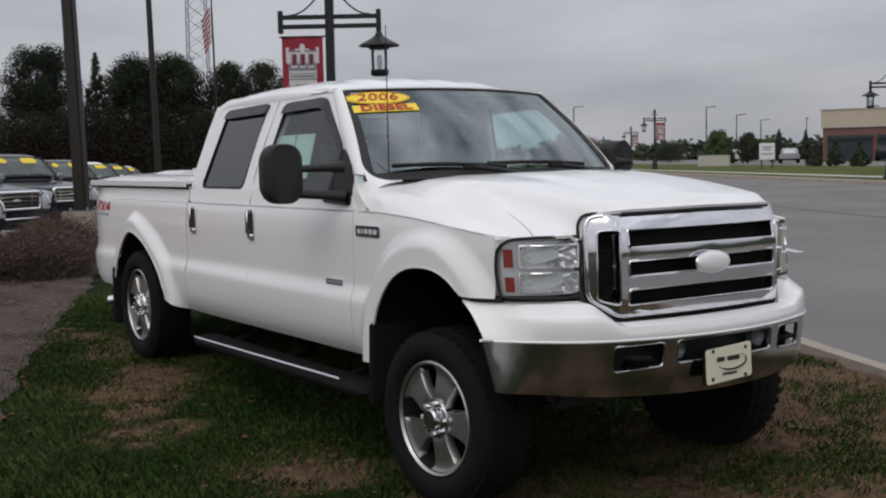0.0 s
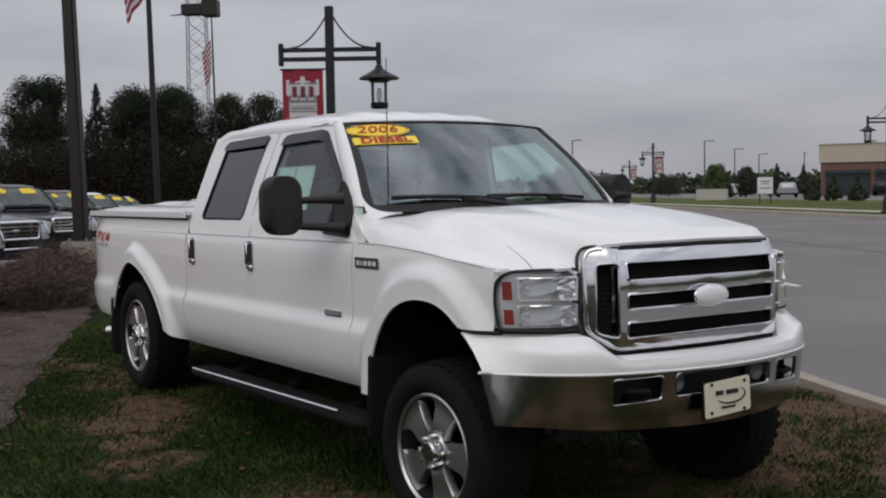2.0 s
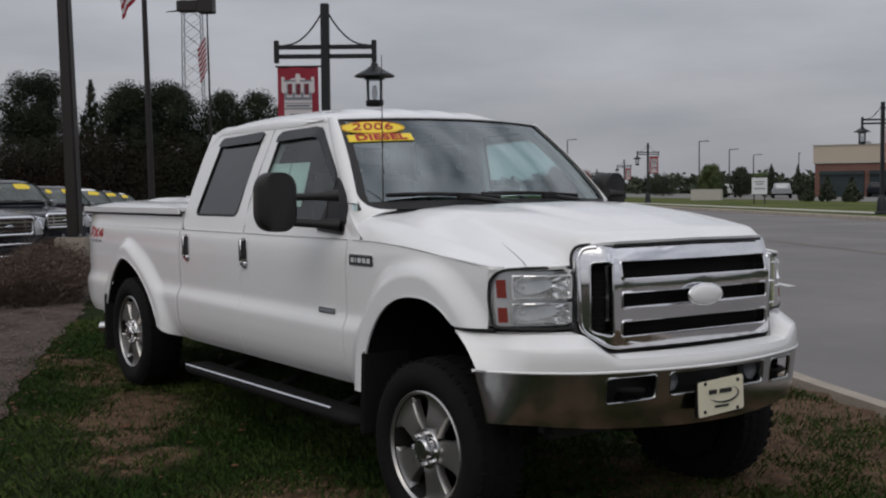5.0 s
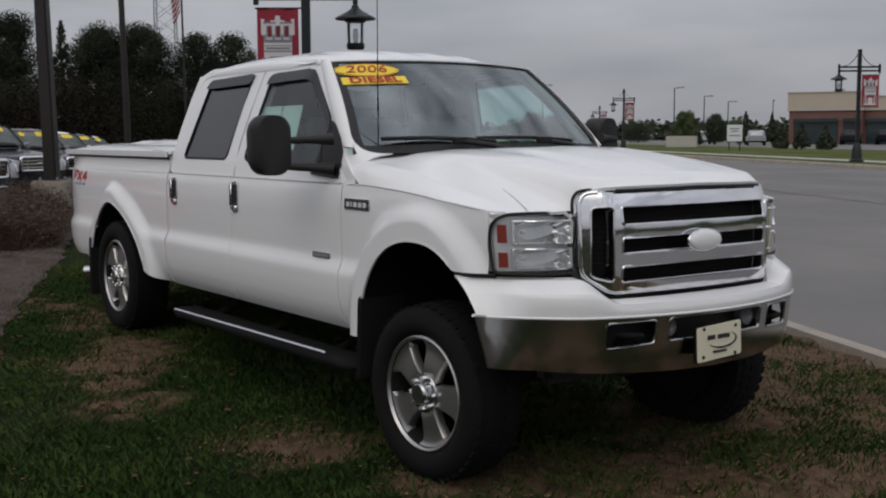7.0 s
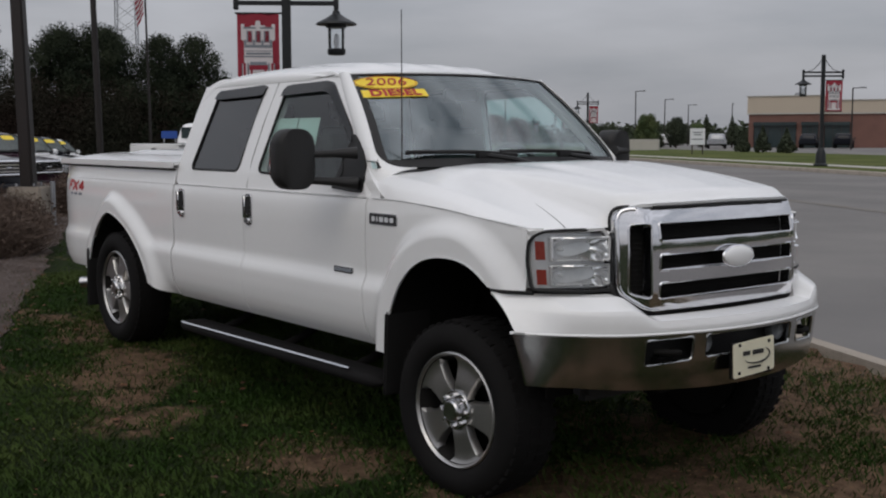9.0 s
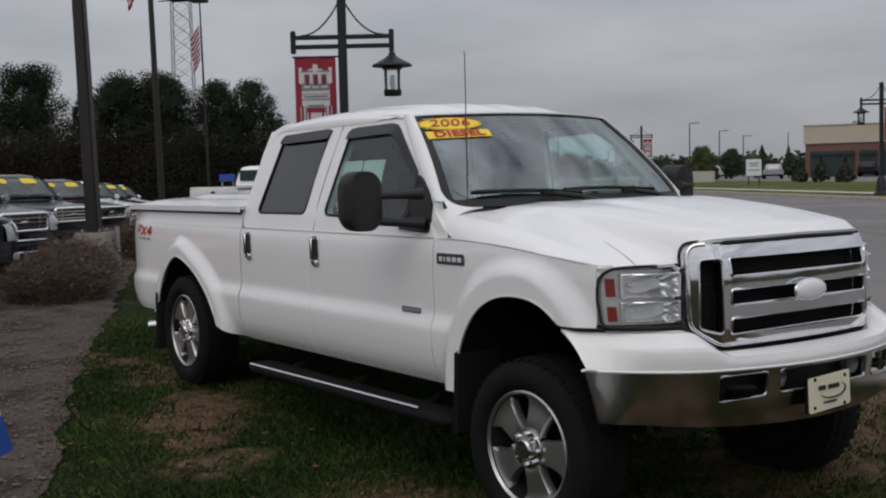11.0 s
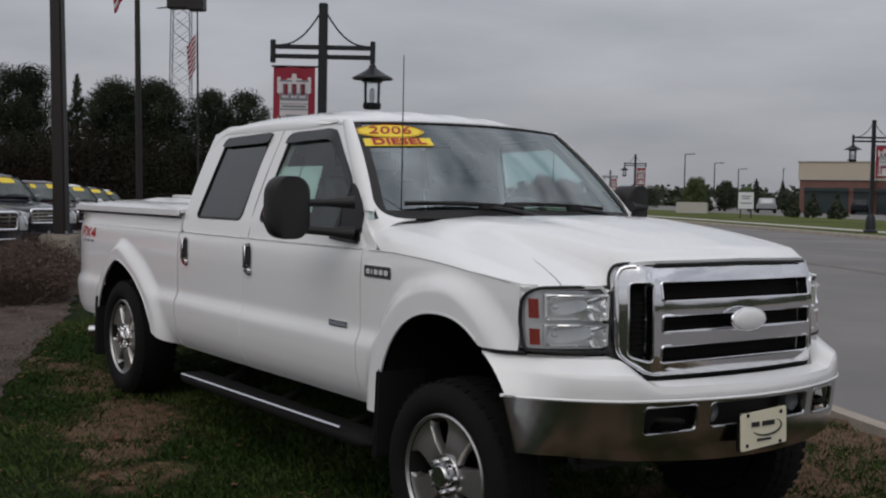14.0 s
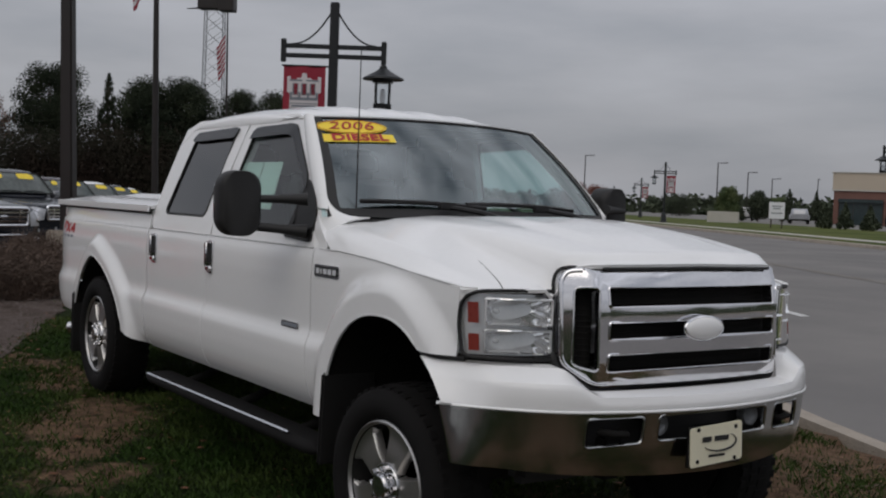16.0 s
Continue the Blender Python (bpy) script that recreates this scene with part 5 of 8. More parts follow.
def build_front():
    # grille: chrome surround with a dark core and bars
    outer = [(-0.558, 1.322), (-0.585, 1.275), (-0.585, 1.00), (-0.573, 0.965), (-0.49, 0.897), (0.49, 0.897), (0.573, 0.965), (0.585, 1.00), (0.585, 1.275), (0.558, 1.322)]
    outer = soften(outer, 0.04)
    holes = []
    for s in (-1, 1):
        holes.append(soften([(s * 0.556, 1.256), (s * 0.558, 0.970), (s * 0.484, 0.948), (s * 0.482, 1.262)], 0.022))
    for z0, z1 in ((1.186, 1.264), (1.066, 1.134), (0.946, 1.014)):
        holes.append(soften([(-0.443, z0), (0.452, z0), (0.452, z1), (-0.443, z1)], 0.012))

    def plate(loops, fx, thick, key, name, parent=None, label=""):
        bm = bmesh.new()
        edges = []
        for loop in loops:
            vs = [bm.verts.new((0, y, z)) for y, z in loop]
            edges += [bm.edges.new((vs[i], vs[(i + 1) % len(vs)])) for i in range(len(vs))]
        bmesh.ops.triangle_fill(bm, use_beauty=True, use_dissolve=False, edges=edges)
        for _ in range(5):
            bmesh.ops.subdivide_edges(bm, edges=[e for e in bm.edges if abs(e.verts[0].co.y - e.verts[1].co.y) > (0.022 if max(abs(e.verts[0].co.y), abs(e.verts[1].co.y)) > 0.475 else 0.11) or abs(e.verts[0].co.z - e.verts[1].co.z) > 0.045], cuts=1)
            bmesh.ops.triangulate(bm, faces=bm.faces)
        for v in bm.verts:
            v.co.x = fx(v.co.y, v.co.z)
        bmesh.ops.recalc_face_normals(bm, faces=bm.faces)
        bm.normal_update()
        if sum(f.normal.x for f in bm.faces) < 0:
            bmesh.ops.reverse_faces(bm, faces=bm.faces)
        thicken(bm, (-thick, 0, 0))
        return tpart(name, bm, key, label, 30, parent)

    fx = lambda y, z: nose_x(y, 0.812) - 0.04 * max(0, (z - 1.15) / 0.18) ** 2 - 0.010 * max(0, (0.985 - z) / 0.085)
    gr = plate([outer] + holes, fx, 0.05, "chrome", "grille", None, "chrome grille with three wide bars")
    core = soften([(-0.555, 1.30), (-0.555, 0.98), (-0.47, 0.915), (0.47, 0.915), (0.555, 0.98), (0.555, 1.30)], 0.03)
    plate([core], lambda y, z: fx(y, z) - 0.075, 0.02, "dark_metal", "grille_core", gr)
    for k in range(14):
        z = 0.955 + 0.022 * k
        pts = [(fx(y, z) - 0.066, y, z) for y in np.linspace(-0.55, 0.55, 41)]
        tpart("grille_mesh", tube_bm(pts, 0.002, 4), "dark_metal", "", 60, gr)
    # bright rims round the openings and the outside
    for loop in holes:
        pts = [(fx(y, z) + 0.001, y, z) for y, z in loop]
        tpart("grille_rim", tube_bm(pts + pts[:1], 0.0055, 6), "chrome", "", 60, gr)
    pts = [(fx(y, z) - 0.010, y * 0.996, 1.108 + (z - 1.108) * 0.99) for y, z in outer]
    tpart("grille_rim", tube_bm(pts + pts[:1], 0.013, 10), "chrome", "", 60, gr)
    pts = [(fx(y, z) - 0.034, y * 1.03, 1.108 + (z - 1.108) * (1.085 if z < 1.108 else 1.045)) for y, z in outer]
    tpart("grille_gap", tube_bm(pts + pts[:1], [0.019 if p[2] < 1.0 else 0.007 for p in pts + pts[:1]], 8), "black_plastic", "", 60, gr)
    bm = bmesh.new()
    bmesh.ops.create_uvsphere(bm, u_segments=32, v_segments=16, radius=1)
    for v in bm.verts:
        v.co = Vector((0.842 + v.co.x * 0.018, -0.012 + v.co.y * 0.100, 1.106 + v.co.z * 0.043))
    emb = tpart("emblem", bm, "white_paint", "plain white oval emblem", 180, gr)
    ring = [(0.838, -0.012 + 0.102 * math.cos(a), 1.106 + 0.045 * math.sin(a)) for a in np.linspace(0, math.tau, 41)]
    tpart("emblem_rim", tube_bm(ring, 0.006, 6, caps=False), "chrome", "", 60, emb)
    # headlights
    for s in (-1, 1):
        def hx(a, d=0.0):
            return 0.655 - 0.17 * (max(0.0, a - 0.60) / 0.303) ** 1.7 - 12 * max(0.0, a - 0.853) ** 2 - d

        def ay(a):
            """Spreads the lamp's parts over its wrapped face."""
            return 0.600 + (a - 0.630) * 1.19

        def skin(a0, a1, z0, z1, d, n=14, nz=6, lean=0.02):
            return [[(hx(ay(a0 + (a1 - a0) * i / n), d) - lean * (z - 1.0) / 0.2, s * ay(a0 + (a1 - a0) * i / n), z) for z in np.linspace(z0, z1, nz)] for i in range(n + 1)]

        back = grid_bm(skin(0.620, 0.880, 0.995, 1.222, 0.055), thick=0.02)
        lamp = tpart("headlight", back, "lamp_back", "clear headlight with chrome reflectors", 60)
        lens = tpart("lens", grid_bm(skin(0.616, 0.885, 0.992, 1.226, 0.0)), "lens", "", 180, lamp)
        lens.visible_shadow = False
        for z0, z1 in ((1.112, 1.206), (1.010, 1.090)):
            bowl = []
            for i in range(17):
                u = i / 16
                a = ay(0.640 + 0.186 * u)
                row = []
                for j in range(11):
                    w = j / 10
                    z = z0 + (z1 - z0) * w
                    dd = 0.016 + 0.075 * (1 - abs(2 * u - 1) ** 2.6) * (1 - (2 * w - 1) ** 2) + 0.045 * math.sin(7 * u) * (w - 0.5)
                    row.append((hx(a, dd), s * a, z))
                bowl.append(row)
            tpart("reflector", grid_bm(bowl, thick=0.004), "reflector", "", 60, lamp)
            rimp = [(hx(ay(0.732 + 0.095 * u), 0.014), s * ay(0.732 + 0.095 * u), (z0 + z1) / 2 + w) for u, w in soften([(-1, (z0 - z1) / 2), (1, (z0 - z1) / 2), (1, (z1 - z0) / 2), (-1, (z1 - z0) / 2)], 0.012, 3)]
            tpart("reflector_rim", tube_bm(rimp + rimp[:1], 0.006, 6), "lamp_back", "", 60, lamp)
            tpart("bulb", lathe_bm([(0, 0), (0.008, 0), (0.008, 0.02), (0, 0.026)], 10, "x", (hx(ay(0.79), 0.05), s * ay(0.79), (z0 + z1) / 2)), "sign_white", "", 60, lamp)
            am = grid_bm(skin(0.844, 0.866, z0 + 0.004, z1 - 0.014, -0.001, 4, 3), thick=0.003)
            tpart("side_marker", am, "amber", "amber side marker", 40, lamp)
        frame_pts = [(hx(ay(a), 0.001) - 0.02 * (z - 1.0) / 0.2, s * ay(a), z) for a, z in soften([(0.612, 0.985), (0.76, 0.985), (0.876, 0.99), (0.881, 1.10), (0.878, 1.180), (0.866, 1.216), (0.842, 1.234), (0.76, 1.239), (0.612, 1.239)], 0.02, 3)]
        tpart("headlight_gap", tube_bm(frame_pts + frame_pts[:1], 0.0075, 6), "black_plastic", "", 60, lamp)
        rows = []
        for k in range(9):
            a = 0.845 + 0.042 * k / 8
            low = 1.236 - 0.060 * (k / 8) ** 1.7
            rows.append([(hx(ay(a), -0.004) - 0.02 * (z - 1.0) / 0.2, s * ay(a), z) for z in np.linspace(low, 1.246, 4)])
        tpart("fender_nose", grid_bm(rows, thick=0.006), "white_paint", "", 60)
        # filler behind the lamp
        tpart("lamp_housing", box_bm((0.16, 0.17, 0.22), (0.39, s * 0.72, 1.10), 0.02), "black_plastic", "", 40, lamp)
    # bumper: body-colour cap on a chrome bar with openings
    def bx(y, base=0.935):
        a = abs(y)
        return base - 0.335 * a * a - 0.135 * (max(0.0, a - 0.6) / 0.35) ** 1.8

    ys = [-0.975 + 0.175 * (k / 10) for k in range(10)] + list(np.linspace(-0.80, 0.80, 81)) + [0.80 + 0.175 * (k / 10) for k in range(1, 11)]
    rows = []
    for y in ys:
        a = abs(y)
        w = 1 - smooth01((a - 0.62) / 0.2)
        side = smooth01((a - 0.80) / 0.15)
        x = bx(y)
        step = 0.10 * (1 - side) + 0.05
        up = smooth01((a - 0.51) / 0.11)
        zback, zfront = 0.880 + 0.090 * up, 0.856 + 0.046 * up
        bk = nose_x(y, 0.822) if a < 0.60 else x - step
        yy = math.copysign(1, y)
        row = [(bk, y - 0.012 * yy * side, zback), (bk + (x - bk) * 0.35, y - 0.006 * yy * side, zback - 0.1 * (zback - zfront)), (bk + (x - bk) * 0.93, y, zfront + 0.012), (x - 0.003, y, zfront), (x + 0.001, y, zfront - 0.012), (x + 0.003, y, 0.832), (x, y, 0.820), (x - 0.012, y, 0.812), (x - 0.03, y, 0.808)]
        if side > 0:
            row = [(p[0] - 0.11 * side * max(0, (p[2] - 0.82) / 0.14), p[1], p[2]) for p in row]
        rows.append(row)
    bm = grid_bm(rows)
    bmesh.ops.recalc_face_normals(bm, faces=bm.faces)
    bm.normal_update()
    if sum(f.normal.x for f in bm.faces) < 0:
        bmesh.ops.reverse_faces(bm, faces=bm.faces)
    shell(bm, 0.012)
    bump = tpart("front_bumper", bm, "white_paint", "bumper with white cap and chrome lower bar", 24)
    lip_line = [(bx(y) + 0.004, y, 0.815) for y in np.linspace(-0.95, 0.95, 80)]
    tpart("lip_line", tube_bm(lip_line, 0.0055, 6), "white_paint", "", 60, bump)
    # chrome bar with holes, in the y-z plane
    lower = lambda a: 0.562 + 0.042 * (a / 0.95) ** 2
    outer = [(-0.975, 0.812)] + [(y, 0.815) for y in np.linspace(-0.92, 0.92, 37)] + [(0.975, 0.812)] + [(y, lower(abs(y))) for y in np.linspace(0.955, -0.955, 39)]
    holes = []
    for s in (-1, 1):
        holes.append(soften([(s * 0.572, 0.790), (s * 0.352, 0.797), (s * 0.352, 0.694), (s * 0.572, 0.680)], 0.022))
    holes.append(soften([(-0.292, 0.800), (0.292, 0.800), (0.292, 0.70), (0.19, 0.700), (-0.19, 0.700), (-0.292, 0.70)], 0.022))
    bm = bmesh.new()
    edges = []
    for loop in [outer] + holes:
        vs = [bm.verts.new((0, y, z)) for y, z in loop]
        edges += [bm.edges.new((vs[i], vs[(i + 1) % len(vs)])) for i in range(len(vs))]
    bmesh.ops.triangle_fill(bm, use_beauty=True, use_dissolve=False, edges=edges)
    for _ in range(4):
        bmesh.ops.subdivide_edges(bm, edges=[e for e in bm.edges if abs(e.verts[0].co.y - e.verts[1].co.y) > 0.035 or abs(e.verts[0].co.z - e.verts[1].co.z) > 0.06], cuts=1)
        bmesh.ops.triangulate(bm, faces=bm.faces)
    for v in bm.verts:
        t = (v.co.z - 0.59) / 0.25
        v.co.x = bx(v.co.y, 0.938) - 0.030 * (1 - t) - 0.06 * max(0, 0.4 - t) ** 2
        if abs(v.co.y) > 0.8:
            v.co.x += 0.14 * smooth01((abs(v.co.y) - 0.8) / 0.15) * (1 - t) * 0.5
    bmesh.ops.recalc_face_normals(bm, faces=bm.faces)
    bm.normal_update()
    if sum(f.normal.x for f in bm.faces) < 0:
        bmesh.ops.reverse_faces(bm, faces=bm.faces)
    thicken(bm, (-0.02, 0, 0))
    bar = tpart("chrome_bar", bm, "bumper_chrome", "polished chrome bumper bar", 50, bump)
    for loop in holes:
        pts = [(bx(y, 0.932) - 0.030 * (1 - (z - 0.59) / 0.25), y, z) for y, z in loop]
        tpart("opening_rim", tube_bm(pts + pts[:1], 0.008, 6), "bumper_chrome", "", 60, bump)
    tpart("bumper_liner", grid_bm([[(bx(y) - 0.13, y, z) for z in (0.61, 0.70, 0.80)] for y in np.linspace(-0.80, 0.80, 25)], thick=0.015), "black_plastic", "", 60, bump)
    tpart("air_dam", box_bm((0.10, 1.40, 0.14), (0.55, 0, 0.575), 0.03, 2), "black_plastic", "", 40, bump)
    for s in (-1, 1):
        tpart("tow_hook", tube_bm([(0.80, s * 0.50, 0.735), (0.86, s * 0.47, 0.735), (0.865, s * 0.42, 0.73), (0.80, s * 0.40, 0.725)], 0.014, 8), "dark_metal", "", 60, bump)
        fog = lathe_bm([(0.0, 0.0), (0.03, 0.003), (0.036, 0.008), (0.040, 0.018), (0.041, 0.0), (0.03, -0.03), (0, -0.03)], 20, "x", (0.845, s * 0.248, 0.752))
        tpart("fog_lamp", fog, "fog_glass", "round fog lamp", 40, bump)
    # dealer plate
    m = Matrix.Translation((0.955, -0.045, 0.682))
    plate_bm = prism_bm(rounded(0.278, 0.150, 0.012), -0.004, None, 0.001)
    bmesh.ops.transform(plate_bm, matrix=m @ Euler((0, radians(3), radians(-90))).to_matrix().to_4x4() @ Matrix.Rotation(math.pi, 4, "Z"), verts=plate_bm.verts)
    pl = tpart("dealer_plate", plate_bm, "cream", "cream dealer plate with dark print", None)
    fx0 = 0.962
    # the name is drawn as bars with a swoosh under them
    for y, w in ((-0.100, 0.046), (-0.022, 0.074)):
        tpart("print_bar", box_bm((0.002, w, 0.019), (fx0, y, 0.704), 0.0), "ink", "", None, pl)
    sw = [(fx0, -0.030 + 0.088 * math.cos(a), 0.690 + 0.034 * math.sin(a)) for a in np.linspace(radians(205), radians(410), 24)]
    tpart("print_swoosh", tube_bm(sw, [0.0008 + 0.0035 * math.sin(math.pi * k / 23) for k in range(24)], 5), "ink", "", None, pl)
    tpart("print_bar", box_bm((0.002, 0.085, 0.009), (fx0, -0.045, 0.640), 0.0), "ink", "", None, pl)
    for y in (-0.145, 0.055):
        for z in (0.742, 0.622):
            tpart("screw", lathe_bm([(0.0, 0.004), (0.008, 0.003), (0.008, 0), (0, 0)], 8, "x", (fx0 - 0.003, y, z)), "dark_metal", "", None, pl)
    tpart("plate_bracket", box_bm((0.012, 0.295, 0.160), (0.945, -0.045, 0.680), 0.006), "black_plastic", "", 40, pl)


build_front()


def build_wheel(at, s, steer=0.0):
    """Tyre with lugs, five-spoke alloy rim, hub and nuts; s is the outer side."""
    R, W = 0.405, 0.265
    m = Matrix.Translation(at) @ Matrix.Rotation(radians(steer), 4, "Z") @ Matrix.Diagonal((1, s, 1, 1))

    def place(bm):
        bmesh.ops.transform(bm, matrix=m, verts=bm.verts)
        if s < 0:
            bmesh.ops.reverse_faces(bm, faces=bm.faces)
        return bm

    # y = 0 is the wheel's outer face
    prof = [(0.262, -0.030), (0.270, -0.006), (0.295, 0.012), (0.33, 0.018), (0.372, 0.004), (0.394, -0.022), (0.402, -0.05), (R, -0.10), (R, -0.17), (0.402, -0.215), (0.390, -0.245), (0.34, -0.27), (0.28, -0.26), (0.262, -0.235)]
    tyre = lathe_bm(prof, 72, "y", closed=True)
    wheel = tpart("wheel", place(tyre), "rubber", "black tyre on a five-spoke alloy wheel", 40)
    lug = None
    for k in range(44):
        a = k * math.tau / 44
        for y0, w, off in ((-0.045, 0.06, 0), (-0.115, 0.05, 0.07), (-0.175, 0.05, 0.0), (-0.225, 0.05, 0.07)):
            b = box_bm((0.034, w, 0.016), (0, 0, 0), 0)
            bmesh.ops.transform(b, matrix=Matrix.Rotation(-(a + off), 4, "Y") @ Matrix.Translation((0, y0, R - 0.004 - (0.008 if y0 in (-0.045, -0.225) else 0))), verts=b.verts)
            lug = join(lug, b)
    tpart("tread", place(lug), "rubber", "", None, wheel)
    # barrel: dark colour paints in the shade behind the spokes
    barrel = lathe_bm([(0.260, -0.24), (0.243, -0.22), (0.233, -0.12), (0.240, -0.045), (0.256, -0.03), (0.263, -0.008), (0.257, -0.003), (0.249, -0.010), (0.240, -0.030), (0.232, -0.045), (0.223, -0.12), (0.233, -0.24)], 64, "y", closed=True)
    tpart("rim", place(barrel), "dark_metal", "", 40, wheel)
    edge = lathe_bm([(0.250, -0.030), (0.2635, -0.022), (0.2650, -0.006), (0.2575, -0.001), (0.2490, -0.008), (0.2440, -0.026)], 64, "y", closed=True)
    tpart("rim_lip", place(edge), "alloy", "bright machined alloy rim lip", 40, wheel)
    tpart("brake_shield", place(lathe_bm([(0.0, -0.255), (0.250, -0.255), (0.255, -0.245), (0.250, -0.235), (0.0, -0.235)], 40, "y")), "dark_metal", "", 40, wheel)
    tpart("brake_disc", place(lathe_bm([(0.06, -0.15), (0.175, -0.15), (0.175, -0.175), (0.06, -0.175)], 40, "y", closed=True)), "dark_metal", "", 40, wheel)
    for k in range(5):
        a0 = k * math.tau / 5 + radians(69)
        rows = []
        for r, hw, y in ((0.070, 0.041, -0.030), (0.090, 0.053, -0.022), (0.115, 0.056, -0.020), (0.15, 0.061, -0.022), (0.19, 0.072, -0.026), (0.222, 0.086, -0.026), (0.240, 0.108, -0.022), (0.249, 0.130, -0.018)):
            row = []
            for q in (-1, -0.94, -0.86, -0.4, 0, 0.4, 0.86, 0.94, 1):
                da = math.asin(max(-0.95, min(0.95, q * hw / r)))
                drop = -0.040 * (abs(q) > 0.99) - 0.010 * (0.9 < abs(q) < 0.99)
                row.append((r * math.cos(a0 + da), y + drop, r * math.sin(a0 + da)))
            rows.append(row)
        bm = grid_bm(rows)
        bmesh.ops.recalc_face_normals(bm, faces=bm.faces)
        bm.normal_update()
        if sum(f.normal.y for f in bm.faces) < 0:
            bmesh.ops.reverse_faces(bm, faces=bm.faces)
        shell(bm, 0.030)
        tpart("spoke", place(bm), "alloy", "", 30, wheel)
    hub = lathe_bm([(0.0, 0.018), (0.042, 0.018), (0.050, 0.010), (0.052, -0.012), (0.088, -0.014), (0.094, -0.022), (0.094, -0.06), (0, -0.06)], 40, "y")
    h = tpart("hub_cap", place(hub), "dull_chrome", "chrome hub with exposed lug nuts", 40, wheel)
    for k in range(8):
        a = k * math.tau / 8
        nut = lathe_bm([(0.0, 0.014), (0.008, 0.012), (0.011, 0.006), (0.011, -0.02), (0.0, -0.02)], 6, "y", (0.070 * math.cos(a), 0, 0.070 * math.sin(a)))
        tpart("lug_nut", place(nut), "chrome", "", 40, h)


for s in (-1, 1):
    build_wheel((0.012, s * 0.945, 0.400), s, 3.5)
    build_wheel((-3.935, s * 0.945, 0.546), s)


def build_trim():
    for s in (-1, 1):
        # running board
        rows = []
        for x, sc in ((-2.80, 0.3), (-2.785, 0.8), (-2.75, 1.0), (-0.66, 1.0), (-0.60, 0.92), (-0.555, 0.6), (-0.54, 0.25)):
            row = [(x, s * (0.985 - 0.085 + yy * (0.5 + 0.5 * sc)), 0.430 + zz * sc) for yy, zz in soften([(-0.085, 0.03), (0.06, 0.03), (0.085, 0.0), (0.07, -0.035), (-0.085, -0.03)], 0.02, 3)]
            rows.append(row)
        bm = bmesh.new()
        vs = [[bm.verts.new(p) for p in r] for r in rows]
        for r0, r1 in zip(vs, vs[1:]):
            for k in range(len(r0)):
                bm.faces.new((r0[k], r0[(k + 1) % len(r0)], r1[(k + 1) % len(r0)], r1[k]))
        bm.faces.new(vs[0][::-1])
        bm.faces.new(vs[-1])
        bmesh.ops.recalc_face_normals(bm, faces=bm.faces)
        rb = tpart("running_board", bm, "rubber", "black running board with a bright strip", 40)
        tpart("bright_strip", box_bm((1.97, 0.013, 0.010), (-1.785, s * 0.972, 0.458), 0.004, 2, rot=(s * 30, -0.5, 0)), "chrome", "", 40, rb)
        for x in (-2.45, -1.70, -0.95):
            tpart("bracket", tube_bm([(x, s * 0.88, 0.42), (x, s * 0.72, 0.47), (x, s * 0.45, 0.60)], 0.025, 8), "dark_metal", "", 60, rb)
        # model badges: plain bars on dark plates
        if s < 0:
            pts = prism_bm([(x - 0.548, z + 1.228) for x, z in rounded(0.235, 0.056, 0.01)], -0.010, Matrix.Translation((0, -0.924, 0)), 0.003)
            bd = tpart("badge", pts, "chrome", "chrome model badge with dark inlay", 40)
            tpart("badge_inlay", box_bm((0.200, 0.004, 0.036), (-0.548, -0.936, 1.228), 0.001), "ink", "", 40, bd)
            for k, w in enumerate((0.03, 0.014, 0.034, 0.034, 0.034)):
                tpart("badge_bar", box_bm((w, 0.004, 0.026), (-0.633 + (0, 0.032, 0.068, 0.112, 0.156)[k] + 0.012, -0.939, 1.228), 0.002), "sign_white", "", 40, bd)
            bd = tpart("engine_badge", box_bm((0.175, 0.012, 0.030), (-0.905, -0.930, 0.953), 0.003), "dull_chrome", "grey metal engine badge with a dark bar", 40)
            tpart("badge_bar", box_bm((0.155, 0.003, 0.016), (-0.905, -0.937, 0.953), 0.001), "banner_grey", "", 40, bd)
            big = lambda p: (-4.735 + (p[0] + 4.75) * 1.50, 1.262 + (p[1] - 1.225) * 1.25)
            strokes = [((-4.86, 1.255), (-4.86, 1.195)), ((-4.86, 1.25), (-4.80, 1.25)), ((-4.86, 1.225), (-4.815, 1.225)), ((-4.79, 1.25), (-4.72, 1.195)), ((-4.72, 1.25), (-4.79, 1.195)), ((-4.655, 1.25), (-4.70, 1.215)), ((-4.70, 1.215), (-4.635, 1.215)), ((-4.655, 1.25), (-4.655, 1.195))]
            bm = None
            for (xa, za), (xb, zb) in [(big(p), big(q)) for p, q in strokes]:
                sh = lambda z: (z - 1.262) * 0.35
                d = Vector((xb - xa, 0, zb - za))
                n = Vector((-d.z, 0, d.x)).normalized() * 0.012
                q = bmesh.new()
                vs = [q.verts.new((x + sh(z), -(side_y(x, z) + 0.003), z)) for x, z in ((xa + n.x, za + n.z), (xb + n.x, zb + n.z), (xb - n.x, zb - n.z), (xa - n.x, za - n.z))]
                q.faces.new(vs)
                bm = join(bm, q)
            dc = tpart("bed_decal", bm, "red_ink", "red and grey off-road decal", None)
            bm = None
            for k in range(3):
                x0 = -4.86 + 0.095 * k
                q = bmesh.new()
                vs = [q.verts.new((x, -(side_y(x, z) + 0.003), z)) for x, z in ((x0, 1.188), (x0 + 0.066, 1.188), (x0 + 0.066, 1.208), (x0, 1.208))]
                q.faces.new(vs)
                bm = join(bm, q)
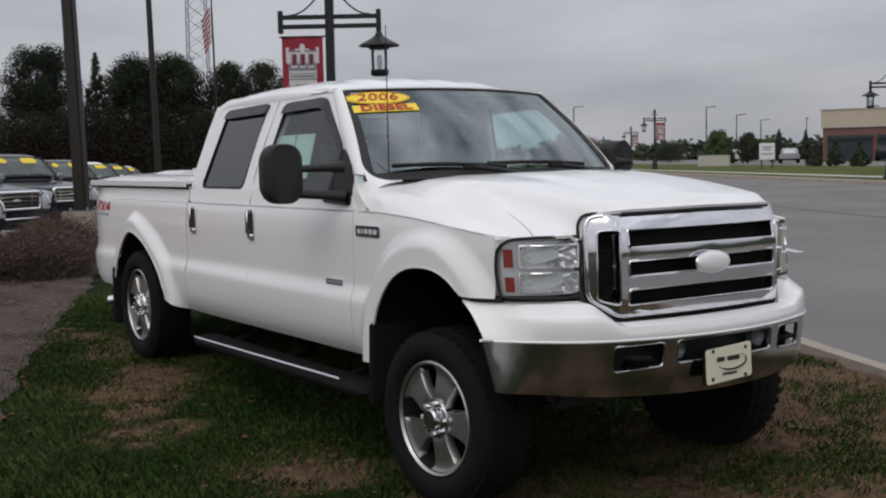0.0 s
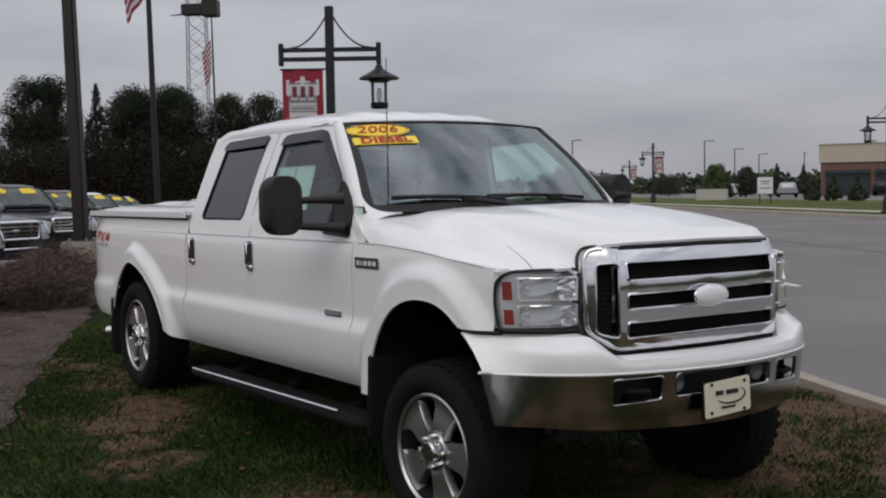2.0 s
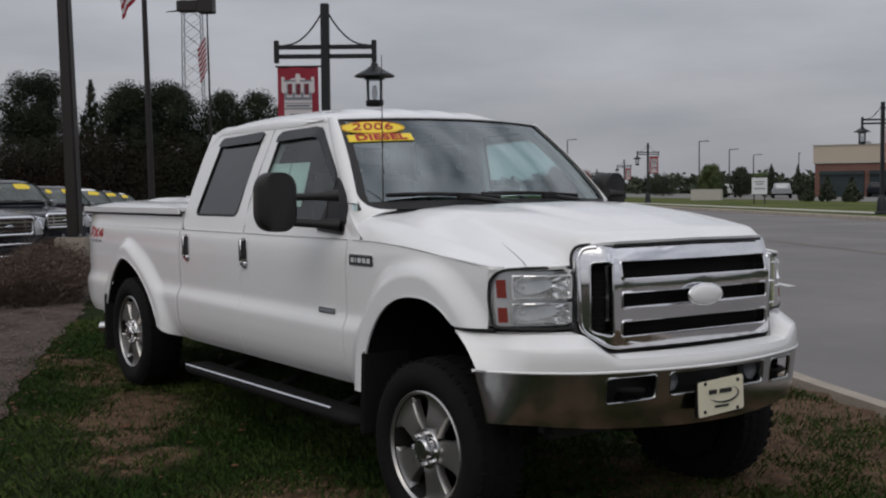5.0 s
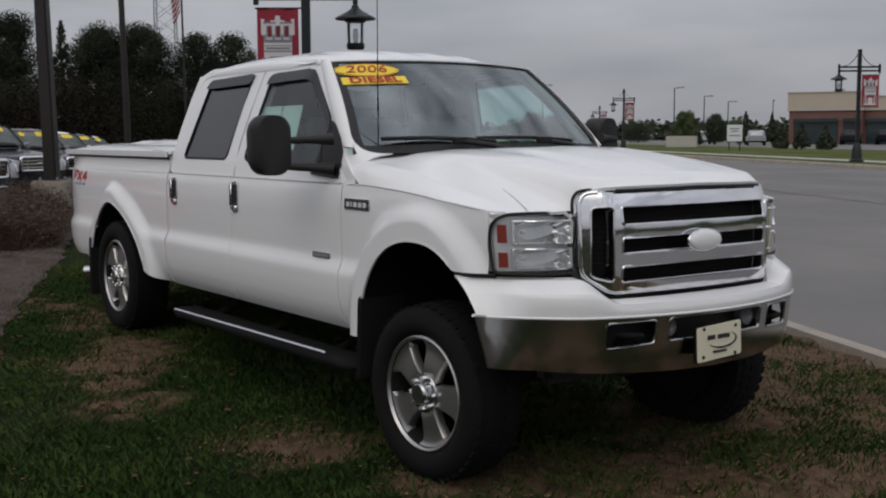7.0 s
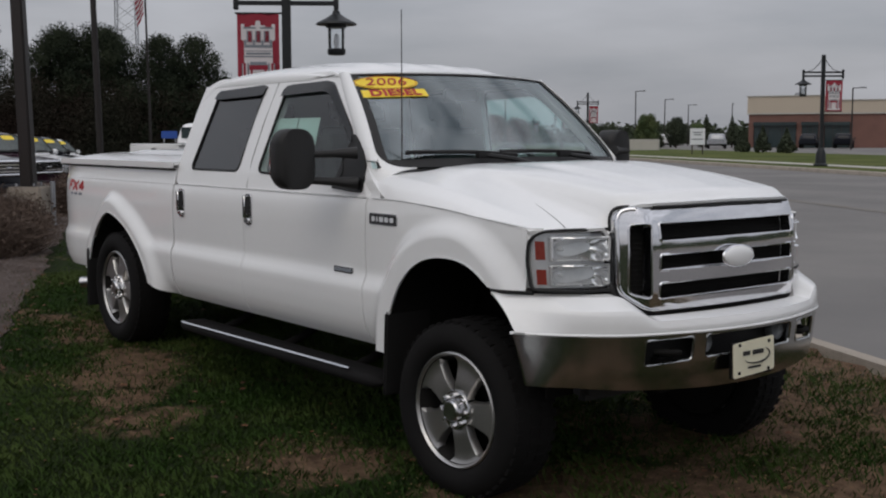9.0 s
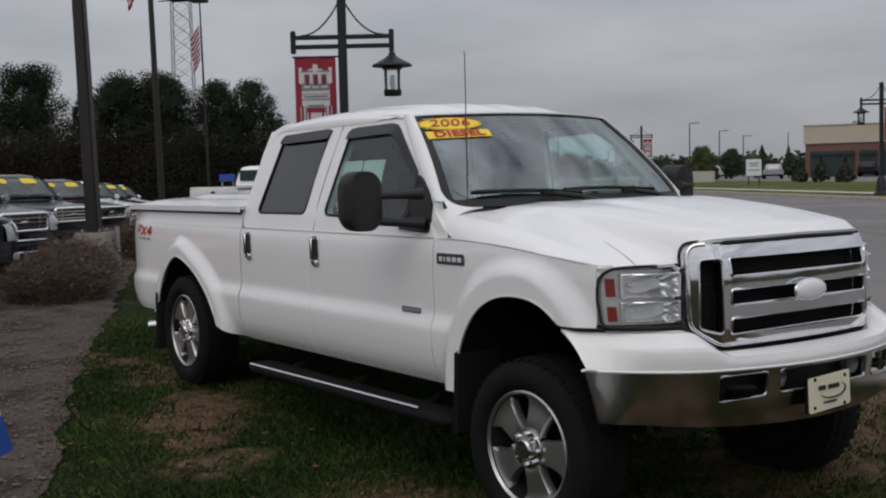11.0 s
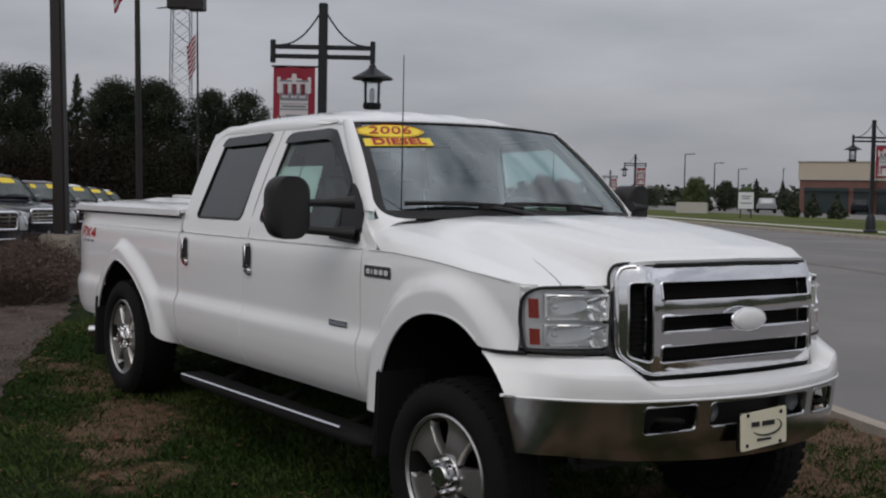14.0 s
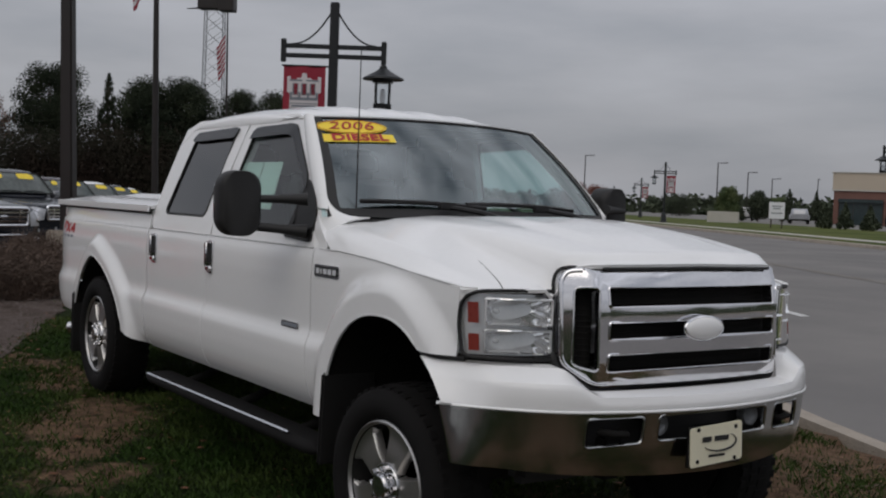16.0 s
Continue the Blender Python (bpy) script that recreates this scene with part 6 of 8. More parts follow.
            tpart("decal_bar", bm, "banner_grey", "", None, dc)
    # rear bumper
    tpart("rear_bumper", box_bm((0.14, 1.66, 0.18), (-5.15, 0, 0.76), 0.03, 3), "chrome", "chrome rear bumper", 40)
    tpart("bumper_end", box_bm((0.20, 0.05, 0.15), (-5.09, -0.838, 0.735), 0.02, 2), "black_plastic", "", 40)


build_trim()

# ---- parked vehicles ----
def car_section(x, spec):
    """Half width and height of the lower body at x behind the front."""
    L = spec["length"]
    u = min(1.0, max(0.0, (-x - 0.04) / 0.46))
    nose = math.sqrt(max(0.0, 1 - (1 - u) ** 2))
    tail = smooth01(min(1, (x + L) / 0.4))
    return spec["width"] / 2 * (0.62 + 0.38 * nose) * (0.9 + 0.1 * tail)


def parked_vehicle(m, spec):
    """A parked pickup or SUV: front bumper at x 0, tail towards -x."""
    v = thing(spec["name"], m, spec["label"], spec["category"], "parked vehicles in the car park")
    paint, W, L = spec["paint"], spec["width"], spec["length"]
    H1, H2, HR = spec["nose"], spec["belt"], spec["roof"]
    cow, top = -1.28, spec["top"]
    end = spec["cab_end"]

    def put(name, bm, mt, label="", smooth=35, parent=None):
        return part(name, bm, mt, parent or v, label, smooth)

    # lower body as rounded cross sections
    rows = []
    xs = [-0.045, -0.06, -0.085, -0.12, -0.16, -0.22, -0.30, -0.40, -0.50, -0.65, -1.0, cow, -1.8, -2.6, -3.4, -4.2, -L + 0.25, -L + 0.1, -L]
    for x in xs:
        hw = car_section(x, spec)
        zt = lerp_table([(-L, H2 - 0.02), (cow, H2), (-0.7, H1 + 0.07), (-0.25, H1 + 0.02), (-0.10, H1 - 0.02), (-0.04, H1 - 0.06)], x)
        zb = 0.46
        sec = []
        for a in np.linspace(0, math.pi, 25):
            c, sn = math.cos(a), math.sin(a)
            y = hw * math.copysign(abs(c) ** 0.26, c)
            z = zb + (zt - zb) * abs(sn) ** 0.30
            sec.append((x, y, z))
        rows.append(sec)
    bm = grid_bm(rows)
    bm2 = bmesh.new()
    for r, flip in ((rows[0], 0), (rows[-1], 1)):
        vs = [bm2.verts.new(p) for p in r]
        bm2.faces.new(vs if flip else vs[::-1])
    join(bm, bm2)
    bmesh.ops.remove_doubles(bm, verts=bm.verts, dist=1e-4)
    bmesh.ops.recalc_face_normals(bm, faces=bm.faces)
    put("body", bm, paint, "", 40)
    put("underbody", box_bm((L - 0.5, W - 0.3, 0.3), (-L / 2, 0, 0.45), 0.05), M["dark_metal"])
    # glasshouse
    tumble = 0.80
    ring = []
    for z, f, xf, xr in ((H2 - 0.05, 0.94, cow + 0.02, end - 0.02), (H2 + 0.12, 0.92, cow - 0.13, end), (HR - 0.14, tumble + 0.04, top + 0.16, end + 0.14), (HR - 0.04, tumble - 0.02, top - 0.02, end + 0.24), (HR, tumble - 0.14, top - 0.25, end + 0.42)):
        hw = W / 2 * f
        loop = []
        for a in np.linspace(0, math.tau, 33)[:-1]:
            c, sn = math.cos(a), math.sin(a)
            x = (xf + xr) / 2 + (xf - xr) / 2 * math.copysign(abs(c) ** 0.30, c)
            loop.append((x, hw * math.copysign(abs(sn) ** 0.34, sn), z))
        ring.append(loop)
    bm = grid_bm(ring, closed_u=True)
    cap = bmesh.new()
    cap.faces.new([cap.verts.new(p) for p in ring[-1]])
    join(bm, cap)
    bmesh.ops.remove_doubles(bm, verts=bm.verts, dist=1e-4)
    bmesh.ops.recalc_face_normals(bm, faces=bm.faces)
    put("cab", bm, paint, "", 40)

    def slab(name, quad, mt, out, label="", parent=None):
        q = bmesh.new()
        q.faces.new([q.verts.new(p) for p in quad])
        return put(name, thicken(q, out), mt, label, None, parent)

    zs0, zs1 = H2 + 0.06, HR - 0.10
    xw = lambda z: lerp_table([(H2 - 0.05, cow + 0.02), (H2 + 0.12, cow - 0.13), (HR - 0.14, top + 0.16), (HR - 0.04, top - 0.02)], z)
    yw = lambda z: W / 2 * lerp_table([(H2, 0.93), (H2 + 0.12, 0.92), (HR - 0.14, tumble + 0.04), (HR - 0.04, tumble - 0.02)], z)
    rows = [[(xw(z) + 0.018 - 0.03 * abs(u) ** 4, u * (yw(z) - 0.12), z + 0.012) for u in np.linspace(-1, 1, 9)] for z in np.linspace(zs0, zs1, 7)]
    bm = grid_bm(rows)
    wsg = put("windshield", thicken(bm, (0.006, 0, 0.006)), M["car_glass"], "dark reflecting windshield", 60)
    edge = [(xw(z) + 0.026, u * (yw(z) - 0.115), z + 0.014) for u, z in [(-1, q) for q in np.linspace(zs0, zs1, 5)] + [(1, q) for q in np.linspace(zs1, zs0, 5)]]
    put("windshield_seal", tube_bm(edge + edge[:1], 0.014, 6), M["black_plastic"], "", 60, wsg)
    for u0, u1 in ((-0.75, -0.05), (0.02, 0.72)):
        wp = [(xw(zs0 + dz) + 0.045, u * (yw(zs0) - 0.12), zs0 + dz + 0.02) for u, dz in ((u0, 0.03), ((u0 + u1) / 2, 0.045), (u1, 0.02))]
        put("wiper", tube_bm(wp, 0.010, 5), M["black_plastic"], "", 60, wsg)
    for u0, u1, key in spec["stickers"]:
        z0, z1 = zs1 - 0.125, zs1 - 0.008
        uc, ur = (u0 + u1) / 2, (u1 - u0) / 2
        pts = []
        for k in range(22):
            a = k * math.tau / 22
            r = 1.0 if (u1 - u0) > 0.5 else 0.88 + 0.12 * (k % 2)
            c, sn = math.cos(a), math.sin(a)
            e = 0.45 if (u1 - u0) > 0.5 else 0.9
            pts.append((uc + ur * r * math.copysign(abs(c) ** e, c), (z0 + z1) / 2 + (z1 - z0) / 2 * r * math.copysign(abs(sn) ** e, sn)))
        slab("sticker", [(xw(z) + 0.030, u * (yw(z) - 0.12), z + 0.016) for u, z in pts], M[key], (0.002, 0, 0.002), "yellow price sticker", wsg)
    for s in (-1, 1):
        for xa, xb in spec["side_windows"]:
            quad = [(xa - 0.0, s * (yw(zs0) + 0.008), zs0 + 0.02), (xb, s * (yw(zs0) + 0.008), zs0 + 0.02), (xb + 0.03, s * (yw(zs1) + 0.008), zs1 - 0.02), (xa - spec["rake"] * (xa > -1.9), s * (yw(zs1) + 0.008), zs1 - 0.02)]
            slab("side_window", quad, M["car_glass"], (0, -0.01 * s, 0), "dark side window")
        mir = put("mirror", box_bm((0.14, 0.22, 0.17), (cow - 0.28, s * (W / 2 + 0.10), H2 + 0.07), 0.05, 3), M[spec["mirror"]], "", 40)
        put("mirror_arm", box_bm((0.06, 0.12, 0.05), (cow - 0.28, s * (W / 2 - 0.02), H2 + 0.02), 0.01), M["black_plastic"], "", 40, mir)
        def lamp_skin(x0, x1, z0, z1, out):
            rows = []
            path = [(-0.022, W / 2 * 0.56), (-0.030, W / 2 * 0.62)] if x0 > -0.06 else []
            for x, hw in path + [(x, car_section(x, spec)) for x in np.linspace(x0, x1, 9)]:
                zt = lerp_table([(-0.7, H1 + 0.07), (-0.25, H1 + 0.02), (-0.10, H1 - 0.02), (-0.04, H1 - 0.06)], x)
                row = []
                for z in np.linspace(z0, min(z1, zt - 0.03), 6):
                    sn = min(0.999, ((z - 0.46) / (zt - 0.46)) ** (1 / 0.30))
                    row.append((x + out, s * (hw * math.sqrt(1 - sn * sn) ** 0.26 + out * 0.6), z))
                rows.append(row)
            return grid_bm(rows, thick=0.006)

        zl0, zl1 = H1 - 0.04 - spec["lamp_h"], H1 - 0.05
        hl = put("headlight", lamp_skin(-0.05, -0.27, zl0, zl1, 0.012), M["lamp_glass"], "clear headlight", 60)
        put("lamp_bowl", lamp_skin(-0.061, -0.115, zl0 + 0.05, zl1 - 0.04, 0.016), M["chrome"], "", 60, hl)
        put("turn_lamp", lamp_skin(-0.20, -0.262, zl0 + 0.02, zl1 - 0.10, 0.016), M["amber"], "", 60, hl)
        for ax in (-0.95, -0.95 - spec["wheelbase"]):
            t = lathe_bm([(0.20, -0.02), (0.26, 0.0), (0.33, 0.0), (0.37, -0.03), (0.385, -0.08), (0.385, -0.16), (0.36, -0.22), (0.20, -0.22)], 32, "y", (0, 0, 0), closed=True)
            bmesh.ops.transform(t, matrix=Matrix.Translation((ax, s * (W / 2 + 0.005), 0.385)) @ Matrix.Diagonal((1, s, 1, 1)), verts=t.verts)
            bmesh.ops.recalc_face_normals(t, faces=t.faces)
            wh = put("wheel", t, M["rubber"], "black tyre on an alloy rim", 40)
            r = lathe_bm([(0.0, -0.03), (0.07, -0.02), (0.09, -0.05), (0.19, -0.04), (0.215, -0.015), (0.22, -0.2), (0, -0.2)], 24, "y")
            bmesh.ops.transform(r, matrix=Matrix.Translation((ax, s * (W / 2 + 0.005), 0.385)) @ Matrix.Diagonal((1, s, 1, 1)), verts=r.verts)
            bmesh.ops.recalc_face_normals(r, faces=r.faces)
            put("rim", r, M["alloy"], "", 40, wh)
            arch = [(ax + 0.45 * math.cos(a), s * (W / 2 + 0.008), 0.40 + 0.45 * math.sin(a)) for a in np.linspace(0.05, math.pi - 0.05, 20)]
            put("arch_trim", tube_bm(arch, 0.025, 6), paint if spec["trim"] else M["black_plastic"], "", 60)
            bm = prism_bm([(ax + 0.43 * math.cos(a), 0.40 + 0.43 * math.sin(a)) for a in np.linspace(0, math.pi, 16)], -0.1 * s, Matrix.Translation((0, s * (W / 2 + 0.003), 0)))
            put("wheel_well", bm, M["black_plastic"], "", 40)
    # grille
    gz0, gz1, gw = H1 - 0.31, H1 - 0.03, W / 2 * spec["grille_w"]
    g = put("grille", prism_bm(rounded(gw * 2, gz1 - gz0, 0.05), 0.05, Matrix.Translation((-0.008, 0, (gz0 + gz1) / 2)) @ Matrix.Rotation(math.pi / 2, 4, "Z"), 0.008), M["black_plastic"], spec["grille_label"], 40)
    if spec["grille"] != "black":
        rim = [(0.0, y, z + (gz0 + gz1) / 2) for y, z in rounded(gw * 2, gz1 - gz0, 0.05)]
        put("grille_frame", tube_bm(rim + rim[:1], 0.034 if spec["grille"] == "bars" else 0.026, 8), M["chrome"], "", 60, g)
    if spec["grille"] == "bars":
        for z in np.linspace(gz0, gz1, 5)[1:-1]:
            put("grille_bar", box_bm((0.04, gw * 2, 0.030), (-0.005, 0, z), 0.008), M["chrome"], "", 40, g)
        for y in (-gw * 0.66, gw * 0.66):
            put("grille_bar", box_bm((0.04, 0.04, gz1 - gz0), (-0.003, y, (gz0 + gz1) / 2), 0.008), M["chrome"], "", 40, g)
    else:
        for z in np.linspace(gz0, gz1, 7)[1:-1]:
            put("grille_bar", box_bm((0.03, gw * 1.9, 0.012), (0.002, 0, z), 0.003), M["dark_metal"], "", 40, g)
    bm = bmesh.new()
    bmesh.ops.create_uvsphere(bm, u_segments=20, v_segments=10, radius=1)
    for q in bm.verts:
        q.co = Vector((0.012 + q.co.x * 0.014, q.co.y * 0.085, (gz0 + gz1) / 2 + q.co.z * 0.035))
    put("emblem", bm, M["dull_chrome"], "plain oval emblem", 180, g)
    # bumper
    rows = []
    for u in np.linspace(-1, 1, 17):
        y = u * W / 2 * 0.97
        x = 0.06 - 0.42 * abs(u) ** 3.0
        rows.append([(x - 0.16, y, H1 - 0.49), (x - 0.02, y, H1 - 0.50), (x, y, H1 - 0.53), (x, y, 0.52), (x - 0.05, y, 0.44), (x - 0.2, y, 0.42)])
    bm = grid_bm(rows)
    bmesh.ops.recalc_face_normals(bm, faces=bm.faces)
    bp = put("front_bumper", bm, M[spec["bumper"]] if spec["bumper"] != "paint" else paint, "", 40)
    put("bumper_slot", box_bm((0.04, W * 0.55, 0.09), (0.035, 0, 0.56), 0.01), M["black_plastic"], "", 40, bp)
    for s in (-1, 1):
        put("fog_lamp", lathe_bm([(0, 0.02), (0.05, 0.018), (0.055, 0.0), (0, 0)], 14, "x", (-0.03, s * W * 0.36, 0.58)), M["lamp_glass"], "", 40, bp)
    if spec["strips"]:
        for z in (0.50, 0.66):
            pts = [(0.072 - 0.42 * abs(u) ** 3.0, u * W / 2 * 0.80, z + 0.03 * (1 - abs(u) ** 3) * (-1 if z < 0.6 else 0)) for u in np.linspace(-1, 1, 15)]
            put("bright_strip", tube_bm(pts, 0.020, 6), M["chrome"], "", 60, bp)
    if spec["plate"]:
        pl = put("dealer_plate", box_bm((0.008, 0.305, 0.155), (0.075, 0.0, spec["plate_z"]), 0.002), M["cream"], "cream dealer plate", None)
        put("print_bar", box_bm((0.003, 0.19, 0.028), (0.081, 0.0, spec["plate_z"] + 0.012), 0), M["ink"], "", None, pl)
        put("print_bar", box_bm((0.003, 0.14, 0.012), (0.081, 0.0, spec["plate_z"] - 0.025), 0), M["ink"], "", None, pl)
    if spec["pickup"]:
        # open bed behind the cab
        put("bed_rim", box_bm((L + end - 0.15, W - 0.06, 0.05), ((-L + end - 0.1) / 2, 0, H2), 0.02), paint)
        put("bed_opening", box_bm((L + end - 0.35, W - 0.30, 0.02), ((-L + end - 0.1) / 2, 0, H2 + 0.022), 0), M["dark_metal"])
        put("tailgate", box_bm((0.05, W - 0.16, 0.50), (-L - 0.01, 0, H2 - 0.28), 0.015), paint)
        put("tailgate_handle", box_bm((0.02, 0.14, 0.05), (-L - 0.04, 0, H2 - 0.12), 0.006), M["black_plastic"])
    return v


M["car_glass"] = mat("car_window_glass", (0.066, 0.080, 0.074), 0.04, 0, 1.2, 0.6, 9, ior=1.5)
M["lamp_glass"] = mat("headlight_glass", (0.50, 0.51, 0.53), 0.12, 0.3, 9, 0.35, 30, coat=1.0)
M["bumper_dark"] = mat("dark_bumper_metal", (0.16, 0.155, 0.15), 0.3, 0.7, 3, 0.2, 40)
M["red_paint"] = mat("red_car_paint", (0.34, 0.012, 0.020), 0.16, 0, 1.5, 0.05, 40, ior=1.38)
M["black_paint"] = mat("black_car_paint", (0.006, 0.007, 0.012), 0.12, 0, 1.5, 0.1, 40, ior=1.34)
M["navy_paint"] = mat("dark_grey_car_paint", (0.012, 0.014, 0.020), 0.12, 0.0, 1.5, 0.08, 40, ior=1.34)
M["maroon_paint"] = mat("maroon_car_paint", (0.030, 0.012, 0.020), 0.12, 0.0, 1.5, 0.08, 40, ior=1.34)
M["silver_paint"] = mat("silver_car_paint", (0.35, 0.36, 0.38), 0.28, 0.5, 1.5, 0.06, 40, coat=0.25)

PICKUP = dict(name="parked_pickup", category="pickup truck", length=5.7, width=2.0, nose=1.12, belt=1.27, roof=1.85, plate_z=0.56, top=-1.86, strips=False, cab_end=-3.9, wheelbase=3.55, side_windows=[(-1.62, -2.62), (-2.72, -3.62)], rake=0.45, lamp_h=0.28, grille_w=0.50, pickup=True, plate=True, trim=True)
SUV = dict(name="parked_suv", category="suv", length=5.2, width=2.0, nose=1.12, belt=1.27, roof=1.86, plate_z=0.56, top=-1.86, strips=False, cab_end=-5.05, wheelbase=3.02, side_windows=[(-1.62, -2.62), (-2.72, -3.62), (-3.72, -4.75)], rake=0.45, lamp_h=0.28, grille_w=0.50, pickup=False, plate=False, trim=True)
YEL = [(-0.72, -0.42, "yellow_film"), (0.10, 0.68, "yellow_film")]
ROW = [
    (PICKUP, "red_paint", "frame", "bumper_dark", "red pickup truck with chrome-framed grille", [(0.2, 0.75, "yellow_film")], "black_plastic"),
    (PICKUP, "black_paint", "black", "paint", "black pickup truck with a black grille", [(-0.35, 0.30, "yellow_film"), (0.50, 0.80, "yellow_film")], "black_plastic"),
    (SUV, "navy_paint", "bars", "strips", "dark grey truck with a bright barred grille", YEL, "silver_paint"),
    (PICKUP, "navy_paint", "bars", "paint", "dark grey pickup with chrome grille bars", YEL, "silver_paint"),
    (SUV, "maroon_paint", "bars", "paint", "dark maroon suv with price stickers", YEL, "silver_paint"),
    (SUV, "white_paint", "bars", "paint", "white suv with a yellow price sticker", YEL, "white_paint"),
    (SUV, "black_paint", "black", "paint", "black suv with a yellow price sticker", YEL, "black_plastic"),
    (PICKUP, "white_paint", "frame", "chrome", "white pickup with a yellow price sticker", YEL, "white_paint"),
]


ROW_AT = [(-8.30, -2.12), (-11.82, -0.66), (-15.0, 0.82), (-20.4, 3.25), (-25.4, 5.75), (-29.4, 7.6), (-33.4, 9.5), (-37.6, 11.4)]


def build_row():
    for k, ((x, y), (base, paint, gr, bump, label, stick, mirror)) in enumerate(zip(ROW_AT, ROW)):
        spec = dict(base, paint=M[paint], grille=gr, bumper="paint" if bump == "strips" else bump, label=label, stickers=stick, mirror=mirror, grille_label="chrome grille" if gr != "black" else "black grille")
        spec["strips"] = bump == "strips"
        if k > 1:
            spec["plate"] = False
        parked_vehicle(facing(x, y, 28 + (k * 37 % 5) - 2, lot_z(x, y)), spec)


build_row()
spec = dict(PICKUP, paint=M["white_paint"], grille="frame", bumper="chrome", label="compact white pickup truck parked beyond the lawn", stickers=[], mirror="white_paint", grille_label="chrome grille")
spec.update(length=5.1, width=1.75, nose=0.86, belt=0.95, roof=1.54, top=-2.05, cab_end=-3.3, wheelbase=3.1, side_windows=[(-1.62, -2.40), (-2.48, -3.10)], plate=False)
small_truck = parked_vehicle(facing(-26.70, 12.67, 118), spec)
part("rear_window", box_bm((0.02, 0.98, 0.30), (-3.315, 0, 1.27), 0.01), M["dark_window"], small_truck, "dark rear window", 40)

# ---- trees and shrubs ----


def leaf_cloud(blobs, count, size, seed, squash=1.0):
    """Many small leaf faces scattered through a set of clumps (x, y, z, radius)."""
    rng = np.random.default_rng(seed)
    b = np.array(blobs)
    w = b[:, 3] ** 2.2
    pick = rng.choice(len(b), count, p=w / w.sum())
    d = rng.normal(size=(count, 3))
    d /= np.linalg.norm(d, axis=1)[:, None]
    r = b[pick, 3] * (0.30 + 0.95 * rng.random(count) ** 0.9)
    c = b[pick, :3] + d * r[:, None] * np.array([1, 1, squash])
    a = rng.normal(size=(count, 3))
    a /= np.linalg.norm(a, axis=1)[:, None]
    n = d + 0.7 * rng.normal(size=(count, 3))
    e = np.cross(a, n)
    e /= np.linalg.norm(e, axis=1)[:, None] + 1e-9
    f = np.cross(n, e)
    f /= np.linalg.norm(f, axis=1)[:, None] + 1e-9
    s = size * (0.6 + 0.8 * rng.random(count))[:, None]
    v = np.stack([c - e * s, c - f * s * 0.55, c + e * s, c + f * s * 0.55], 1).reshape(-1, 3)
    faces = np.arange(count * 4).reshape(-1, 4)
    return v, faces


def mesh_part(name, v, faces, material, parent=None, label=""):
    me = bpy.data.meshes.new(name)
    me.from_pydata(v.tolist(), [], faces.tolist())
    me.materials.append(material)
    ob = new(name, me)
    if parent is not None:
        ob.parent = parent
    if label:
        ob["label"] = label
    return ob


def tree(m, h, w, kind, key, label, seed, leaves=7000, leaf=0.16):
    """A trunk with limbs and an uneven crown; kind: round, broad, cone or bare."""
    rng = random.Random(seed)
    t = thing("tree", m, label, "tree")
    trunk_h = h * (0.82 if kind == "cone" else 0.62)
    bend = [(rng.uniform(-0.02, 0.02) * h * k / 5, rng.uniform(-0.02, 0.02) * h * k / 5, trunk_h * k / 5) for k in range(6)]
    bend[0] = (0, 0, -0.2)
    rad = h * 0.022
    part("trunk", tube_bm(bend, [rad * (1.25 - 0.19 * k) for k in range(6)], 8), M["bark"], t, smooth=60)
    blobs, limbs = [], None
    n = 64 if kind != "bare" else 26
    for k in range(n):
        u = (k + 0.5) / n
        a = k * 2.399 + rng.uniform(-0.4, 0.4)
        if kind == "broad":
            z = h * (0.12 + 0.80 * u)
            rr = w / 2 * min(1.0, 1.35 * (1 - u) ** 0.5) * rng.uniform(0.50, 0.86)
            br = w * (0.10 + 0.07 * (1 - u)) * rng.uniform(0.8, 1.2)
        elif kind == "cone":
            z = h * (0.10 + 0.86 * u)
            rr = w / 2 * (1 - u) ** 1.05 * rng.uniform(0.45, 1.05)
            br = (0.035 + 0.13 * (1 - u)) * w * rng.uniform(0.8, 1.2)
        else:
            z = h * (0.14 + 0.77 * u)
            rr = w / 2 * math.sqrt(max(0.05, 1 - ((u - 0.42) / 0.62) ** 2)) * rng.uniform(0.45, 0.85)
            br = w * rng.uniform(0.09, 0.19)
        x, y = rr * math.cos(a), rr * math.sin(a)
        blobs.append((x, y, z, br))
        z0 = min(trunk_h * 0.97, max(h * 0.12, z - rr * 0.7))
        f = z0 / trunk_h
        c = bend[min(5, int(f * 5))]
        limbs = tube_bm([(c[0], c[1], z0), (c[0] + (x - c[0]) * 0.55, c[1] + (y - c[1]) * 0.55, z0 + (z - z0) * 0.45), (x, y, z)], [rad * 0.42, rad * 0.26, rad * 0.10], 5, limbs)
    if kind != "cone":
        blobs.append((0, 0, h * 0.6, w * 0.28))
        blobs.append((rng.uniform(-0.1, 0.1) * w, rng.uniform(-0.1, 0.1) * w, h * 0.88, w * 0.14))
    part("branchwork", limbs, M["bark"], t, smooth=60)
    v, f = leaf_cloud(blobs, leaves, leaf, seed, 0.85)
    mesh_part("crown", v, f, M[key], t, "")
    return t


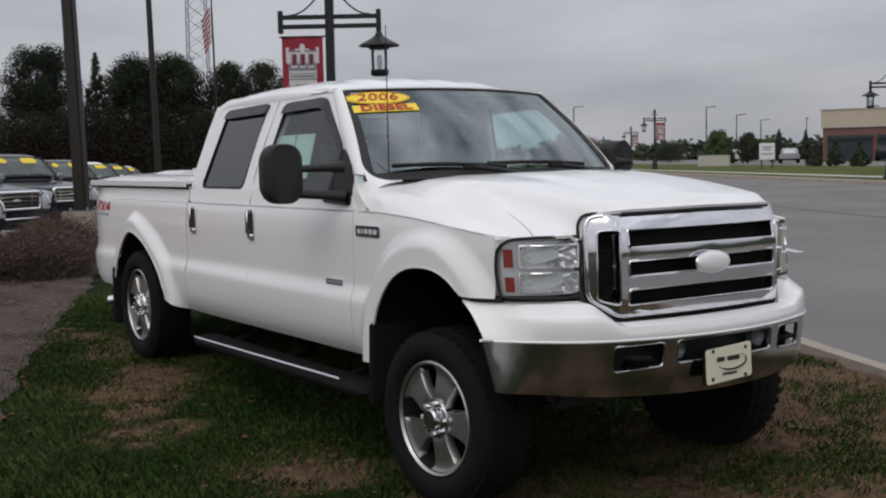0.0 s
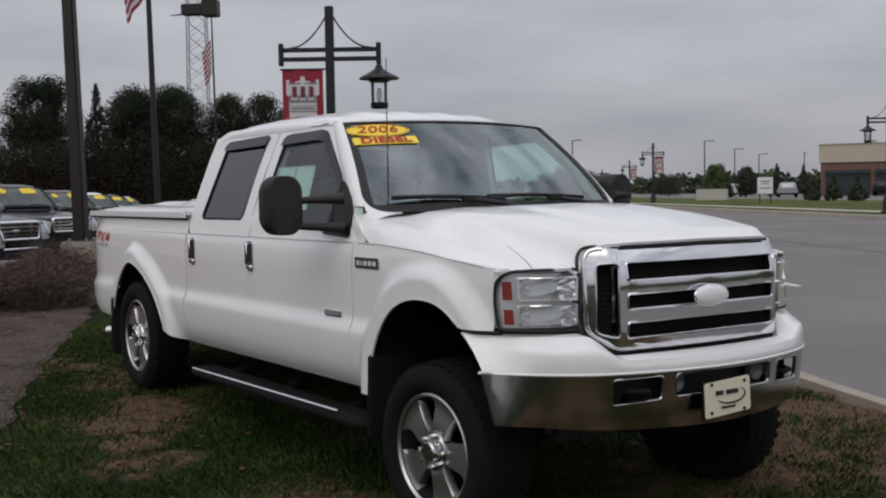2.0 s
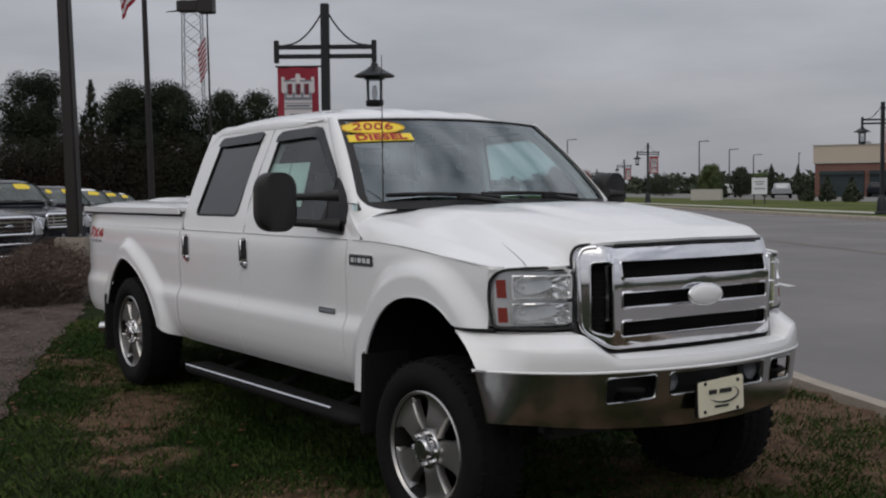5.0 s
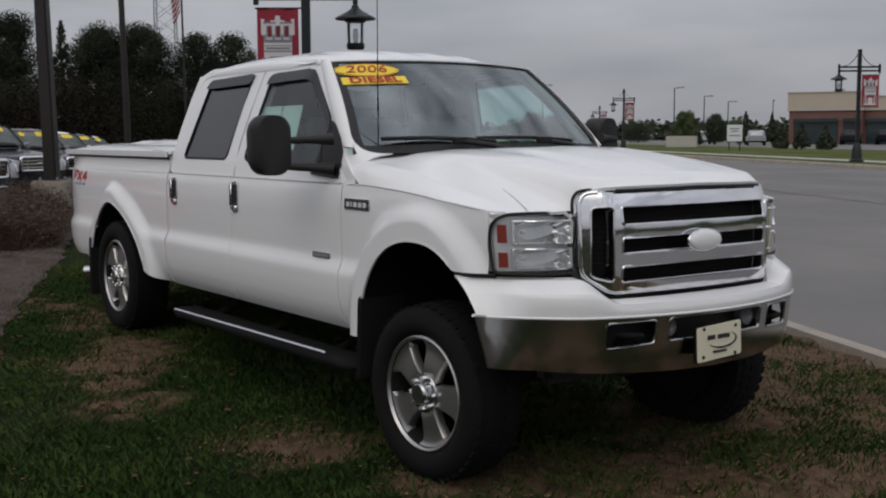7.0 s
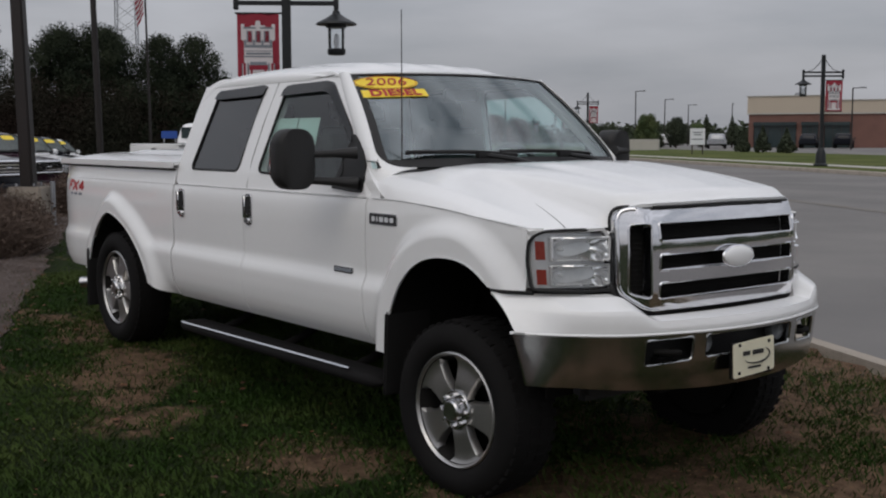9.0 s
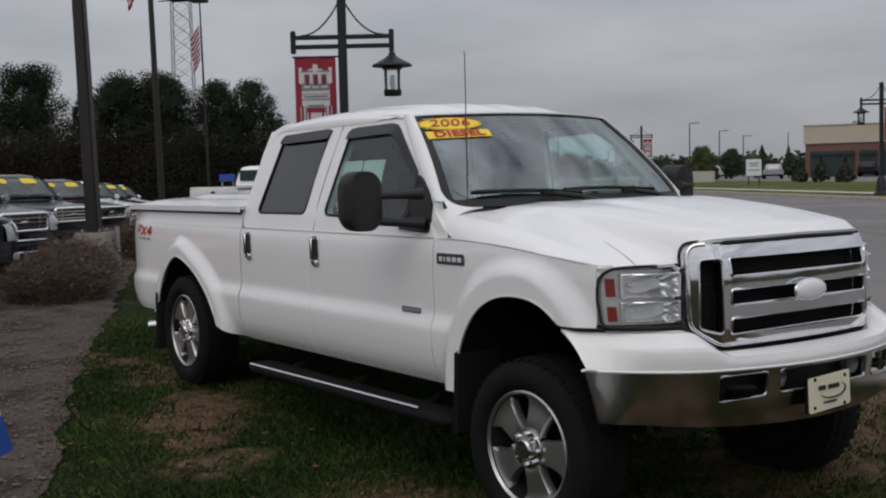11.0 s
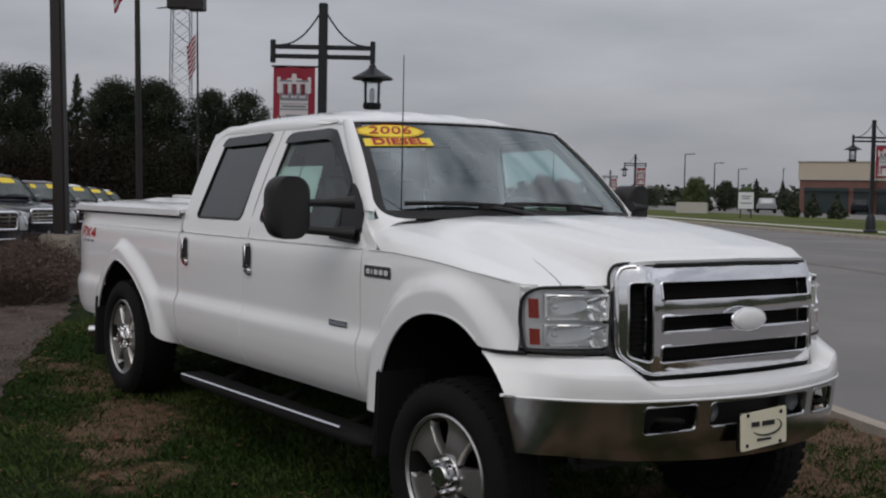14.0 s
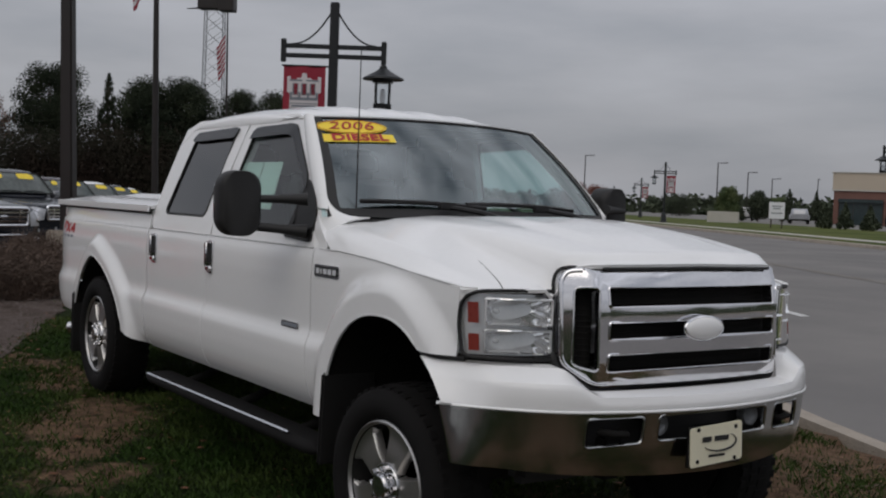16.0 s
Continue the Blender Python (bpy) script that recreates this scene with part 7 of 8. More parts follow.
LEFT_TREES = [
    (-68.6, 15.2, 8.9, 5.4, "round", "leaf_dark", "dark green tree behind the car park", 1.0),
    (-67.7, 18.4, 8.6, 3.6, "cone", "leaf_dark", "small pointed evergreen tree", 0.5),
    (-66.9, 20.6, 8.3, 5.0, "round", "leaf_dark", "dense dark green tree behind the flagpoles", 1.0),
    (-65.9, 22.8, 8.4, 5.0, "round", "leaf_dark", "dense dark green tree behind the flagpoles", 1.0),
    (-64.9, 26.2, 8.0, 4.8, "broad", "leaf_dark", "dark evergreen tree with a pointed crown", 0.8),
    (-63.9, 28.0, 8.0, 5.6, "broad", "leaf_dark", "dark evergreen tree with a pointed crown", 0.8),
    (-70.0, 8.6, 8.2, 5.0, "bare", "leaf_orange", "orange autumn tree with thin leaves", 0.7),
    (-69.5, 11.6, 7.0, 4.0, "bare", "leaf_russet", "russet autumn tree, half bare", 0.35),
    (-72.0, 4.0, 7.4, 5.4, "bare", "leaf_orange", "orange autumn tree with thin leaves", 0.5),
    (-70.0, -3.0, 8.5, 6.0, "round", "leaf_dark", "dark green tree beyond the parked cars", 0.6),
    (-68.0, -10.0, 9.0, 6.5, "round", "leaf_dark", "dark green tree beyond the parked cars", 0.6),
]
for k, (x, y, h, w, kind, key, label, n) in enumerate(LEFT_TREES):
    tree(facing(x, y, k * 47), h, w, kind, key, label, 20 + k, int(n * (52000 if kind != "bare" else 26000)), 0.062 if kind != "bare" else 0.060)


def hedge(x0, y0, x1, y1, h, seed, count=16000):
    """A long rough hedge along a line."""
    rng = random.Random(seed)
    d = Vector((x1 - x0, y1 - y0, 0))
    n = int(d.length / 0.7)
    blobs = []
    for k in range(n):
        p = Vector((x0, y0, 0)) + d * (k + rng.random()) / n
        z = ground_z(p.x, p.y)
        top = h * rng.uniform(0.78, 1.06)
        blobs += [(p.x + rng.uniform(-0.5, 0.5), p.y + rng.uniform(-0.5, 0.5), z + top * q, h * 0.30) for q in (0.15, 0.45, 0.74)]
    v, f = leaf_cloud(blobs, count, 0.058, seed)
    ob = mesh_part("hedge", v, f, M["hedge"])
    return tagged(ob, "tall brown autumn hedge along the boundary", "hedge", kind="stuff")


hedge(-71.4, -9.0, -63.2, 29.5, 4.7, 5, 300000)


def shrub(m, w, h, label, seed):
    """A low mound of dry bare twigs."""
    rng = np.random.default_rng(seed)
    t = thing("shrub", m, label, "shrub")
    verts, faces = [], []
    for k in range(2600):
        a, r = rng.random() * math.tau, math.sqrt(rng.random())
        base = np.array([0.30 * w * r * math.cos(a), 0.30 * w * r * math.sin(a), -0.03])
        b, out = rng.random() * math.tau, rng.random() ** 0.6
        tip = np.array([0.5 * w * out * math.cos(b), 0.5 * w * out * math.sin(b), h * (1 - 0.62 * out**2) * (0.55 + 0.5 * rng.random())])
        mid = (base + tip) / 2 + rng.normal(size=3) * 0.09 + np.array([0, 0, 0.08])
        side = rng.normal(size=3)
        side /= np.linalg.norm(side)
        wd = 0.003 + 0.003 * rng.random()
        i = len(verts)
        verts += [base - side * wd, base + side * wd, mid + side * wd * 0.8, mid - side * wd * 0.8, tip]
        faces += [(i, i + 1, i + 2, i + 3), (i + 3, i + 2, i + 4)]
    me = bpy.data.meshes.new("brushwood")
    me.from_pydata([tuple(q) for q in verts], [], faces)
    me.materials.append(M["twig"])
    ob = new("brushwood", me)
    ob.parent = t
    blobs = [(0.27 * w * math.cos(a) * rng.random(), 0.27 * w * math.sin(a) * rng.random(), h * 0.35, 0.22 * w) for a in np.linspace(0, math.tau, 9)]
    v, f = leaf_cloud(blobs, 3800, 0.022, seed, 0.8 * h / w * 2)
    mesh_part("foliage", v, f, M["twig"], t)
    return t


shrub(facing(-9.52, -0.25, 20), 1.90, 0.68, "dry brown bare-twig shrub on the gravel bed", 1)
shrub(facing(-11.1, 0.35, 80), 1.6, 0.75, "dry brown bare-twig shrub on the gravel bed", 2)
shrub(facing(-14.6, 2.7, 10), 1.6, 0.85, "dry brown bare-twig shrub beyond the pedestal", 3)

FAR_TREES = [
    (-78.5, 87.0, 3.6, 2.6, "round", "leaf_green", "young green tree beside the far road", 5000),
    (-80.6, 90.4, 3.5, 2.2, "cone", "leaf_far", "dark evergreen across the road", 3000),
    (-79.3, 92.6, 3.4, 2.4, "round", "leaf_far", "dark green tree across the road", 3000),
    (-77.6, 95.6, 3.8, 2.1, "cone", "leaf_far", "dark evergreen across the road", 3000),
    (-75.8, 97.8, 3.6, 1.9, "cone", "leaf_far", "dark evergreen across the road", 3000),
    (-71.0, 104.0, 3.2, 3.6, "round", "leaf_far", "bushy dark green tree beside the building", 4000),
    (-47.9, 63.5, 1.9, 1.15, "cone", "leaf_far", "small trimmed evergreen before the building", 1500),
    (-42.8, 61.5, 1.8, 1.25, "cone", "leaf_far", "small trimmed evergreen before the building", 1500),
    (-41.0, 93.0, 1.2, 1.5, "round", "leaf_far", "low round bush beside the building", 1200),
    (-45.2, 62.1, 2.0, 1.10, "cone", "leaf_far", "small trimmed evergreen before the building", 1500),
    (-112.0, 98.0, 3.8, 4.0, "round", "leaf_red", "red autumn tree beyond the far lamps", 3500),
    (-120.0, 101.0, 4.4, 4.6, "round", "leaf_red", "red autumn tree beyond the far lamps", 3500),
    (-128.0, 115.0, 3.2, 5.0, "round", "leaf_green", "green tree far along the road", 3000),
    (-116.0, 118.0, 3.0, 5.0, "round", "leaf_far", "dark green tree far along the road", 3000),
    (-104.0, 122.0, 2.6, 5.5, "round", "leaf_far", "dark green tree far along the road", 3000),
]
for k, (x, y, h, w, kind, key, label, n) in enumerate(FAR_TREES):
    tree(facing(x, y, k * 61), h, w, kind, key, label, 60 + k, int(n * 3.2), 0.07)


def far_woods():
    """The low dark tree line at the horizon."""
    rng = random.Random(9)
    blobs = []
    for k in range(150):
        a = radians(20 + 85 * k / 150)
        d = rng.uniform(230, 290)
        x, y = 4 - d * math.sin(a), -4 + d * math.cos(a)
        if on_road(x, y) > -6:
            continue
        for q in range(2):
            blobs.append((x + rng.uniform(-4, 4), y + rng.uniform(-4, 4), 0.6 + rng.uniform(0.5, 2.6), rng.uniform(1.6, 3.2)))
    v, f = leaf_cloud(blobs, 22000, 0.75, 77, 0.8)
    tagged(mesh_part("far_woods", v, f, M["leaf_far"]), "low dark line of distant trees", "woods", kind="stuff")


far_woods()


def grass_field():
    """Grass blades on the lawn, thick in the green patches and thin on worn soil."""
    rng = np.random.default_rng(4)
    verts, faces = [], []
    tones = []
    n = 0
    for x0, x1, y0, y1, dens in ((-7.5, 3.2, -3.4, 3.6, 3600), (-12.0, -7.5, -1.5, 5.5, 350)):
        cnt = int((x1 - x0) * (y1 - y0) * dens)
        px, py = rng.uniform(x0, x1, cnt), rng.uniform(y0, y1, cnt)
        hh, aa, bb = rng.random(cnt), rng.random(cnt) * math.tau, rng.random(cnt)
        for x, y, h, a, b in zip(px, py, hh, aa, bb):
            if y < bed_y(x) + 0.50 * (b - 0.42) * h or on_road(x, y) > -0.2:
                continue
            t = wear(x, y) + 0.60 * noise.noise(Vector((x * 2.6, y * 2.6, 1.7))) + 0.50 * noise.noise(Vector((x * 6.5, y * 6.5, 4.7))) + 0.30 * noise.noise(Vector((x * 0.9, y * 0.9, 7.7)))
            if t > 0.40 + 0.70 * (h - 0.5) and b > 0.16:
                continue
            z = ground_z(x, y) - 0.01
            s = 0.018 + 0.034 * h
            lean = 0.5 + 0.6 * b
            dx, dy = math.cos(a), math.sin(a)
            w = 0.003 + 0.003 * b
            i = len(verts)
            verts += [(x - dy * w, y + dx * w, z), (x + dy * w, y - dx * w, z), (x + dx * s * lean * 0.45 + dy * w * 0.7, y + dy * s * lean * 0.45 - dx * w * 0.7, z + s * 0.65), (x + dx * s * lean, y + dy * s * lean, z + s)]
            faces += [(i, i + 1, i + 2), (i, i + 2, i + 3)]
    me = bpy.data.meshes.new("grass_blades")
    me.from_pydata(verts, [], faces)
    m = mat("grass_blades", (0.024, 0.050, 0.009), 0.6, 0, 1.3, 0.35, 9, color2=(0.048, 0.068, 0.017), spec=0.08)
    me.materials.append(m)
    tagged(new("grass_blades", me), "short green lawn grass", "grass", kind="stuff")


grass_field()


def litter(name, count, region, size, key, label, category, seed, flat=0.5):
    """Loose small bits strewn on the ground."""
    rng = np.random.default_rng(seed)
    verts, faces = [], []
    x0, x1, y0, y1, test = region
    for _ in range(count):
        x, y = rng.uniform(x0, x1), rng.uniform(y0, y1)
        if not test(x, y):
            continue
        s = size * (0.4 + rng.random() ** 2 * 1.4)
        z = ground_z(x, y) + 0.02
        a = rng.random() * math.tau
        i = len(verts)
        ring = [(x + s * math.cos(a + k * math.tau / 5) * (0.7 + 0.5 * rng.random()), y + s * math.sin(a + k * math.tau / 5) * (0.7 + 0.5 * rng.random()), z) for k in range(5)]
        verts += ring + [(x, y, z + s * flat * (0.6 + 0.6 * rng.random()))]
        faces += [(i + k, i + (k + 1) % 5, i + 5) for k in range(5)]
    me = bpy.data.meshes.new(name)
    me.from_pydata(verts, [], faces)
    me.materials.append(M[key])
    tagged(new(name, me), label, category, kind="stuff")


M["stone"] = mat("pinkish_grey_stone", (0.15, 0.122, 0.110), 0.9, 0, 9, 0.5, 40, color2=(0.06, 0.045, 0.038))
M["dead_leaf"] = mat("fallen_brown_leaf", (0.15, 0.058, 0.026), 0.9, 0, 9, 0.4, 40, color2=(0.07, 0.04, 0.025))
litter("gravel", 30000, (-13, 1.5, -4.5, 1.5, lambda x, y: lot_y(x) + 0.2 < y < bed_y(x) - 0.04), 0.012, "stone", "loose gravel and bark bits on the bed", "gravel", 3)
M["pale_bit"] = mat("pale_gravel_bit", (0.125, 0.098, 0.074), 0.95, 0, 9, 0.4, 40, color2=(0.08, 0.06, 0.044), spec=0.1)
M["straw"] = mat("dry_straw", (0.27, 0.175, 0.095), 0.95, 0, 9, 0.4, 40, color2=(0.14, 0.08, 0.045), spec=0.1)
litter("roadside_grit", 7000, (-3.0, 2.2, 1.2, 3.4, lambda x, y: -1.1 < on_road(x, y) < -0.12 and noise.noise(Vector((x * 2.2, y * 2.2, 9.1))) > -0.05), 0.008, "pale_bit", "pale grit on bare soil beside the kerb", "grit", 11, 0.3)
litter("dry_thatch", 14000, (-5.2, 2.0, -2.2, 2.6, lambda x, y: wear(x, y) + 0.6 * noise.noise(Vector((x * 2.4, y * 5.0, 3.3))) > 0.38), 0.006, "straw", "dry tan thatch on worn lawn patches", "thatch", 12, 0.3)
litter("edge_leaves", 5000, (-9, 1, -4.4, 1.0, lambda x, y: abs(y - bed_y(x)) < 0.05 + 0.22 * abs(noise.noise(Vector((x * 1.1, y * 1.1, 4.4))))), 0.013, "dead_leaf", "rust-brown leaf litter along the lawn edge", "leaves", 8, 0.25)
litter("fallen_leaves", 1100, (-9, 3, -3.4, 3.2, lambda x, y: y > bed_y(x) and on_road(x, y) < -0.1), 0.016, "dead_leaf", "scattered dry brown leaves on the lawn", "leaves", 6, 0.25)

# ---- flagpoles, tower, signs and the far side ----


def flag(parent, x, z, w, h, seed):
    """A striped flag hanging in folds from the pole."""
    rng = random.Random(seed)
    n = 13
    for k in range(n):
        rows = []
        for j in (k, k + 1):
            v = j / n
            row = []
            for i in range(15):
                u = i / 14
                fold = 0.10 * math.sin(u * 9 + v * 2 + seed) * u
                row.append((x + 0.05 + u * w * (0.55 - 0.15 * v), fold, z - v * h - u * h * 0.38))
            rows.append(row)
        part("stripe", grid_bm(rows, thick=0.004), M["banner_red"] if k % 2 == 0 else M["flag_white"], parent, smooth=60)
    rows = []
    for j in range(8):
        v = j / n
        rows.append([(x + 0.05 + u * w * (0.55 - 0.15 * v), 0.10 * math.sin(u * 9 + v * 2 + seed) * u - 0.012, z - v * h - u * h * 0.38) for u in np.linspace(0, 0.42, 7)])
    part("canton", grid_bm(rows, thick=0.006), M["flag_blue"], parent, smooth=60)


def flagpole(m, h, label, fw, fh, fz, seed):
    p = thing("flagpole", m, label, "flagpole")
    part("pole", tube_bm([(0, 0, -0.2), (0, 0, h * 0.5), (0, 0, h)], [0.075, 0.06, 0.035], 10), M["pole"], p, smooth=60)
    part("finial", lathe_bm([(0, h + 0.14), (0.06, h + 0.08), (0.06, h + 0.04), (0, h)], 12, "z"), M["dull_chrome"], p, smooth=60)
    cloth = part("flag", tube_bm([(0.06, 0, fz), (0.06, 0, fz - fh)], 0.012, 6), M["flag_white"], p, "striped flag hanging limp", smooth=60)
    flag(cloth, 0.06, fz, fw, fh, seed)
    return p


flagpole(leaning(facing(-18.6, 4.55, 232), 1.0), 8.5, "dark flagpole with a limp striped flag", 0.95, 1.25, 6.45, 1)
tall = flagpole(leaning(facing(-51.0, 19.5, 232), 0.8), 10.35, "dark pole with floodlight boxes and a limp striped flag", 0.8, 1.75, 9.1, 4)
part("lamp_box", box_bm((0.80, 0.8, 0.85), (0.02, 0, 10.70), 0.04), M["pole"], tall, "dark floodlight housing", smooth=30)
part("lamp_box", box_bm((1.10, 0.7, 0.55), (0.95, 0, 10.65), 0.04), M["pole"], tall, "dark floodlight housing", smooth=30)
part("bracket", tube_bm([(1.45, 0, 10.45), (2.15, 0, 10.40)], [0.05, 0.02], 6), M["pole"], tall, smooth=60)


def lattice_tower(m):
    """Open steel mast with a platform of equipment."""
    t = thing("lattice_tower", m, "tall grey open lattice tower of steel bars", "tower")
    H, half = 32.0, 0.78
    for sx, sy in ((-1, -1), (1, -1), (1, 1), (-1, 1)):
        part("leg", tube_bm([(sx * half * 1.2, sy * half * 1.2, -0.5), (sx * half * 0.8, sy * half * 0.8, H)], 0.045, 6), M["steel"], t, smooth=60)
    n = 26
    for k in range(n):
        z0, z1 = H * k / n, H * (k + 1) / n
        a0, a1 = half * (1.2 - 0.4 * k / n), half * (1.2 - 0.4 * (k + 1) / n)
        bm = None
        for (ax, ay), (bx, by) in (((-1, -1), (1, -1)), ((1, -1), (1, 1)), ((1, 1), (-1, 1)), ((-1, 1), (-1, -1))):
            bm = tube_bm([(ax * a0, ay * a0, z0), (bx * a1, by * a1, z1)], 0.020, 4, bm)
            bm = tube_bm([(bx * a0, by * a0, z0), (ax * a1, ay * a1, z1)], 0.020, 4, bm)
        part("lattice", bm, M["steel"], t, smooth=60)
    return t


lattice_tower(facing(-88.6, 33.7, 60))


def yard_sign():
    """Corrugated sign board on wire legs, tilted, with blue and orange print."""
    s = thing("yard_sign", Matrix.Identity(4), "white and blue yard sign on wire legs, tilted", "sign")
    ux = (Vector(SIGN_BR) - Vector(SIGN_BL)).normalized()
    uz = (Vector(SIGN_TR) - Vector(SIGN_BR)).normalized()
    n = ux.cross(uz).normalized()
    uz = n.cross(ux).normalized()
    if n.dot(Vector((4, -4, 1.6)) - Vector(SIGN_BR)) < 0:
        n = -n
    W, Hh = 0.72, (Vector(SIGN_TR) - Vector(SIGN_BR)).length
    m = Matrix((ux, uz, n)).transposed().to_4x4()
    m.translation = Vector(SIGN_BR) - ux * W

    def put(name, x, y, w, h, key, lift, label="", parent=None):
        bm = box_bm((w, h, 0.0015), (x + w / 2, y + h / 2, lift))
        bmesh.ops.transform(bm, matrix=m, verts=bm.verts)
        return part(name, bm, M[key], parent or s, label)

    bm = box_bm((W, Hh, 0.005), (W / 2, Hh / 2, -0.0045), 0.001)
    bmesh.ops.transform(bm, matrix=m, verts=bm.verts)
    board = part("board", bm, M["sign_white"], s)
    put("blue_band", 0, 0.0, W, Hh * 0.36, "sign_blue", 0.001, "", board)
    logo = put("logo_field", W * 0.50, Hh * 0.50, W * 0.36, Hh * 0.25, "sign_blue", 0.001, "plain blue emblem field", board)
    put("logo_tile", W * 0.73, Hh * 0.515, W * 0.115, Hh * 0.22, "sky_tile", 0.0025, "", logo)
    disc = bmesh.new()
    disc.faces.new([disc.verts.new((W * 0.79 + 0.028 * math.cos(a), Hh * 0.60 + 0.028 * math.sin(a), 0.0045)) for a in np.linspace(0, math.tau, 20)[:-1]])
    bmesh.ops.transform(disc, matrix=m, verts=disc.verts)
    part("logo_disc", disc, M["sign_orange"], logo)
    for k, (x, w) in enumerate(((0.52, 0.10), (0.645, 0.07))):
        put("print_bar", W * x, Hh * (0.63 - 0.10 * k), W * w * 1.4, Hh * 0.055, "sign_white", 0.003, "", logo)
    for k in range(6):
        put("print_bar", W * (0.08 + 0.115 * k), Hh * 0.82, W * 0.07, Hh * 0.045, "red_ink", 0.001, "", board)
    for k in range(3):
        put("print_bar", W * (0.04 + 0.14 * k), Hh * 0.42, W * 0.11, Hh * 0.035, "ink", 0.001, "", board)
    for k in range(2):
        put("print_bar", W * (0.04 + 0.16 * k), Hh * 0.52, W * 0.12, Hh * 0.035, "ink", 0.001, "", board)
    tx = text_bm("org/give", 0.108, 0.0008)
    bmesh.ops.transform(tx, matrix=m @ Matrix.Translation((W * 0.70, Hh * 0.185, 0.003)), verts=tx.verts)
    part("sign_letters", tx, M["sign_orange"], board)
    for x in (W * 0.25, W * 0.75):
        a = m @ Vector((x, Hh * 0.4, -0.008))
        b = m @ Vector((x, 0, -0.008))
        part("wire_leg", tube_bm([a, b, (b.x + (b.x - a.x) * 0.3, b.y + (b.y - a.y) * 0.3, ground_z(b.x, b.y) - 0.1)], 0.004, 6), M["steel"], s, smooth=60)


M["sky_tile"] = mat("pale_blue_print", (0.18, 0.30, 0.55), 0.5, 0, 4, 0.06, 60)
SIGN_BR, SIGN_TR, SIGN_BL = (-0.881, -2.923, 0.55), (-0.821, -3.057, 0.982), (-0.788, -3.494, 0.359)
yard_sign()


def far_building():
    """Single-storey shop: tan parapet over red brick, dark shopfront bays."""
    b = thing("shop_building", pose(-74.82, 99.39, 0.2, 0, 0, 27.0), "low red brick shop with a tan parapet and dark windows", "building")
    # x along the front, y back from the road
    for x0, w, y0, dep, h, par in ((0.0, 7.6, 0.0, 14.0, 4.15, 1.85), (7.6, 6.9, 1.2, 12.8, 4.15, 1.35)):
        cx, cy = x0 + w / 2, y0 + dep / 2
        part("wall", box_bm((w, dep, h), (cx, cy, h / 2 - 0.1), 0.02), M["brick"], b)
        part("parapet", box_bm((w + 0.3, dep + 0.3, par), (cx, cy, h + par / 2 - 0.1), 0.05), M["tan"], b, "tan stucco parapet")
        part("coping", box_bm((w + 0.5, dep + 0.5, 0.12), (cx, cy, h + par - 0.06), 0.03), M["sidewalk"], b)
        part("soffit_band", box_bm((w + 0.36, dep + 0.36, 0.16), (cx, cy, h - 0.12), 0.02), M["sidewalk"], b)
    part("side_awning", box_bm((1.2, 9.0, 0.5), (14.9, 8.0, 2.9), 0.1), M["dark_window"], b, "dark awning on the side")
    part("low_wing", box_bm((13.0, 9.0, 3.9), (21.0, 12.0, 1.75), 0.05), M["brick"], b)
    part("wing_coping", box_bm((13.2, 9.2, 0.22), (21.0, 12.0, 3.78), 0.03), M["dark_window"], b)
    part("roof_unit", box_bm((0.9, 0.9, 0.7), (4.6, 5.0, 6.1), 0.1), M["steel"], b)
    for x0, w, y0 in ((0.6, 4.5, 0.0), (5.7, 1.7, 0.0), (7.9, 2.6, 1.2)):
        win = part("window", box_bm((w, 0.12, 2.7), (x0 + w / 2, y0 - 0.06, 1.65), 0.02), M["dark_window"], b, "dark shopfront window")
        part("frame", box_bm((w + 0.1, 0.10, 0.12), (x0 + w / 2, y0 - 0.10, 3.02), 0.01), M["pole"], win)
        part("awning", box_bm((w + 0.1, 0.5, 0.4), (x0 + w / 2, y0 - 0.25, 2.92), 0.05), M["dark_window"], win, "dark green awning")
        for q in np.linspace(0, w, 4):
            part("mullion", box_bm((0.07, 0.10, 2.7), (x0 + q, y0 - 0.10, 1.65), 0.01), M["pole"], win)


far_building()


def post_light(m, h, label):
    """A tall car park lamp with one arm."""
    p = thing("parking_lamp", m, label, "street lamp", "tall parking lamps")
    part("pole", tube_bm([(0, 0, -0.2), (0, 0, h)], [0.09, 0.06], 8), M["pole"], p, smooth=60)
    part("arm", box_bm((0.9, 0.08, 0.08), (0.45, 0, h), 0.01), M["pole"], p)
    part("lamp_head", box_bm((0.65, 0.35, 0.14), (0.85, 0, h + 0.03), 0.03), M["steel"], p, smooth=30)
    return p


first = post_light(facing(-91.07, 98.77, 35), 6.7, "tall thin parking lamp with one arm")
for x, y in ((-95.07, 108.61), (-99.24, 118.16), (-55.2, 88.6), (-102.1, 87.4)):
    copy_thing(first, facing(x, y, 35, {-102.1: 1.0, -95.07: -0.15}.get(x, -0.6)))
for k, (x, y) in enumerate(((-105.0, 135.0), (-112.0, 150.0), (-88.0, 128.0))):
    copy_thing(first, facing(x, y, 120, 0.0))


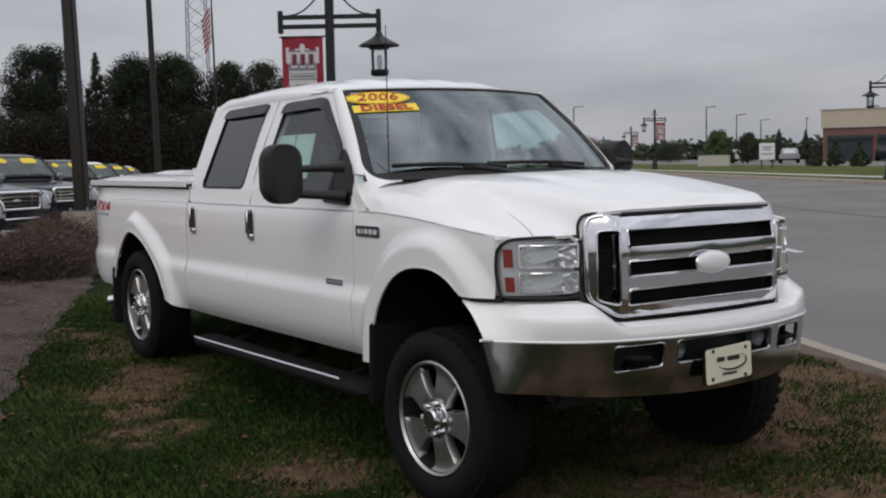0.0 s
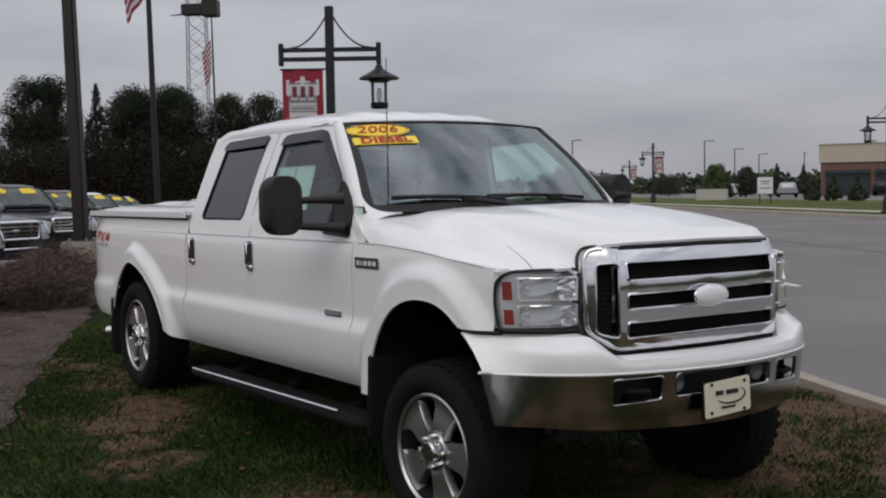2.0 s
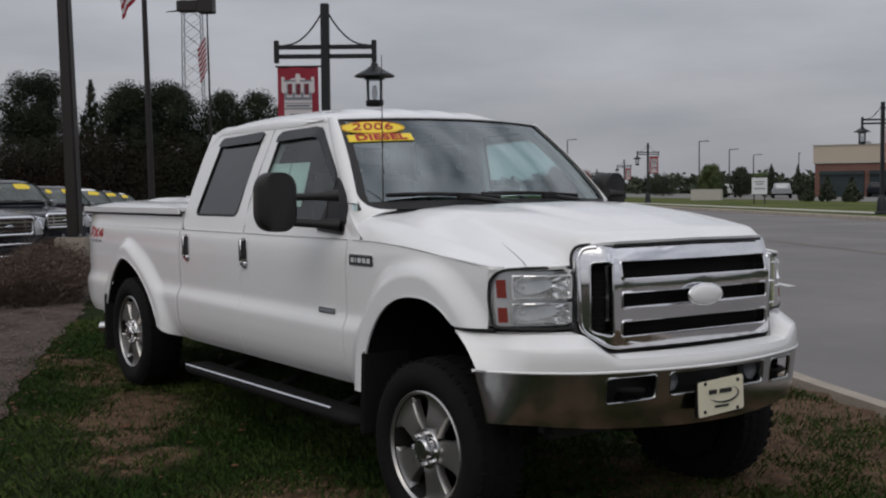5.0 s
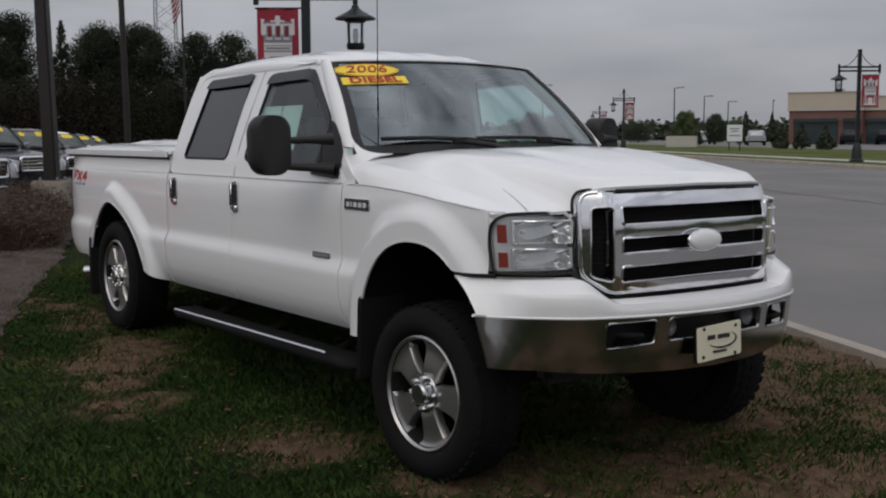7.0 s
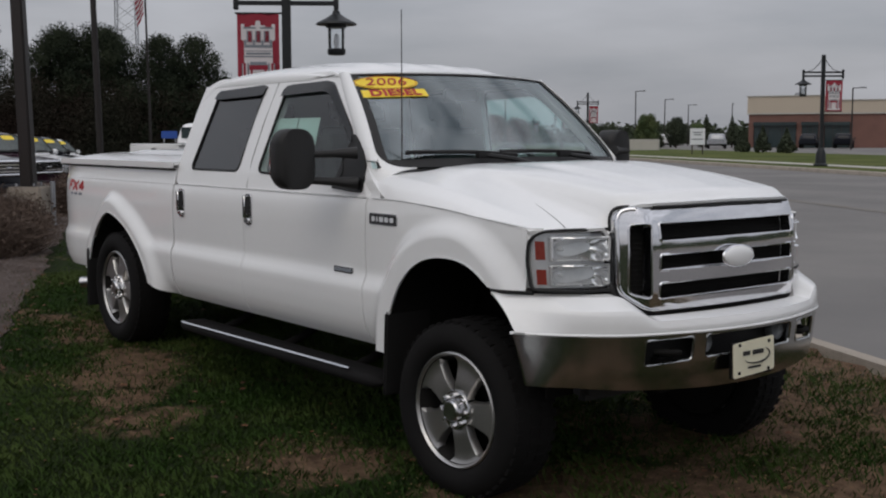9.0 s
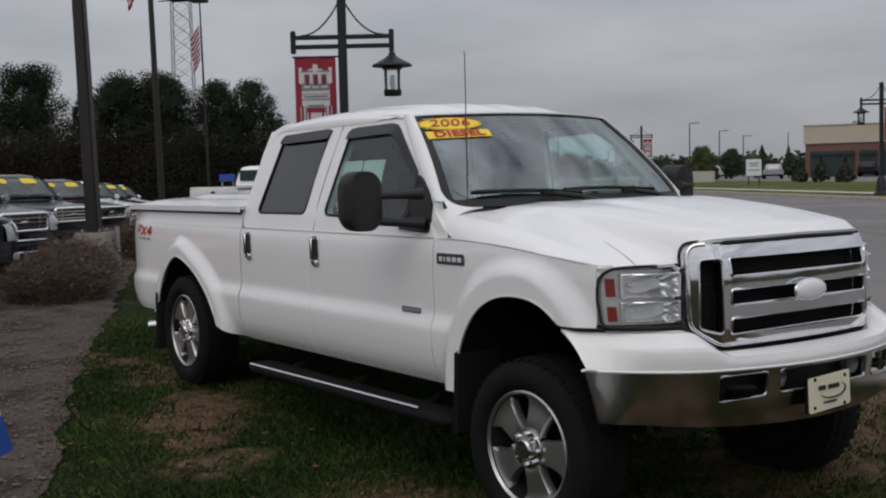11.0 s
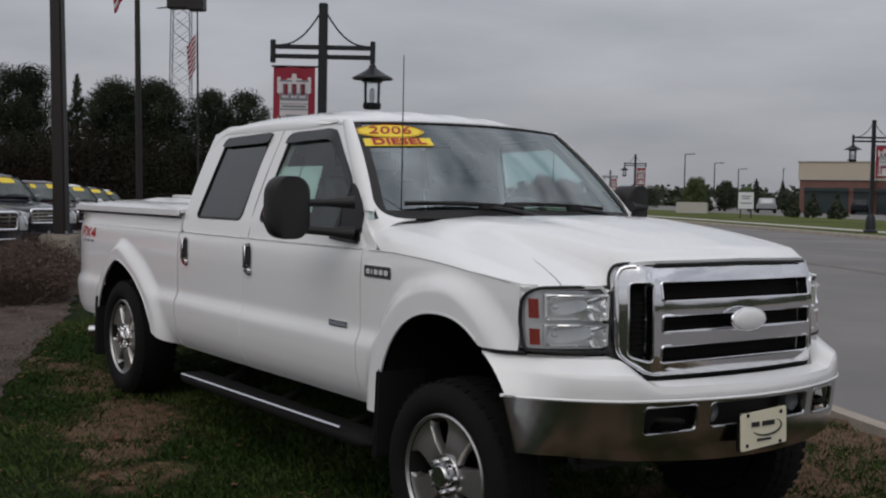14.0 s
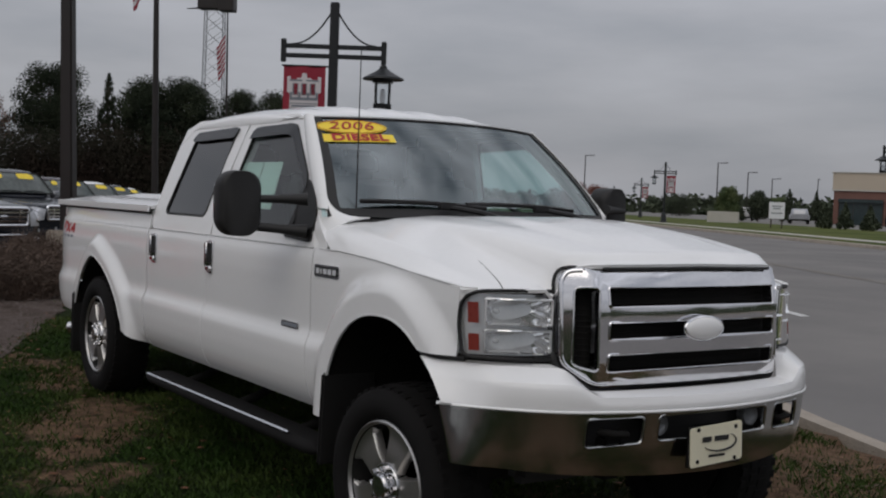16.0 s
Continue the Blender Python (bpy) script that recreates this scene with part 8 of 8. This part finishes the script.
def notice_board(m):
    """Real estate sign: white panel with a green top strip on two posts."""
    p = thing("notice_board", m, "white roadside sign board on two posts", "sign")
    bd = part("panel", box_bm((0.95, 0.06, 1.05), (0, 0, 1.15), 0.01), M["sign_white"], p)
    part("top_strip", box_bm((0.75, 0.05, 0.22), (0, 0, 1.84), 0.01), M["leaf_green"], p, "green top strip")
    for z, w in ((1.42, 0.6), (1.27, 0.45), (0.98, 0.7)):
        part("print_bar", box_bm((w, 0.01, 0.07), (0, -0.038, z), 0), M["banner_grey"], bd)
        part("print_bar", box_bm((w, 0.01, 0.07), (0, 0.038, z), 0), M["banner_grey"], bd)
    for x in (-0.6, 0.6):
        part("post", box_bm((0.08, 0.08, 2.0), (x * 0.55, 0.07, 0.95), 0.01), M["bark"], p)


notice_board(facing(-43.98, 53.66, 40))
box = tagged(part("utility_box", box_bm((2.6, 1.3, 1.0), (0, 0, 0.45), 0.06), M["sidewalk"], smooth=40), "low cream utility cabinet on the far verge", "utility box")
box.matrix_world = facing(-63.4, 69.95, 38)


def far_car(x, y, yaw, paint, label):
    spec = dict(SUV, paint=M[paint], grille="black", bumper="paint", label=label, stickers=[], mirror="black_plastic", grille_label="black grille", name="parked_car", category="car", length=4.6, nose=0.85, belt=0.95, roof=1.48, top=-2.05, wheelbase=2.7, side_windows=[(-1.62, -2.52), (-2.62, -3.6)], cab_end=-4.3, width=1.82, lamp_h=0.16)
    parked_vehicle(facing(x, y, yaw), spec)


far_car(-70.5, 88.5, 130, "silver_paint", "silver car parked across the road")
far_car(-66.5, 99.0, 120, "navy_paint", "dark car parked near the building")
far_car(-63.5, 100.5, 120, "black_paint", "black car parked near the building")
far_car(-84.0, 97.0, 120, "white_paint", "white car parked across the road")
sg = thing("blue_sign", facing(-37.1, 14.3, 50, 0.42), "small blue sign beyond the lawn", "sign")
part("panel", box_bm((0.62, 0.05, 0.28), (0, 0, 1.35), 0.01), M["sign_blue"], sg)
for x in (-0.22, 0.22):
    part("post", box_bm((0.05, 0.05, 1.3), (x, 0.04, 0.62), 0.005), M["steel"], sg)
